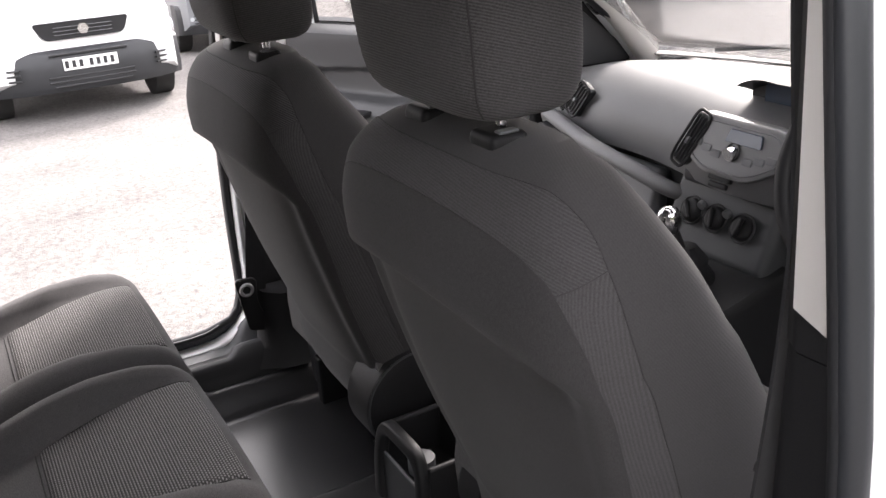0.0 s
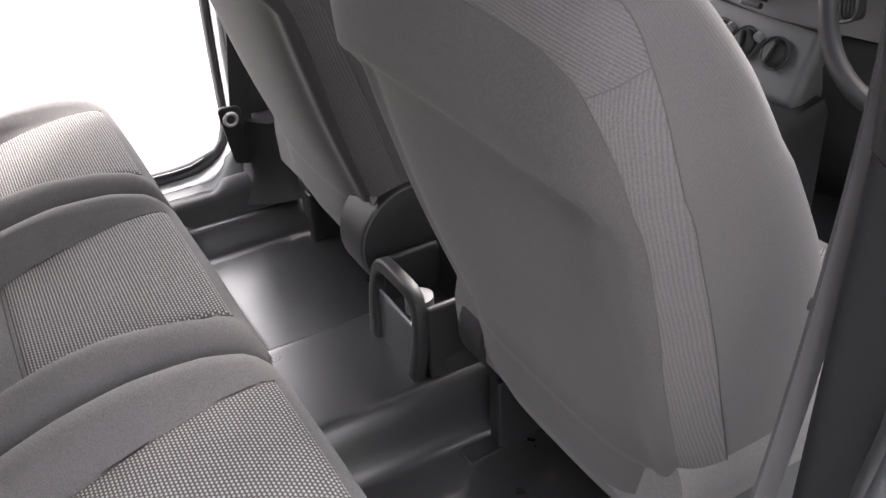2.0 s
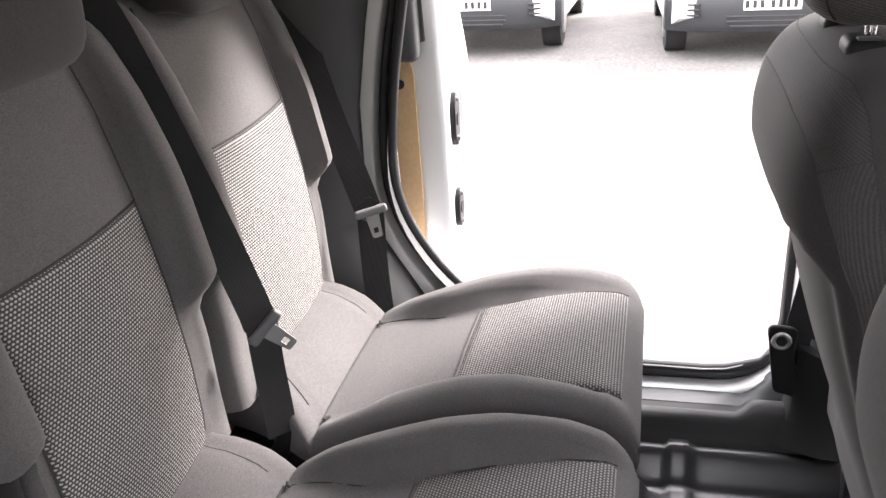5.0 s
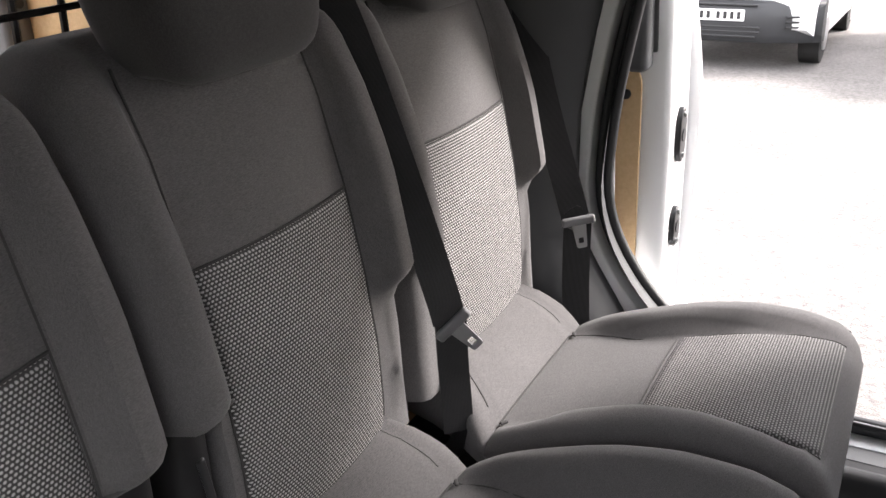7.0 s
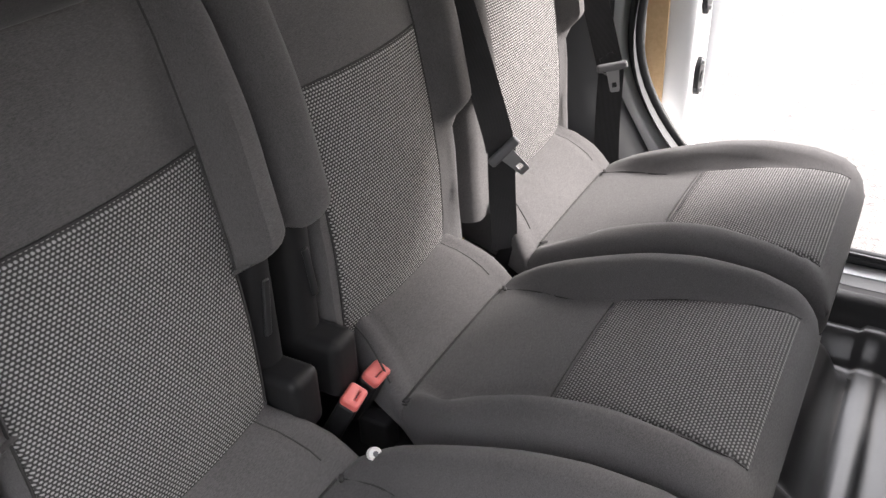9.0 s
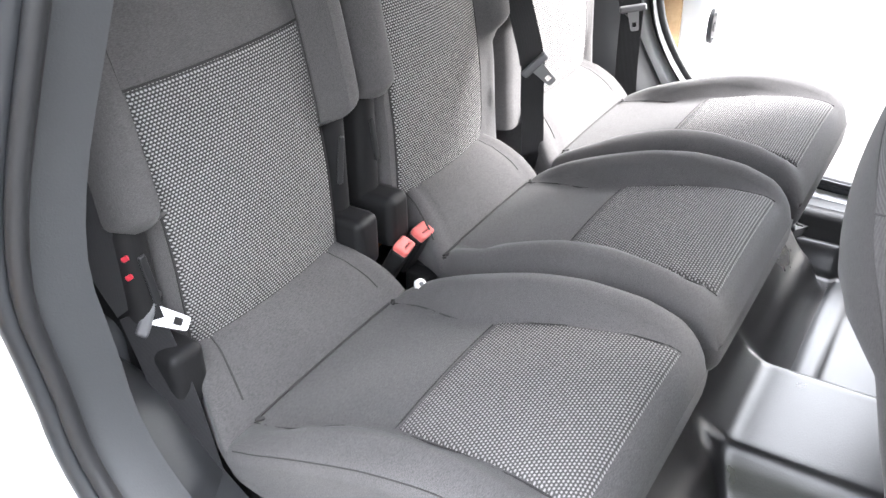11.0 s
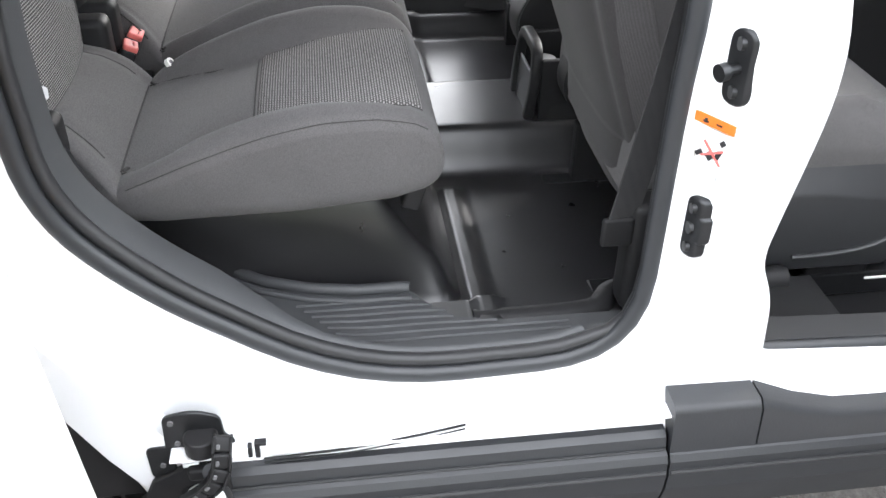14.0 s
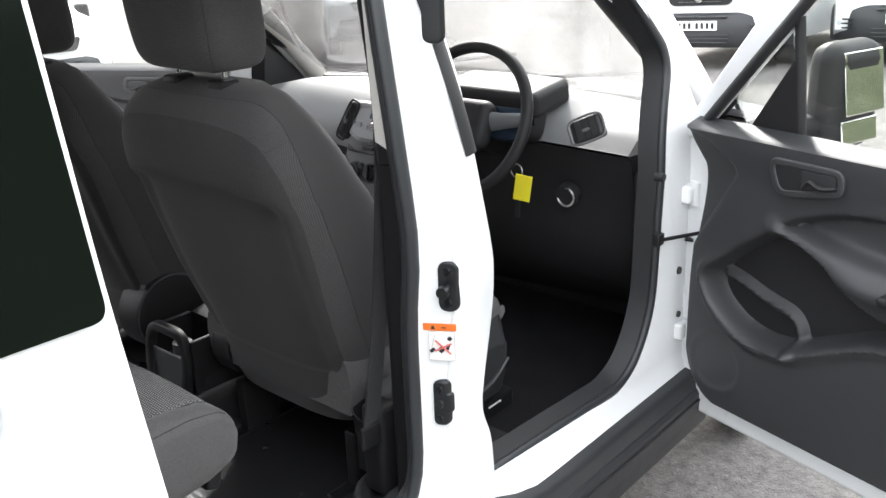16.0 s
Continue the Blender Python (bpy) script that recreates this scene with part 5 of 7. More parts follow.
# radio
RADIO = turn(-20)
def on_radio(a, b, d=0.0):
    return (a, 0.745 - d + b * 0.35, 1.098 + b * 0.93)
ra = part("radio_panel", plate([fillet([(-0.105, 0.052, 0.03), (0.115, 0.052, 0.03), (0.135, 0.0, 0.03), (0.06, -0.048, 0.03), (-0.06, -0.048, 0.03), (-0.12, -0.005, 0.03)])], 0.03, on_radio, 0.008), SILVER, dash, "silver-grey radio panel with buttons")
part("panel_edge", tube(bmesh.new(), [on_radio(p.x, p.y, 0.0145) for p in fillet([(-0.100, 0.048, 0.03), (0.110, 0.048, 0.03), (0.130, 0.0, 0.03), (0.058, -0.044, 0.03), (-0.058, -0.044, 0.03), (-0.115, -0.004, 0.03)])], 0.002, 6, True, up=(0, 1, 0)), DASH, ra)
part("display", plate([fillet([(-0.012, 0.018, 0.004), (0.075, 0.018, 0.004), (0.070, 0.042, 0.004), (-0.006, 0.042, 0.004)])], 0.004, lambda a, b, d: on_radio(a, b, 0.017 + d), 0.001), SCREEN, ra)
part("volume_knob", cyl(bmesh.new(), on_radio(0.012, 0.0, 0.012), on_radio(0.012, -0.004, 0.028), 0.013, 24), CHROME, ra)
part("knob_well", tube(bmesh.new(), [on_radio(0.012 + 0.017 * math.cos(a), 0.017 * math.sin(a), 0.0155) for a in steps(0, 2 * math.pi * 23 / 24, 23)], 0.002, 6, True, up=(0, 1, 0)), SEAL, ra)
for i in range(3):
    for sg in (-1, 1):
        part("radio_button", plate([fillet([(-0.011, -0.006, 0.003), (0.011, -0.006, 0.003), (0.011, 0.006, 0.003), (-0.011, 0.006, 0.003)])], 0.003, lambda a, b, d, i=i, sg=sg: on_radio(0.012 + sg * (0.040 + 0.026 * i) + a, -0.012 + 0.007 * i + b, 0.0155 + d), 0.001), PLASTIC_GREY, ra)
for i in range(2):
    part("radio_button", box(on_radio(-0.005, -0.060 - 0.014 * i, 0.005), (0.055 - 0.012 * i, 0.012, 0.011), 0.003, 2, RADIO), PLASTIC, ra)
hd = part("display_hood", ring_loft(bmesh.new(), [[(x, 0.80 + 0.03 * abs(x - 0.05) / 0.15, 1.222 - 0.05 * abs((x - 0.05) / 0.16) ** 3), (x, 0.96, 1.21), (x, 0.97, 1.12), (x, 0.81, 1.145), (x, 0.875, 1.155), (x, 0.875, 1.205 - 0.05 * abs((x - 0.05) / 0.16) ** 3)] for x in steps(-0.08, 0.21, 16)]), PLASTIC, dash, "dark hood over the display recess")
part("hood_screen", box((0.06, 0.868, 1.178), (0.20, 0.008, 0.05), 0.003), SCREEN, hd)


def vent(x, y, z, w, h, lean, yaw, edge=None):
    """A slatted air vent sunk in its bezel."""
    m = turn(-18, lean, yaw)
    def at(a, b, d=0.0):
        return Vector((x, y, z)) + m @ Vector((a, -d, b))
    v = part("air_vent", box(at(0, 0), (w, 0.03, h), 0.012, 3, m), SEAL, dash, "black air vent")
    for i in range(4):
        a = (i - 1.5) * w * 0.22
        part("vent_slat", box(at(a, 0, 0.013), (0.003, 0.012, h * 0.86), 0.001, 1, m @ turn(0, 0, 25)), PLASTIC, v)
    part("vent_tab", box(at(0, -h * 0.05, 0.019), (w * 0.22, 0.010, h * 0.12), 0.002, 2, m), PLASTIC_GREY, v)
    part("vent_bezel", tube(bmesh.new(), [at(w * 0.54 * math.copysign(abs(math.cos(a)) ** 0.45, math.cos(a)), h * 0.52 * math.copysign(abs(math.sin(a)) ** 0.45, math.sin(a)), 0.014) for a in steps(0, 2 * math.pi * 31 / 32, 31)], 0.0035, 6, True), edge or PLASTIC, v)


vent(-0.100, 0.742, 1.098, 0.036, 0.118, 22, 0)
vent(0.165, 0.752, 1.094, 0.036, 0.115, -22, 0)
vent(-0.560, 0.815, 1.083, 0.045, 0.085, 28, -8)
vent(-0.640, 0.845, 1.070, 0.030, 0.070, 28, -20)
vent(0.682, 0.800, 1.150, 0.085, 0.062, -24, 16, SILVER)
part("cluster_hood", box((0.385, 0.845, 1.205), (0.33, 0.17, 0.07), 0.022, 4, turn(7)), PLASTIC, dash, "black instrument hood")
part("glovebox_lid", box((-0.45, 0.80, 0.89), (0.40, 0.05, 0.18), 0.02, 3, turn(-14)), PLASTIC_GREY, dash, "grey glovebox lid")
# rounded shelf edge under the pad, ends in a turned-up tip by the stack
part("dash_ledge", tube(bmesh.new(), smooth_path([(-0.68, 0.80, 1.030), (-0.47, 0.762, 1.004), (-0.30, 0.752, 0.984), (-0.175, 0.762, 0.962), (-0.150, 0.80, 0.958)]), 0.022, 12, flat=0.75), DASH, dash, "pale grey shelf edge")
part("shelf_gap", box((-0.43, 0.79, 0.975), (0.50, 0.05, 0.012), 0.004, 2, turn(0, 7)), SEAL, dash)
# instrument pod and switches
part("instrument_pod", box((0.39, 0.80, 1.15), (0.30, 0.10, 0.12), 0.04, 4, turn(-20)), PLASTIC, dash, "black instrument pod")
part("instrument_glass", box((0.39, 0.752, 1.15), (0.25, 0.01, 0.085), 0.02, 3, turn(-20)), SCREEN, dash)
part("light_switch", cyl(bmesh.new(), (0.618, 0.82, 0.975), (0.624, 0.792, 0.970), 0.03, 24), PLASTIC, dash, "round headlamp switch")
part("light_switch_ring", tube(bmesh.new(), [(0.624 + 0.024 * math.cos(a), 0.790, 0.970 + 0.024 * math.sin(a)) for a in steps(0, 2 * math.pi * 23 / 24, 23)], 0.003, 6, True), STEEL, dash)
# side panels under the dash ends
for s in (1, -1):
    part("kick_panel", box((s * 0.805, 1.03, 0.80), (0.03, 0.40, 0.50), 0.012, 3), PLASTIC, dash)

# steering wheel
wheel = thing("steering_wheel", "black three-spoke steering wheel", "steering wheel")
WC, WM = Vector((0.374, 0.69, 1.158)), turn(-25)
def onwheel(a, r, d=0.0):
    return WC + WM @ Vector((r * math.cos(a), d, r * math.sin(a)))
part("rim", tube(bmesh.new(), [onwheel(a, 0.195) for a in steps(0, 2 * math.pi * 47 / 48, 47)], 0.0155, 12, True, up=(0, 1, 0)), PLASTIC, wheel)
part("hub", box(WC + WM @ Vector((0, 0.01, -0.005)), (0.17, 0.06, 0.13), 0.03, 4, WM), PLASTIC, wheel)
for a in (0.12, math.pi - 0.12, -math.pi / 2):
    part("spoke", tube(bmesh.new(), [onwheel(a, 0.05, 0.012), onwheel(a, 0.12, 0.01), onwheel(a, 0.195)], [0.03, 0.02, 0.016], 10, flat=0.45, up=(0, 1, 0)), PLASTIC_GREY, wheel, "silver-grey spoke")
part("column", cyl(bmesh.new(), WC + WM @ Vector((0, 0.03, 0)), WC + WM @ Vector((0, 0.24, 0)), 0.05, 20), PLASTIC, wheel)
for s in (1, -1):
    part("stalk", tube(bmesh.new(), [WC + WM @ Vector((s * 0.05, 0.07, 0.02)), WC + WM @ Vector((s * 0.19, 0.05, 0.03))], 0.010, 8), PLASTIC, wheel)
key = thing("car_key", "ignition key with a bright yellow paper tag", "key")
part("tag", box((0.515, 0.755, 0.985), (0.045, 0.004, 0.075), 0.006, 2, turn(10, 10, 20)), YELLOW, key, "yellow key tag")
part("blade", box((0.495, 0.76, 0.93), (0.014, 0.006, 0.06), 0.002), DARK_STEEL, key)
part("ring", tube(bmesh.new(), [(0.50 + 0.018 * math.cos(a), 0.75, 1.03 + 0.018 * math.sin(a)) for a in steps(0, 2 * math.pi * 15 / 16, 15)], 0.002, 5, True), STEEL, key)
# pedals
for x in (0.30, 0.40, 0.52):
    p = thing("pedal", "black rubber foot pedal on a steel arm", "pedal", "foot pedals")
    part("pedal_arm", tube(bmesh.new(), [(x, 1.12, 0.86), (x, 1.05, 0.66)], 0.010, 8), DARK_STEEL, p)
    part("pedal_pad", box((x, 1.035, 0.63), (0.055, 0.015, 0.07), 0.006, 2, turn(-25)), PLASTIC, p)
# gear lever
gear = thing("gear_lever", "gear lever with chrome-topped knob and leather gaiter", "gear lever")
part("gaiter", ring_loft(bmesh.new(), [[(0.05 * w * math.cos(a) - 0.01, 0.64 + 0.06 * w * math.sin(a), z) for a in steps(0, 2 * math.pi * 19 / 20, 19)] for z, w in ((0.80, 1.3), (0.84, 1.1), (0.85, 1.15), (0.88, 0.8), (0.89, 0.85), (0.92, 0.4))]), PLASTIC, gear)
part("shaft", cyl(bmesh.new(), (-0.01, 0.635, 0.90), (-0.01, 0.60, 0.97), 0.012), PLASTIC, gear)
part("knob", tube(bmesh.new(), [(-0.01, 0.60, 0.955), (-0.01, 0.598, 0.97), (-0.01, 0.594, 0.992), (-0.01, 0.592, 1.006), (-0.01, 0.591, 1.012)], [0.014, 0.022, 0.024, 0.018, 0.005], 18, up=(1, 0, 0)), CHROME, gear)

# centre console with rear cup holder
con = thing("centre_console", "black plastic centre console with rear cup holder", "console")
rings = []
for y, zt, w in ((0.0, 0.625, 0.085), (0.02, 0.63, 0.09), (0.10, 0.63, 0.095), (0.115, 0.71, 0.095), (0.16, 0.72, 0.095), (0.30, 0.70, 0.10), (0.5, 0.72, 0.11), (0.56, 0.82, 0.13), (0.78, 0.88, 0.14)):
    rings.append([(w * k, y, 0.50) for k in (-1.05,)] + [(-w, y, zt - 0.02), (-w + 0.012, y, zt), (w - 0.012, y, zt), (w, y, zt - 0.02), (w * 1.05, y, 0.50)])
part("console_body", ring_loft(bmesh.new(), rings), PLASTIC, con)
def rear_face(a, b, d):
    return (a, -0.010 - d - 0.10 * (0.72 - b), b)


frame_out = fillet([(-0.072, 0.515, 0.02), (0.072, 0.515, 0.02), (0.088, 0.66, 0.05), (0.070, 0.735, 0.06), (-0.070, 0.735, 0.06), (-0.088, 0.66, 0.05)])
frame_in = fillet([(-0.056, 0.560, 0.02), (0.056, 0.560, 0.02), (0.074, 0.66, 0.04), (0.060, 0.722, 0.05), (-0.060, 0.722, 0.05), (-0.074, 0.66, 0.04)])
part("pocket_frame", plate([frame_out, frame_in], 0.022, rear_face, 0.005), PLASTIC, con, "black rounded pocket surround")
part("pocket_panel", plate([fillet([(-0.050, 0.566, 0.012), (0.050, 0.566, 0.012), (0.066, 0.664, 0.006), (-0.066, 0.664, 0.006)])], 0.008, lambda a, b, d: rear_face(a, b, d - 0.002), 0.002), TRIM, con, "charcoal pocket flap")
part("pocket_edge", tube(bmesh.new(), [(-0.066, -0.015, 0.667), (0.066, -0.015, 0.667)], 0.0025, 8), PLASTIC_GREY, con, "grey pocket edge")
for k in (-1, 1):
    part("console_cheek", box((k * 0.083, 0.052, 0.635), (0.014, 0.115, 0.16), 0.006), PLASTIC, con)
part("cup_recess", cyl(bmesh.new(), (0.010, 0.020, 0.66), (0.010, 0.020, 0.687), 0.024, 24), PLASTIC_GREY, con, "round pale cup-holder disc")

# ---- doors ----
def inside(loop, a, b):
    """Distance from a point to a closed outline, positive inside it."""
    best, within, k = 9.0, False, len(loop)
    for i in range(k):
        (x0, y0), (x1, y1) = loop[i], loop[(i + 1) % k]
        dx, dy = x1 - x0, y1 - y0
        f = max(0.0, min(1.0, ((a - x0) * dx + (b - y0) * dy) / (dx * dx + dy * dy + 1e-12)))
        best = min(best, math.hypot(a - x0 - f * dx, b - y0 - f * dy))
        if (y0 > b) != (y1 > b) and a < x0 + (b - y0) / (y1 - y0) * dx:
            within = not within
    return best if within else -best


def off_line(line, a, b):
    """Distance from a point to an open line."""
    best = 9.0
    for (x0, y0), (x1, y1) in zip(line, line[1:]):
        dx, dy = x1 - x0, y1 - y0
        f = max(0.0, min(1.0, ((a - x0) * dx + (b - y0) * dy) / (dx * dx + dy * dy)))
        best = min(best, math.hypot(a - x0 - f * dx, b - y0 - f * dy))
    return best


def flat_line(points):
    return [(p.x, p.y) for p in smooth_path([(a, b, 0) for a, b in points], 4)]


CARD_FRONT = [(0.47, 0.20), (0.485, 0.150), (0.50, 0.120), (0.53, 0.092), (0.57, 0.072), (0.613, 0.063), (0.75, 0.063), (0.891, 0.069), (0.95, 0.078), (0.995, 0.084), (1.04, 0.087), (1.079, 0.084), (1.11, 0.066), (1.14, 0.047), (1.185, 0.026)]
POCKET = [(p.x, p.y) for p in fillet([(0.115, 0.825, 0.03), (0.145, 0.755, 0.05), (0.235, 0.695, 0.06), (0.345, 0.690, 0.06), (0.57, 0.806, 0.08), (0.90, 0.82, 0.03), (0.90, 0.87, 0.03), (0.565, 0.855, 0.04), (0.50, 0.888, 0.04), (0.462, 0.938, 0.03), (0.383, 0.962, 0.03), (0.302, 0.978, 0.03), (0.209, 0.914, 0.04)])]
GRAB = [(p.x, p.y) for p in fillet([(0.305, 0.988, 0.01), (0.362, 1.020, 0.03), (0.451, 1.052, 0.04), (0.60, 1.066, 0.05), (0.88, 1.05, 0.05), (0.88, 0.955, 0.03), (0.55, 0.952, 0.04), (0.437, 0.967, 0.03)])]
FACET = [(0.040, 1.172), (0.12, 1.15), (0.185, 1.105), (0.198, 1.08), (0.15, 0.997), (0.082, 0.885), (0.02, 0.90)]
ARM_LINE = flat_line([(0.300, 0.983), (0.383, 0.966), (0.450, 0.945), (0.50, 0.925), (0.60, 0.912), (0.90, 0.91)])
BOTTLE_LINE = flat_line([(0.16, 0.822), (0.205, 0.812), (0.268, 0.792), (0.340, 0.775), (0.366, 0.745), (0.374, 0.700)])


def card_depth(a, b):
    """How far the door card's face stands in from the door's plane."""
    d = 0.090
    d += 0.012 * ease((b - 1.06) / 0.10) * (1 - ease((b - 1.165) / 0.02)) - 0.05 * ease((b - 1.168) / 0.02)
    d -= 0.013 * ease(inside(FACET, a, b) / 0.012)
    pk = inside(POCKET, a, b)
    d -= 0.058 * ease((pk + 0.004) / 0.026)
    if b < 0.90:
        d += 0.016 * math.exp(-((pk + 0.010) / 0.013) ** 2) * ease((0.90 - b) / 0.06)
    d -= 0.036 * ease((inside(GRAB, a, b) + 0.002) / 0.022)
    d += (0.016 + 0.030 * ease((a - 0.34) / 0.2)) * math.exp(-(off_line(ARM_LINE, a, b) / (0.018 + 0.020 * ease((a - 0.36) / 0.16))) ** 2)
    d += 0.026 * math.exp(-(off_line(BOTTLE_LINE, a, b) / 0.015) ** 2)
    d += 0.004 * math.exp(-((math.hypot(a - 0.17, b - 0.60) - 0.075) / 0.006) ** 2)
    return d - 0.070 * (1 - ease((a - curve(CARD_FRONT, b) + 0.002) / 0.014)) - 0.03 * ease((0.485 - b) / 0.015)




def front_door(s, angle, label):
    """Hinged front door, built closed and swung about its hinge."""
    d = thing("front_door", label, "car door", "front doors")
    hinge = Vector((s * 0.885, 0.985, 0))
    m = Matrix.Translation(hinge) @ Matrix.Rotation(radians(s * angle), 4, "Z")
    L = 1.0     # door length; local y runs back from the hinge
    def pt(a, b, x):
        return m @ Vector((s * x, -a, b))
    lower = fillet([(0.02, 0.40, 0.03), (0.98, 0.40, 0.05), (0.985, 1.15, 0.02), (0.0, 1.15, 0.02), (0.0, 0.55, 0.1)])
    part("door_skin", plate([lower], 0.05, lambda a, b, q: pt(a, b, 0.005 + q - 0.10 * max(0, b - 1.05)), 0.012), WHITE, d, "white painted door")
    glassy = [(0.05, 1.165, 0.02), (0.90, 1.165, 0.02), (0.88, 1.60, 0.06), (0.46, 1.60, 0.05)]
    rim_out = [(-0.03, 1.13, 0.02), (0.97, 1.13, 0.02), (0.94, 1.67, 0.08), (0.43, 1.67, 0.08)]
    part("window_rim", plate([fillet(rim_out), fillet(glassy)], 0.035, lambda a, b, q: pt(a, b, -0.015 + q - 0.16 * (b - 1.1)), 0.006), WHITE, d)
    part("window_seal", tube(bmesh.new(), [pt(p.x, p.y, -0.034 - 0.16 * (p.y - 1.1)) for p in fillet(glassy)], 0.013, 8, True, 1.0, (1, 0, 0)), SEAL, d)
    pane = part("pane", plate([fillet(glassy)], 0.004, lambda a, b, q: pt(a, b, -0.012 + q - 0.16 * (b - 1.1)), 0.0), GLASS, d)
    pane.visible_shadow = False
    part("divider", tube(bmesh.new(), [pt(0.30, 1.16, -0.02), pt(0.30, 1.46, -0.07)], 0.012, 8, up=(0, 1, 0)), SEAL, d)
    # inner trim
    def card(u, b):
        a0 = curve(CARD_FRONT, b)
        a = a0 + (0.95 - a0) * u
        return pt(a, b, -card_depth(a, b))
    us = [0, 0.003, 0.007, 0.012, *steps(0.018, 0.62, 84), *steps(0.635, 1, 22)]
    part("door_card", sheet(bmesh.new(), card, us, [0.47, 0.474, 0.478, 0.484, *steps(0.492, 1.16, 96), 1.166, 1.172, 1.178, 1.185]), CARD, d, "sculpted charcoal plastic door card")
    # dark plate added to deepen the shade in the pocket's recess
    part("pocket_shade", plate([[Vector((0.30 + (a - 0.30) * 0.93, 0.82 + (b - 0.82) * 0.84)) for a, b in POCKET]], 0.004, lambda a, b, q: pt(a, b, -0.036 + q), 0.0), PLASTIC, d, "black plate standing in for shade inside the pocket")
    ha = part("handle_bezel", plate([fillet([(0.312, 1.062, 0.03), (0.464, 1.090, 0.02), (0.462, 1.140, 0.03), (0.283, 1.140, 0.03)]), fillet([(0.318, 1.071, 0.02), (0.455, 1.097, 0.015), (0.453, 1.132, 0.02), (0.293, 1.132, 0.02)])], 0.016, lambda a, b, q: pt(a, b, -0.098 + q), 0.004), CARD, d, "charcoal handle surround")
    part("handle_well", plate([fillet([(0.317, 1.070, 0.02), (0.456, 1.096, 0.015), (0.454, 1.133, 0.02), (0.292, 1.133, 0.02)])], 0.004, lambda a, b, q: pt(a, b, -0.102 + q), 0.001), PLASTIC, ha)
    part("handle_slot", plate([fillet([(0.372, 1.090, 0.01), (0.448, 1.104, 0.01), (0.446, 1.128, 0.01), (0.366, 1.126, 0.01)])], 0.004, lambda a, b, q: pt(a, b, -0.104 + q), 0.001), SEAL, ha)
    part("door_handle", tube(bmesh.new(), smooth_path([pt(0.375, 1.088, -0.104), pt(0.392, 1.108, -0.110), pt(0.420, 1.100, -0.112), pt(0.452, 1.106, -0.106)]), 0.007, 8, flat=0.7), PLASTIC, ha, "black pull handle")
    part("window_switch", box(tuple(pt(0.66, 0.925, -0.140)), (0.05, 0.13, 0.02), 0.008, 3, m.to_3x3()), PLASTIC, d)
    part("mirror_sail", plate([fillet([(0.17, 1.165, 0.01), (0.30, 1.165, 0.01), (0.30, 1.345, 0.01)])], 0.012, lambda a, b, q: pt(a, b, -0.02 + q - 0.16 * (b - 1.1)), 0.003), PLASTIC, d, "black mirror mounting triangle")
    # mirror
    mi = part("door_mirror", box(tuple(pt(0.26, 1.235, 0.17)), (0.19, 0.09, 0.25), 0.05, 4, m.to_3x3()), PLASTIC, d, "black door mirror")
    face = m.to_3x3() @ turn(-9, 0, 0)
    part("mirror_glass", box(tuple(pt(0.307, 1.27, 0.175)), (0.14, 0.006, 0.14), 0.003, 2, face), MIRROR, mi)
    part("mirror_glass", box(tuple(pt(0.307, 1.16, 0.175)), (0.13, 0.006, 0.055), 0.003, 2, face), MIRROR, mi)
    part("mirror_arm", box(tuple(pt(0.24, 1.17, 0.05)), (0.14, 0.07, 0.06), 0.02, 3, m.to_3x3()), PLASTIC, mi)
    for z in (0.70, 1.0):
        part("hinge", cyl(cyl(bmesh.new(), pt(0.0, z - 0.03, -0.01), pt(0.0, z + 0.03, -0.01), 0.014), pt(0.0, z, -0.01), pt(-0.04, z, -0.02), 0.016), WHITE, d)
    part("check_strap", tube(bmesh.new(), [pt(0.02, 0.86, -0.02), Vector((s * 0.84, 0.95, 0.86))], 0.006, 8), DARK_STEEL, d)
    return d


front_door(1, 74, "white front door swung open, charcoal inner trim")
front_door(-1, 64, "white passenger front door swung open, charcoal inner trim")


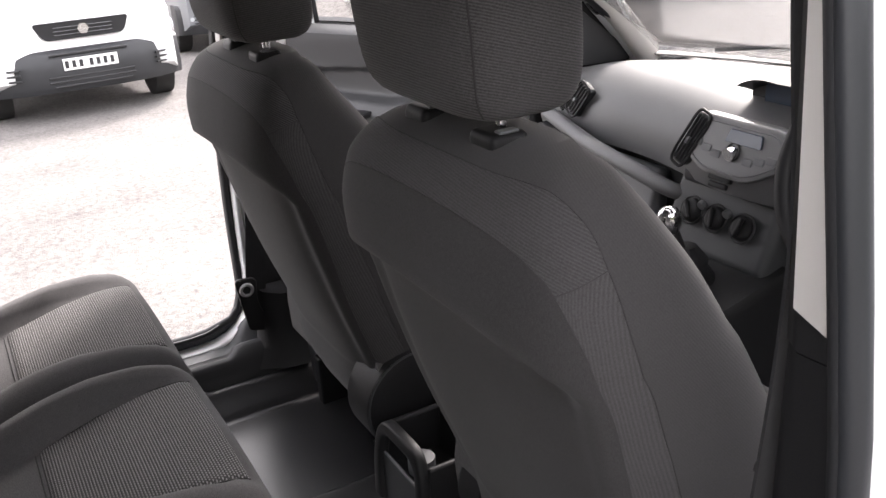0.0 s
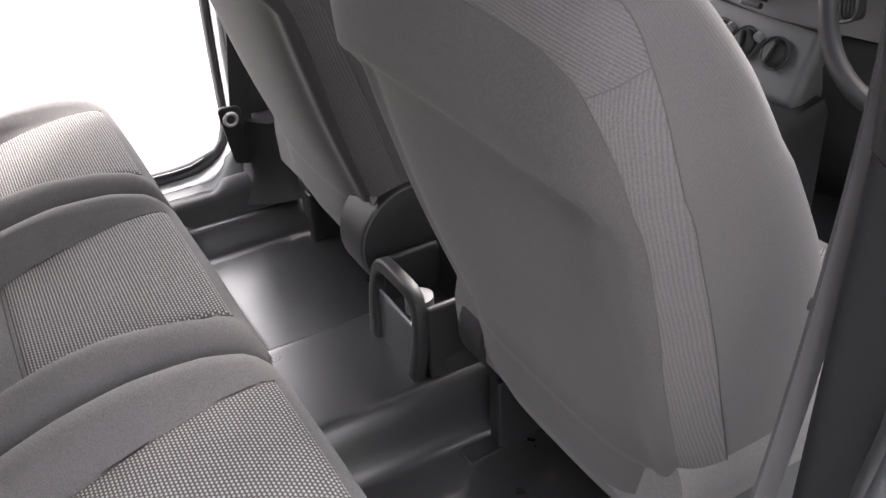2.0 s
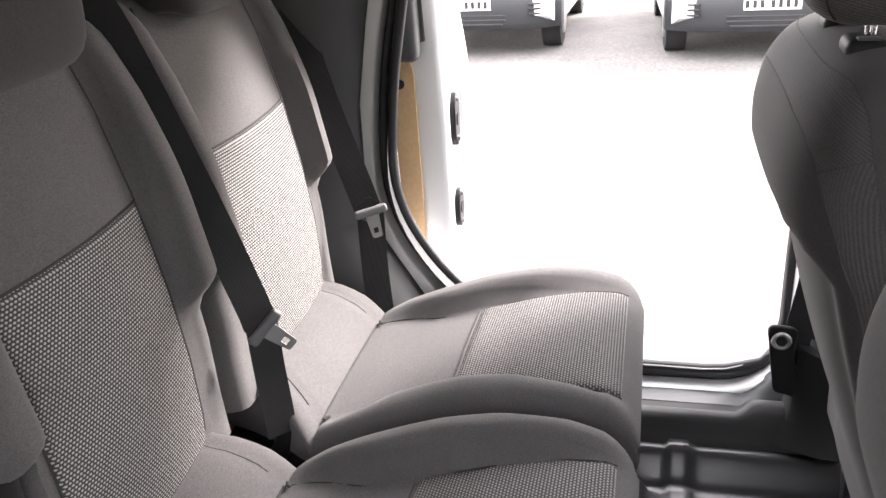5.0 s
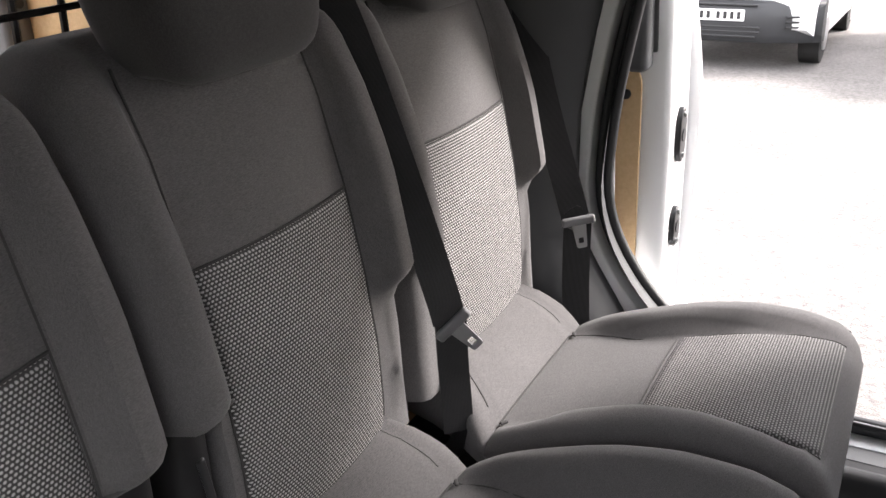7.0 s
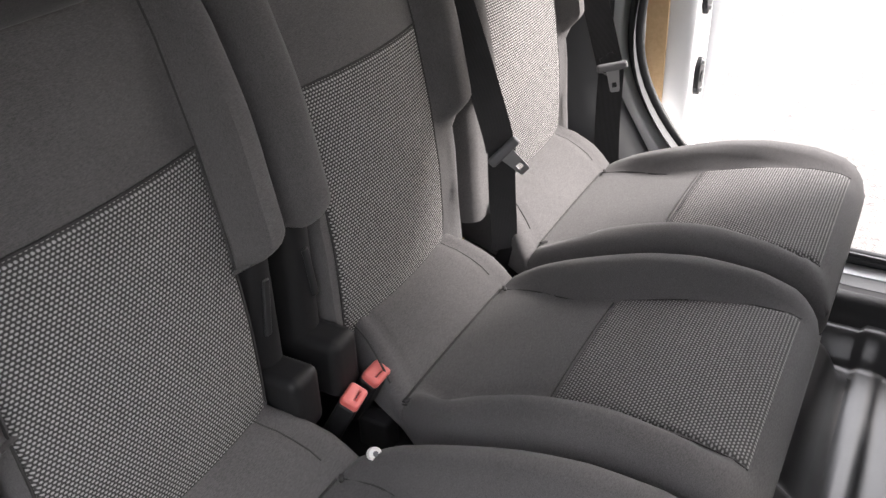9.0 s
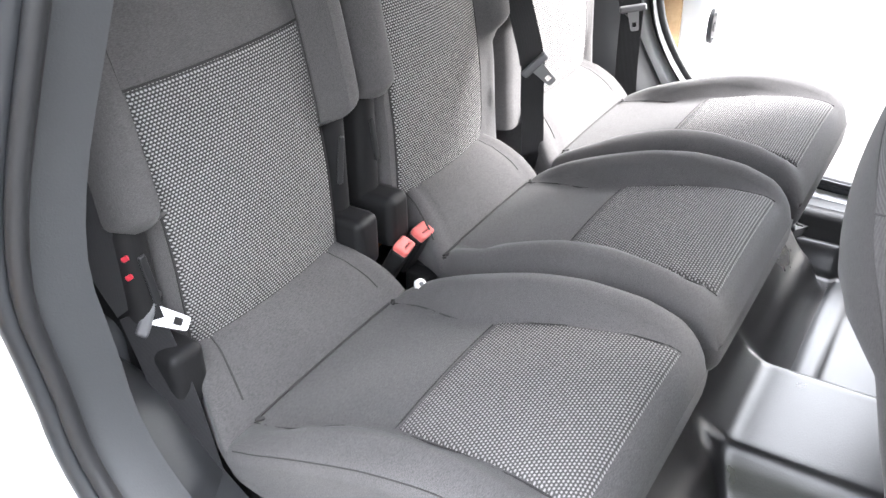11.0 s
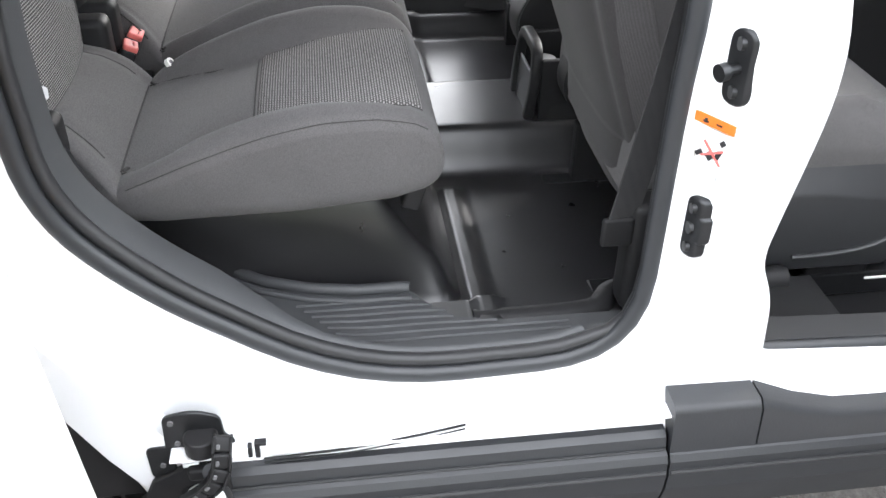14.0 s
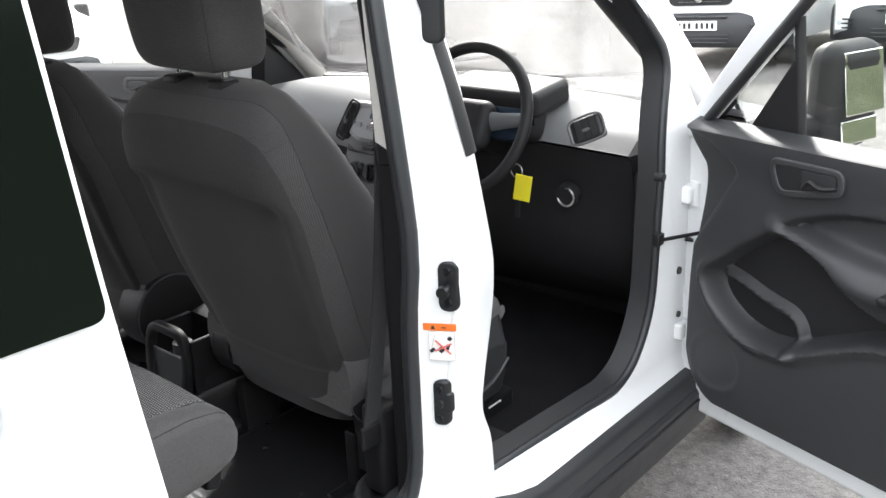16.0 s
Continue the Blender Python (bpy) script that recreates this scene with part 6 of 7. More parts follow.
def sliding_door(s, label):
    """Side door slid back along the outside of the body: outer skin, inner frame set back from its edge."""
    d = thing("sliding_door", label, "car door", "sliding doors")
    x0, y0, deep, back = (1.075, -0.706, 0.135, 0.060) if s > 0 else (0.958, -0.668, 0.168, 0.034)
    def pt(a, b, q):
        return (s * (x0 + q - 0.14 * max(0, b - 1.05) ** 1.1), y0 - a, b)
    cutsz = [((0, z), (0, 1)) for z in (1.05, 1.2, 1.35, 1.5)]
    skin = fillet([(0.0, 0.42, 0.04), (0.56, 0.42, 0.04), (0.78, 0.80, 0.2), (0.82, 1.70, 0.1), (0.035, 1.70, 0.06), (0.028, 1.36, 0.1), (0.002, 1.16, 0.1)])
    if s > 0:
        skin = fillet([(-0.03, 0.42, 0.04), (0.56, 0.42, 0.04), (0.78, 0.80, 0.2), (0.82, 1.70, 0.1), (0.035, 1.70, 0.06), (0.028, 1.36, 0.1), (0.010, 1.05, 0.1)])
    inner = fillet([(back, 0.44, 0.04), (0.54, 0.44, 0.04), (0.75, 0.80, 0.2), (0.79, 1.68, 0.1), (back, 1.68, 0.06)])
    hole = fillet([(back + 0.06, 1.24, 0.05), (0.71, 1.24, 0.05), (0.69, 1.60, 0.06), (back + 0.06, 1.60, 0.05)])
    part("door_skin", plate([skin, hole], 0.022, lambda a, b, q: pt(a, b, deep - 0.011 + q), 0.006, cutsz), WHITE, d, "white painted sliding door")
    part("door_frame", plate([inner, hole], deep - 0.022, lambda a, b, q: pt(a, b, (deep - 0.022) / 2 + q), 0.016, cutsz), WHITE, d, "white painted inner door frame")
    part("window_panel", plate([fillet([(0.030, 1.338, 0.015), (0.75, 1.345, 0.05), (0.73, 1.64, 0.06), (0.038, 1.64, 0.03)])], 0.005, lambda a, b, q: pt(a, b, deep + 0.003 + q), 0.0, cutsz), GLASS_DARK, d, "blank black window panel")
    part("inner_window", plate([fillet([(back + 0.05, 1.23, 0.05), (0.72, 1.23, 0.05), (0.70, 1.61, 0.06), (back + 0.05, 1.61, 0.05)])], 0.004, lambda a, b, q: pt(a, b, deep - 0.03 + q), 0.0, cutsz), GLASS_DARK, d)
    ply = part("inner_panel", plate([fillet([(back + 0.042, 0.72, 0.10), (0.60, 0.62, 0.1), (0.72, 0.95, 0.1), (0.70, 1.22, 0.05), (back + 0.042, 1.22, 0.05)])], 0.008, lambda a, b, q: pt(a, b, -0.006 + q), 0.002), PLY, d, "varnished plywood lining panel")
    for a, b in ((back + 0.07, 1.155), (back + 0.07, 0.815), (0.4, 1.15), (0.4, 0.66)):
        part("screw", cyl(bmesh.new(), pt(a, b, -0.009), pt(a, b, -0.015), 0.010, 14), DARK_STEEL, ply)
    xc, yf = x0 + 0.055 if s < 0 else x0 + 0.06, y0 - back + 0.016
    for z, h in ((1.063, 0.058), (0.868, 0.045)) if s < 0 else ((0.80, 0.03),):
        lk = part("latch", plate([fillet([(0.0, -h, 0.012), (0.020, -h * 0.6, 0.01), (0.020, h * 0.6, 0.01), (0.0, h, 0.012), (-0.020, h * 0.6, 0.01), (-0.020, -h * 0.6, 0.01)])], 0.014, lambda a, b, q, z=z: (s * (xc + a), yf + 0.004 + q, z + b), 0.003), DARK_STEEL, d, "black steel latch plate")
        part("latch_hole", cyl(bmesh.new(), (s * xc, yf + 0.008, z), (s * xc, yf + 0.013, z), 0.013, 16), SEAL, lk)
        for dz in (-h * 0.72, h * 0.72):
            part("bolt", cyl(bmesh.new(), (s * xc, yf + 0.008, z + dz), (s * xc, yf + 0.016, z + dz), 0.006, 10), STEEL, lk)
    part("inner_pull", box((s * (x0 - 0.045), y0 - 0.10, 1.325), (0.05, 0.095, 0.24), 0.016, 3), TRIM, d, "black inner pull handle")
    part("edge_seal", tube(bmesh.new(), [pt(back + 0.02, z, -0.004) for z in steps(1.24, 1.66, 8)], 0.008, 6, up=(0, 1, 0)), SEAL, d)
    return d


sliding_door(1, "white sliding side door slid fully back, blank black window")
sliding_door(-1, "white sliding side door slid fully back, plywood lined")

# ---- seat belts ----


def strap(pts, w=0.046, facing=(0, 1, 0), thick=0.0016):
    """A flat band along points, its flat side turned to facing."""
    pts = smooth_path(pts, 6)
    rings = []
    for i, p in enumerate(pts):
        d = (pts[min(i + 1, len(pts) - 1)] - pts[max(i - 1, 0)]).normalized()
        side = d.cross(Vector(facing)).normalized()
        nrm = side.cross(d)
        rings.append([p + side * (w / 2) + nrm * thick, p - side * (w / 2) + nrm * thick, p - side * (w / 2) - nrm * thick, p + side * (w / 2) - nrm * thick])
    return ring_loft(bmesh.new(), rings)


BELT_STEEL = grain(material("tongue_steel", (0.36, 0.36, 0.365), 0.35, 0.6), 200, 0.1)


def tongue(parent, c, across, down):
    """A belt tongue: plastic bar across the webbing, steel plate pointing down."""
    x, z = Vector(across).normalized(), -Vector(down).normalized()
    y = z.cross(x).normalized()
    x = y.cross(z)
    m = Matrix((x, y, z)).transposed()
    t = part("tongue", box(c, (0.060, 0.012, 0.016), 0.005, 3, m), BELT_GREY, parent, "pale grey plastic belt tongue")
    part("tongue_plate", plate([fillet([(-0.011, -0.055, 0.005), (0.011, -0.055, 0.005), (0.016, 0.0, 0.004), (-0.016, 0.0, 0.004)]), fillet([(-0.006, -0.046, 0.002), (0.006, -0.046, 0.002), (0.006, -0.034, 0.002), (-0.006, -0.034, 0.002)])], 0.004, lambda a, b, q: Vector(c) + m @ Vector((a * 0.8, q, b * 0.9))), BELT_STEEL, t)


belt = thing("seat_belt", "black middle seat belt hanging down the seat back", "seat belt", "rear seat belts")
part("webbing", strap([(-0.228, -0.97, 1.455), (-0.216, -0.925, 1.412), (-0.213, -0.85, 1.216), (-0.220, -0.80, 1.05), (-0.232, -0.795, 1.0)], 0.047, (0.7, 0.65, 0.25)), WEBBING, belt)
part("webbing", strap([(-0.233, -0.793, 0.998), (-0.25, -0.80, 0.915), (-0.257, -0.80, 0.85), (-0.26, -0.80, 0.80)], 0.045, (0.7, 0.65, 0.1)), WEBBING, belt)
tongue(belt, (-0.229, -0.787, 0.996), (-0.5, 0.82, 0.25), (-0.35, 0.6, -0.7))
part("belt_guide", box((-0.226, -0.965, 1.455), (0.07, 0.05, 0.012), 0.005), BELT_GREY, belt)
belt = thing("seat_belt", "black outer seat belt hanging from the rear pillar", "seat belt", "rear seat belts")
part("webbing", strap([(-0.69, -0.90, 1.62), (-0.693, -0.87, 1.30), (-0.69, -0.79, 1.02), (-0.69, -0.778, 0.985)], 0.05, (0.85, 0.5, 0.1)), WEBBING, belt)
part("webbing", strap([(-0.69, -0.776, 0.98), (-0.685, -0.775, 0.85), (-0.68, -0.765, 0.68)], 0.05, (0.85, 0.5, 0)), WEBBING, belt)
tongue(belt, (-0.683, -0.772, 0.985), (-0.5, 0.85, 0.12), (0.05, 0.2, -1))
belt = thing("seat_belt", "black seat belt along the rear pillar, tongue at cushion height", "seat belt", "rear seat belts")
part("webbing", strap([(0.72, -0.93, 1.62), (0.715, -0.91, 1.30), (0.69, -0.88, 1.08), (0.662, -0.872, 0.965)], 0.048, (0.3, 0.9, 0.2)), WEBBING, belt)
part("webbing", strap([(0.66, -0.868, 0.955), (0.67, -0.82, 0.85), (0.685, -0.77, 0.70)], 0.048, (0.6, 0.7, 0.4)), WEBBING, belt)
tongue(belt, (0.652, -0.862, 0.95), (0.674, 0.10, -0.74), (-0.5, 0.8, -0.35))
for dz in (0.0, 0.025):
    part("tag", box((0.672, -0.855, 1.015 + dz), (0.009, 0.004, 0.007), 0.002, 2, turn(0, 20, -30)), RED_TAG, belt, "small red tag")
# buckles
for c, yaw in (((0.203, -0.797, 0.828), 10), ((0.153, -0.794, 0.831), 0), ((-0.285, -0.785, 0.812), -15)):
    b = thing("belt_buckle", "seat belt buckle with red release, black stalk", "belt buckle", "rear belt buckles")
    m = turn(-28, 0, yaw)
    part("buckle_body", box(Vector(c) + m @ Vector((0, 0, -0.045)), (0.040, 0.028, 0.084), 0.006, 2, m), PLASTIC, b)
    part("release", plate([fillet([(-0.0155, -0.0105, 0.003), (0.0155, -0.0105, 0.003), (0.0155, 0.0105, 0.003), (-0.0155, 0.0105, 0.003)]), fillet([(-0.011, 0.0, 0.001), (0.011, 0.0, 0.001), (0.011, 0.007, 0.001), (-0.011, 0.007, 0.001)])], 0.012, lambda p, q, d: Vector(c) + m @ Vector((p, q, d)), 0.003), RED, b, "worn red release frame")
    part("slot", box(Vector(c) + m @ Vector((0, 0.0035, -0.003)), (0.022, 0.007, 0.010), 0.001, 1, m), SEAL, b)
bt = thing("anchor_button", "round pale child-seat anchor marker on the cushion seam", "button")
part("disc", cyl(bmesh.new(), (0.2725, -0.724, 0.8195), (0.2750, -0.718, 0.8243), 0.0085, 20), LABEL, bt)
part("disc_mark", cyl(bmesh.new(), (0.2748, -0.7185, 0.8239), (0.2753, -0.7172, 0.8249), 0.0035, 12), PLASTIC_GREY, bt)
# front belts on the door pillars
for s in (1, -1):
    belt = thing("seat_belt", "black front seat belt on the door pillar", "seat belt", "front seat belts")
    part("belt_loop", box((s * 0.70, 0.045, 1.64), (0.012, 0.06, 0.03), 0.006, 3), PLASTIC, belt, "black plastic belt loop")
    part("lower_anchor", box((s * 0.722, -0.03, 0.71), (0.012, 0.05, 0.05), 0.006, 3), PLASTIC, belt)
    part("stop_button", cyl(bmesh.new(), (s * 0.728, 0.024, 1.10), (s * 0.718, 0.020, 1.10), 0.006, 12), PLASTIC, belt)
    part("webbing", strap([(s * 0.698, 0.04, 1.63), (s * 0.705, 0.05, 1.50), (s * 0.722, 0.05, 1.30), (s * 0.728, 0.015, 1.0), (s * 0.72, -0.025, 0.72)], 0.046, (-s, -0.15, 0)), WEBBING, belt)

# ---- load space ----
for s in (1, -1):
    lin = thing("side_lining", "varnished plywood load-space side lining", "panel", "plywood linings")
    part("board", box((s * 0.765, -1.65, 1.02), (0.01, 1.15, 0.62), 0.003), PLY, lin)
    for y in (-1.15, -1.65, -2.15):
        for z in (0.76, 1.28):
            part("screw", cyl(bmesh.new(), (s * 0.758, y, z), (s * 0.752, y, z), 0.010, 12), DARK_STEEL, lin)


def rear_door(s, angle):
    """Rear load door, hinged at the body corner and swung outwards."""
    d = thing("rear_door", "white rear load door swung open, plywood lined", "car door", "rear doors")
    m = Matrix.Translation((s * 0.80, -2.29, 0)) @ Matrix.Rotation(radians(s * angle), 4, "Z")
    def pt(a, b, q):
        return m @ Vector((-s * a, q, b))
    skin = fillet([(0.0, 0.50, 0.03), (0.77, 0.50, 0.03), (0.77, 1.74, 0.06), (0.03, 1.74, 0.08)])
    hole = fillet([(0.12, 1.30, 0.05), (0.66, 1.30, 0.05), (0.66, 1.64, 0.05), (0.13, 1.64, 0.05)])
    part("door_skin", plate([skin, hole], 0.05, pt, 0.012), WHITE, d, "white painted rear door")
    part("window_panel", plate([hole], 0.006, pt), GLASS_DARK, d, "dark rear door window")
    lining = part("lining", plate([fillet([(0.06, 0.62, 0.04), (0.71, 0.62, 0.04), (0.71, 1.24, 0.04), (0.06, 1.24, 0.04)])], 0.010, lambda a, b, q: pt(a, b, 0.031 + q), 0.002), PLY, d, "varnished plywood lining panel")
    for a in (0.12, 0.64):
        for b in (0.70, 1.17):
            part("screw", cyl(bmesh.new(), pt(a, b, 0.035), pt(a, b, 0.041), 0.010, 12), DARK_STEEL, lining)
    for b in (0.72, 1.46):
        part("hinge", cyl(bmesh.new(), pt(-0.01, b - 0.05, 0), pt(-0.01, b + 0.05, 0), 0.018, 14), WHITE, d)


rear_door(1, 150)
rear_door(-1, 98)
gr = thing("mesh_partition", "black wire mesh partition behind the rear seats", "partition")
for i in range(24):
    part("wire", cyl(bmesh.new(), (-0.66 + 0.0574 * i, -1.06, 1.38), (-0.66 + 0.0574 * i, -1.04, 1.72), 0.004, 6), DARK_STEEL, gr)
for z in (1.40, 1.455, 1.51, 1.565, 1.62, 1.675, 1.72):
    part("wire", cyl(bmesh.new(), (-0.68, -1.05, z), (0.68, -1.05, z), 0.004, 6), DARK_STEEL, gr)

# ---- slide-rail gear at the foot of the right-hand door ----
arm = thing("slide_arm", "black slide-door roller arm with cable chain", "door hardware")


def flat_at(x):
    return lambda a, b, d: (x + d, a, b)


part("bracket", plate([fillet([(-0.694, 0.541, 0.004), (-0.691, 0.600, 0.010), (-0.652, 0.607, 0.02), (-0.619, 0.594, 0.010), (-0.617, 0.561, 0.008), (-0.605, 0.549, 0.006), (-0.605, 0.535, 0.004)])], 0.006, flat_at(0.922), 0.002), DARK_STEEL, arm, "black steel roller bracket")
part("bracket", plate([fillet([(-0.721, 0.545, 0.010), (-0.692, 0.546, 0.004), (-0.687, 0.490, 0.004), (-0.719, 0.491, 0.008)])], 0.006, flat_at(0.922), 0.002), DARK_STEEL, arm, "black steel bracket foot")
for y, z in ((-0.682, 0.592), (-0.678, 0.554), (-0.703, 0.515)):
    part("rivet", cyl(bmesh.new(), (0.922, y, z), (0.928, y, z), 0.004, 12), PLASTIC_GREY, arm)
part("guide_plate", box((0.936, -0.637, 0.5435), (0.030, 0.102, 0.004), 0.0015), WHITE, arm, "white painted guide plate")
part("guide_tab", box((0.932, -0.664, 0.524), (0.016, 0.022, 0.008), 0.002), WHITE, arm)
part("guide_bolt", cyl(bmesh.new(), (0.938, -0.658, 0.545), (0.938, -0.658, 0.556), 0.007, 6), DARK_STEEL, arm)
part("washer", cyl(bmesh.new(), (0.950, -0.636, 0.522), (0.956, -0.636, 0.526), 0.011, 18), DARK_STEEL, arm)
part("roller", tube(bmesh.new(), [(0.934, -0.645, 0.547), (0.934, -0.645, 0.550), (0.934, -0.645, 0.572), (0.934, -0.645, 0.576)], [0.019, 0.023, 0.023, 0.019], 24, up=(1, 0, 0)), PLASTIC, arm, "black guide roller")
part("hook", rounded(rounded(box((0.932, -0.584, 0.536), (0.010, 0.006, 0.020), 0.001), (0.932, -0.574, 0.537), (0.010, 0.007, 0.026), 0.001), (0.932, -0.569, 0.549), (0.010, 0.016, 0.006), 0.001), DARK_STEEL, arm, "black steel hook")
part("arm_block", box((0.938, -0.640, 0.515), (0.028, 0.055, 0.020), 0.004, 2), PLASTIC, arm)
line = smooth_path([(0.952, -0.612, 0.590), (0.963, -0.615, 0.572), (0.967, -0.618, 0.547), (0.968, -0.624, 0.527), (0.969, -0.640, 0.508), (0.969, -0.660, 0.493), (0.970, -0.680, 0.480), (0.972, -0.705, 0.468), (0.976, -0.735, 0.456), (0.982, -0.775, 0.440), (0.990, -0.83, 0.425)], 10)
ends, gone = [line[0]], 0.0
for a, b in zip(line, line[1:]):
    gone += (b - a).length
    if gone > 0.0235:
        ends.append(b)
        gone = 0.0
for a, b in zip(ends, ends[1:]):
    d = (b - a).normalized()
    wide = Vector((1, 0, 0)).cross(d).normalized()
    m = Matrix((wide.cross(d).normalized() * -1, d, wide)).transposed()
    if m.determinant() < 0:
        m = Matrix((wide.cross(d).normalized(), d, wide)).transposed()
    mid, long = (a + b) / 2, (b - a).length
    lk = part("chain_link", rounded(rounded(box(mid, (0.012, long * 0.90, 0.026), 0.003, 1, m), mid + m @ Vector((0.002, 0, 0.011)), (0.014, long * 1.02, 0.004), 0.001, 1, m), mid + m @ Vector((0.002, 0, -0.011)), (0.014, long * 1.02, 0.004), 0.001, 1, m), PLASTIC, arm, "black plastic chain link")
    part("link_pin", box(mid + Vector((0.0065, 0, 0)) + m @ Vector((0, 0, -0.005)), (0.004, long * 0.30, 0.005), 0.001, 1, m), PLASTIC_GREY, lk, "pale link opening")
part("end_cap", tube(bmesh.new(), [Vector((0.940, -0.652, 0.449)) + Vector((0.86, 0, 0.51)) * k for k in (0, 0.006, 0.007)], [0.037, 0.037, 0.034], 28), PLASTIC, arm, "black disc housing")
part("end_disc", tube(bmesh.new(), [Vector((0.946, -0.654, 0.453)) + Vector((0.86, 0, 0.51)) * k for k in (0, 0.004, 0.005)], [0.030, 0.030, 0.028], 28), WHITE, arm, "white plastic disc")
part("arm_panel", plate([fillet([(-0.731, 0.459, 0.004), (-0.719, 0.486, 0.006), (-0.706, 0.492, 0.006), (-0.675, 0.508, 0.006), (-0.622, 0.500, 0.004), (-0.615, 0.40, 0.004), (-0.64, 0.33, 0.01), (-0.78, 0.34, 0.01), (-0.765, 0.43, 0.01)])], 0.012, flat_at(0.926), 0.003), PLASTIC, arm, "black plastic panel behind the chain")
for dz, r in ((0.0, 0.0020), (-0.008, 0.0011)):
    part("cable", tube(bmesh.new(), smooth_path([(0.916, -0.57, 0.499 + dz), (0.916, -0.459, 0.504 + dz), (0.916, -0.356, 0.518 + dz), (0.912, -0.285, 0.527 + dz)]), r, 6), DARK_STEEL, arm, "thin dark cable")

# ---- other vehicles in the yard ----


def parked_van(x, y, yaw, label, tall=1.0, paint=None, grille="wide"):
    """A parked van seen nose-on; local +y is its nose."""
    paint = paint or WHITE
    v = thing("parked_van", label, "van", "parked vans")
    W = 0.95
    def sec(yy, pts):
        return [(px, yy, pz) for px, pz in pts]
    def hoop(w, z0, z1, r):
        return [(-w, z0), (w, z0), (w, z1 - r), (w - r * 0.3, z1 - r * 0.3), (w - r, z1), (-w + r, z1), (-w + r * 0.3, z1 - r * 0.3), (-w, z1 - r)]
    rings = [sec(a, hoop(w, z0, z1 * tall, r)) for a, w, z0, z1, r in ((-4.4, 0.9, 0.4, 1.85, 0.2), (-4.2, W, 0.3, 1.93, 0.2), (-1.9, W, 0.3, 1.95, 0.2), (-1.35, W, 0.3, 1.86, 0.2), (-1.05, W, 0.3, 1.48, 0.15), (-0.80, W, 0.3, 1.27, 0.14), (-0.36, 0.93, 0.32, 1.17, 0.13), (-0.12, 0.90, 0.35, 1.08, 0.13), (0.0, 0.84, 0.42, 0.99, 0.12))]
    part("body", ring_loft(bmesh.new(), rings), paint, v)
    ws = part("windscreen", sheet(bmesh.new(), lambda u, t: (u * (0.82 - 0.1 * t), -0.84 - 0.56 * t - 0.06 * u * u, (1.29 + 0.55 * t) * tall), steps(-1, 1, 8), steps(0, 1, 4)), GLASS_DARK, v, "dark windscreen")
    # bumper
    rings = []
    for u in steps(-1, 1, 20):
        cv = 0.30 * abs(u) ** 3.5
        rings.append([(u * 0.965, yy - cv, z) for yy, z in ((-0.2, 0.70), (0.03, 0.69), (0.08, 0.64), (0.10, 0.52), (0.10, 0.36), (0.06, 0.28), (-0.2, 0.26))])
    bp = part("bumper", ring_loft(bmesh.new(), rings), ROCKER, v, "dark grey plastic bumper")
    for z, w in ((0.645, 0.50), (0.43, 0.55), (0.385, 0.55), (0.34, 0.5)):
        part("intake", box((0, 0.088, z), (w * 1.5, 0.03, 0.02), 0.006), SEAL, bp)
    for s in (-1, 1):
        for k in range(3):
            part("intake", box((s * 0.74, 0.0, 0.44 + 0.05 * k), (0.20, 0.03, 0.018), 0.004, 1, turn(0, 0, -s * 28)), SEAL, bp)
        part("fog_lamp", cyl(bmesh.new(), (s * 0.80, -0.04, 0.50), (s * 0.80, 0.01, 0.50), 0.03, 14), LAMP, bp)
        hl = part("headlamp", ring_loft(bmesh.new(), [[(s * (0.84 - 0.26 * t), -0.10 + 0.10 * t - 0.012, 0.90 - 0.02 * t - h * (1 - 0.75 * t)), (s * (0.84 - 0.26 * t), -0.06 + 0.07 * t, 0.90 - 0.02 * t - h * 0.3), (s * (0.84 - 0.26 * t), -0.14 + 0.10 * t, 0.90 - 0.02 * t + h * (1 - 0.75 * t))] for t, h in ((0, 0.11), (0.4, 0.1), (0.8, 0.08), (1, 0.05))]), LAMP, v, "clear headlamp")
        for yy in (-0.75, -3.7):
            w = part("wheel", tube(bmesh.new(), [(s * 0.72, yy, 0.33), (s * 0.73, yy, 0.33), (s * 0.93, yy, 0.33), (s * 0.94, yy, 0.33)], [0.30, 0.33, 0.33, 0.30], 32), TYRE, v, "black tyre")
            part("rim", tube(bmesh.new(), [(s * 0.93, yy, 0.33), (s * 0.955, yy, 0.33)], [0.2, 0.19], 24), STEEL, w)
        part("door_mirror", box((s * 1.08, -1.0, 1.20), (0.20, 0.10, 0.26), 0.05, 3), PLASTIC, v)
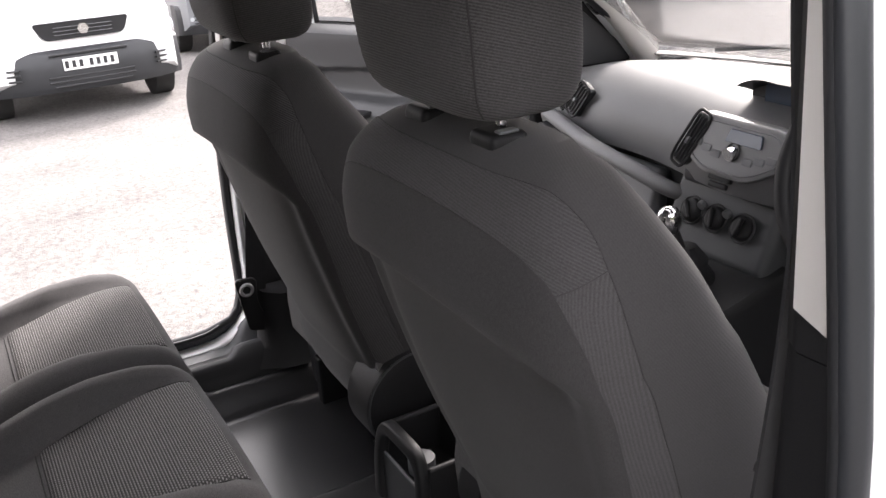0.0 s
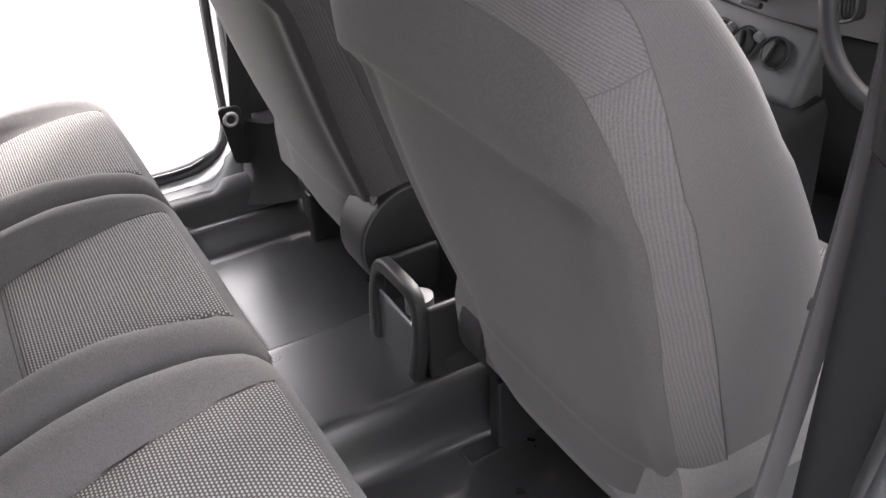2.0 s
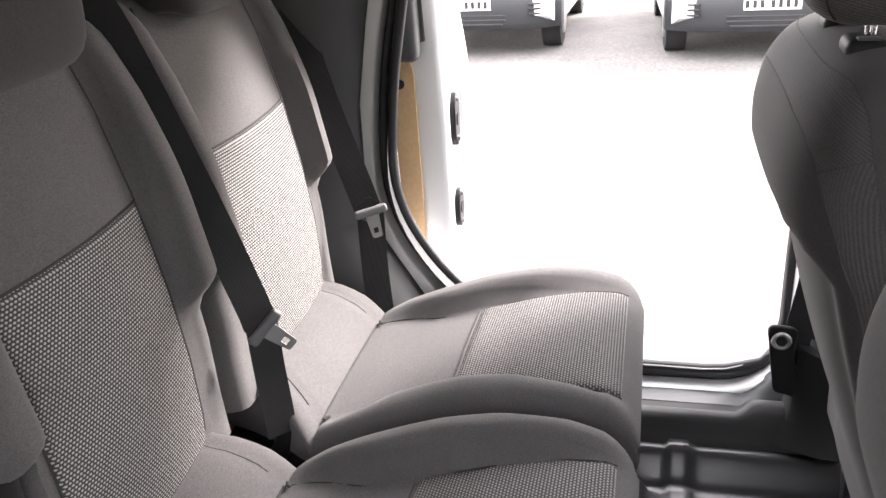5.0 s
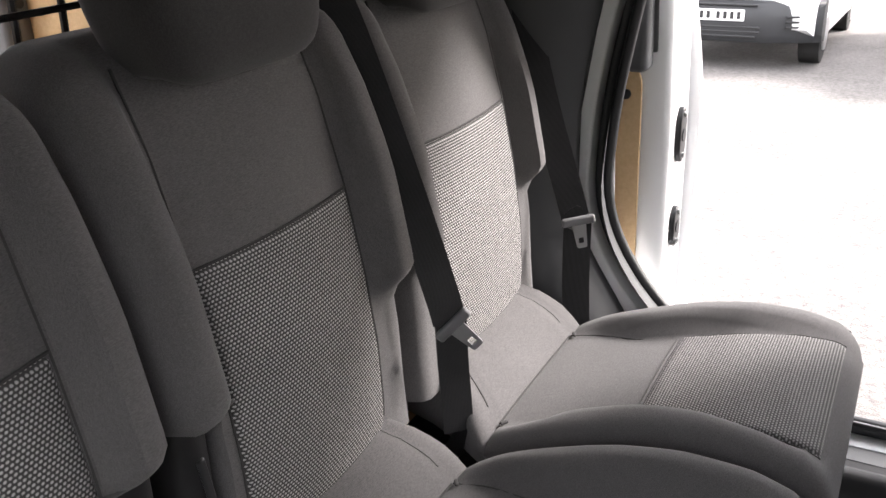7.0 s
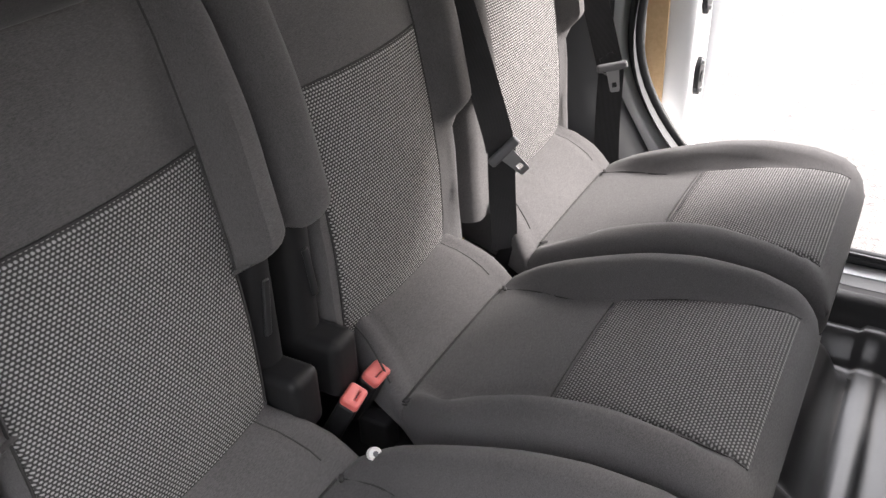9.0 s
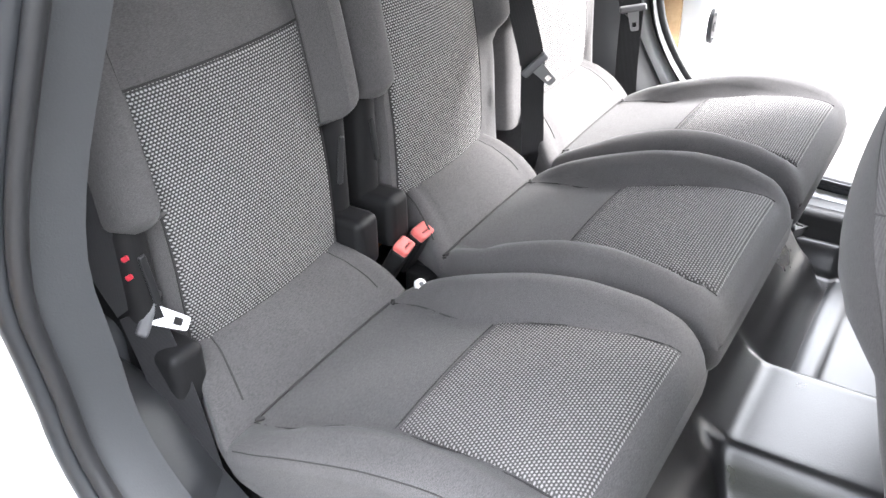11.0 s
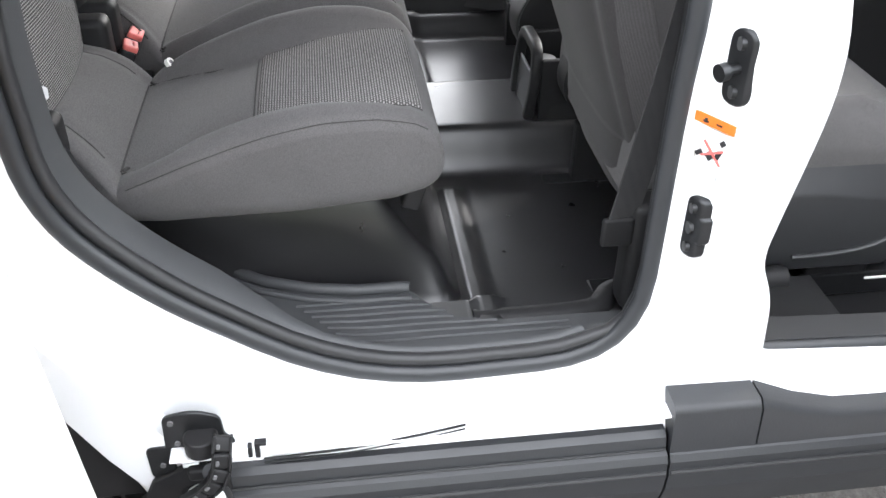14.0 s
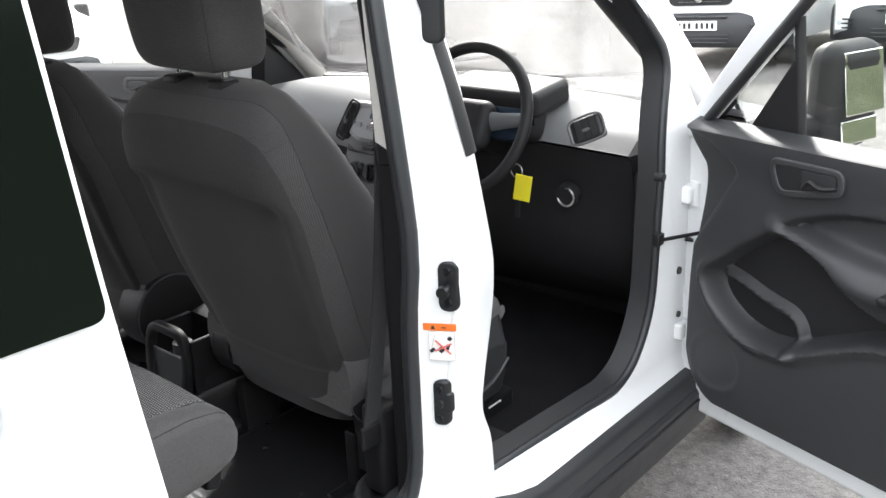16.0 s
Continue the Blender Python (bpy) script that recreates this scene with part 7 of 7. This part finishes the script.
    gl = part("grille", plate([fillet([(-0.45, 0.075, 0.03), (0.45, 0.075, 0.03), (0.38, -0.08, 0.06), (-0.38, -0.08, 0.06)])], 0.03, lambda a, b, d: (a, 0.0 - d + 0.035 - 0.10 * a * a, 0.865 + b), 0.006), PLASTIC, v, "dark slatted grille")
    for k in range(3):
        part("slat", box((0, 0.052, 0.825 + 0.035 * k), (0.55, 0.008, 0.006), 0.002), PLASTIC_GREY, gl)
    part("badge", tube(bmesh.new(), [(0, 0.045, 0.865), (0, 0.066, 0.865)], [0.06, 0.055], 6), CHROME, gl, "plain bright badge shape")
    np_ = part("number_plate", box((0, 0.105, 0.545), (0.52, 0.012, 0.112), 0.004), LABEL, v, "white number plate with plain bars")
    for k in range(7):
        part("plate_bar", box((-0.205 + 0.067 * k + (0.03 if k > 3 else 0), 0.112, 0.545), (0.035, 0.004, 0.07), 0.0), SEAL, np_)
    v.matrix_world = Matrix.Translation((x, y, ground_z(max(x, -30), y))) @ Euler((0, -math.atan(SLOPE), 0)).to_matrix().to_4x4() @ Euler((0, 0, radians(yaw))).to_matrix().to_4x4()
    return v


GREY_PAINT = grain(material("grey_paint", (0.16, 0.17, 0.18), 0.35, coat=0.6), 60, 0.02)
parked_van(-8.4, 0.80, -88, "white van with dark bumper parked facing the open door")
parked_van(-8.8, -2.2, -90, "white van parked facing the yard")
parked_van(-12.0, 3.6, -90, "grey van parked behind the white ones", 0.95, GREY_PAINT)
parked_van(-9.5, 4.4, -90, "white van parked beside the passenger door")
parked_van(-3.2, 9.6, 180, "white van parked across the yard")
parked_van(-0.95, 10.2, 180, "white van with dark grille parked ahead in the yard")
parked_van(-9.6, 10.4, -135, "grey van parked at the far corner of the yard", 0.9, GREY_PAINT)

# green bank along the yard's edge, seen in the driver's door mirror
bank = bmesh.new()
sheet(bank, lambda x, y: (x, y, ground_z(6, y) - 0.1 + 4.2 * ease((x - 6.3) / 6) + 0.5 * noise.noise(Vector((x * 0.6, y * 0.6, 0))) + 0.2 * noise.noise(Vector((x * 2.1, y * 2.1, 0)))), steps(6.0, 17, 50), steps(-24, 20, 150))
tagged(emit("grass_bank", bank, GRASS), "rough green overgrown bank beside the yard", "bank", kind="structure")
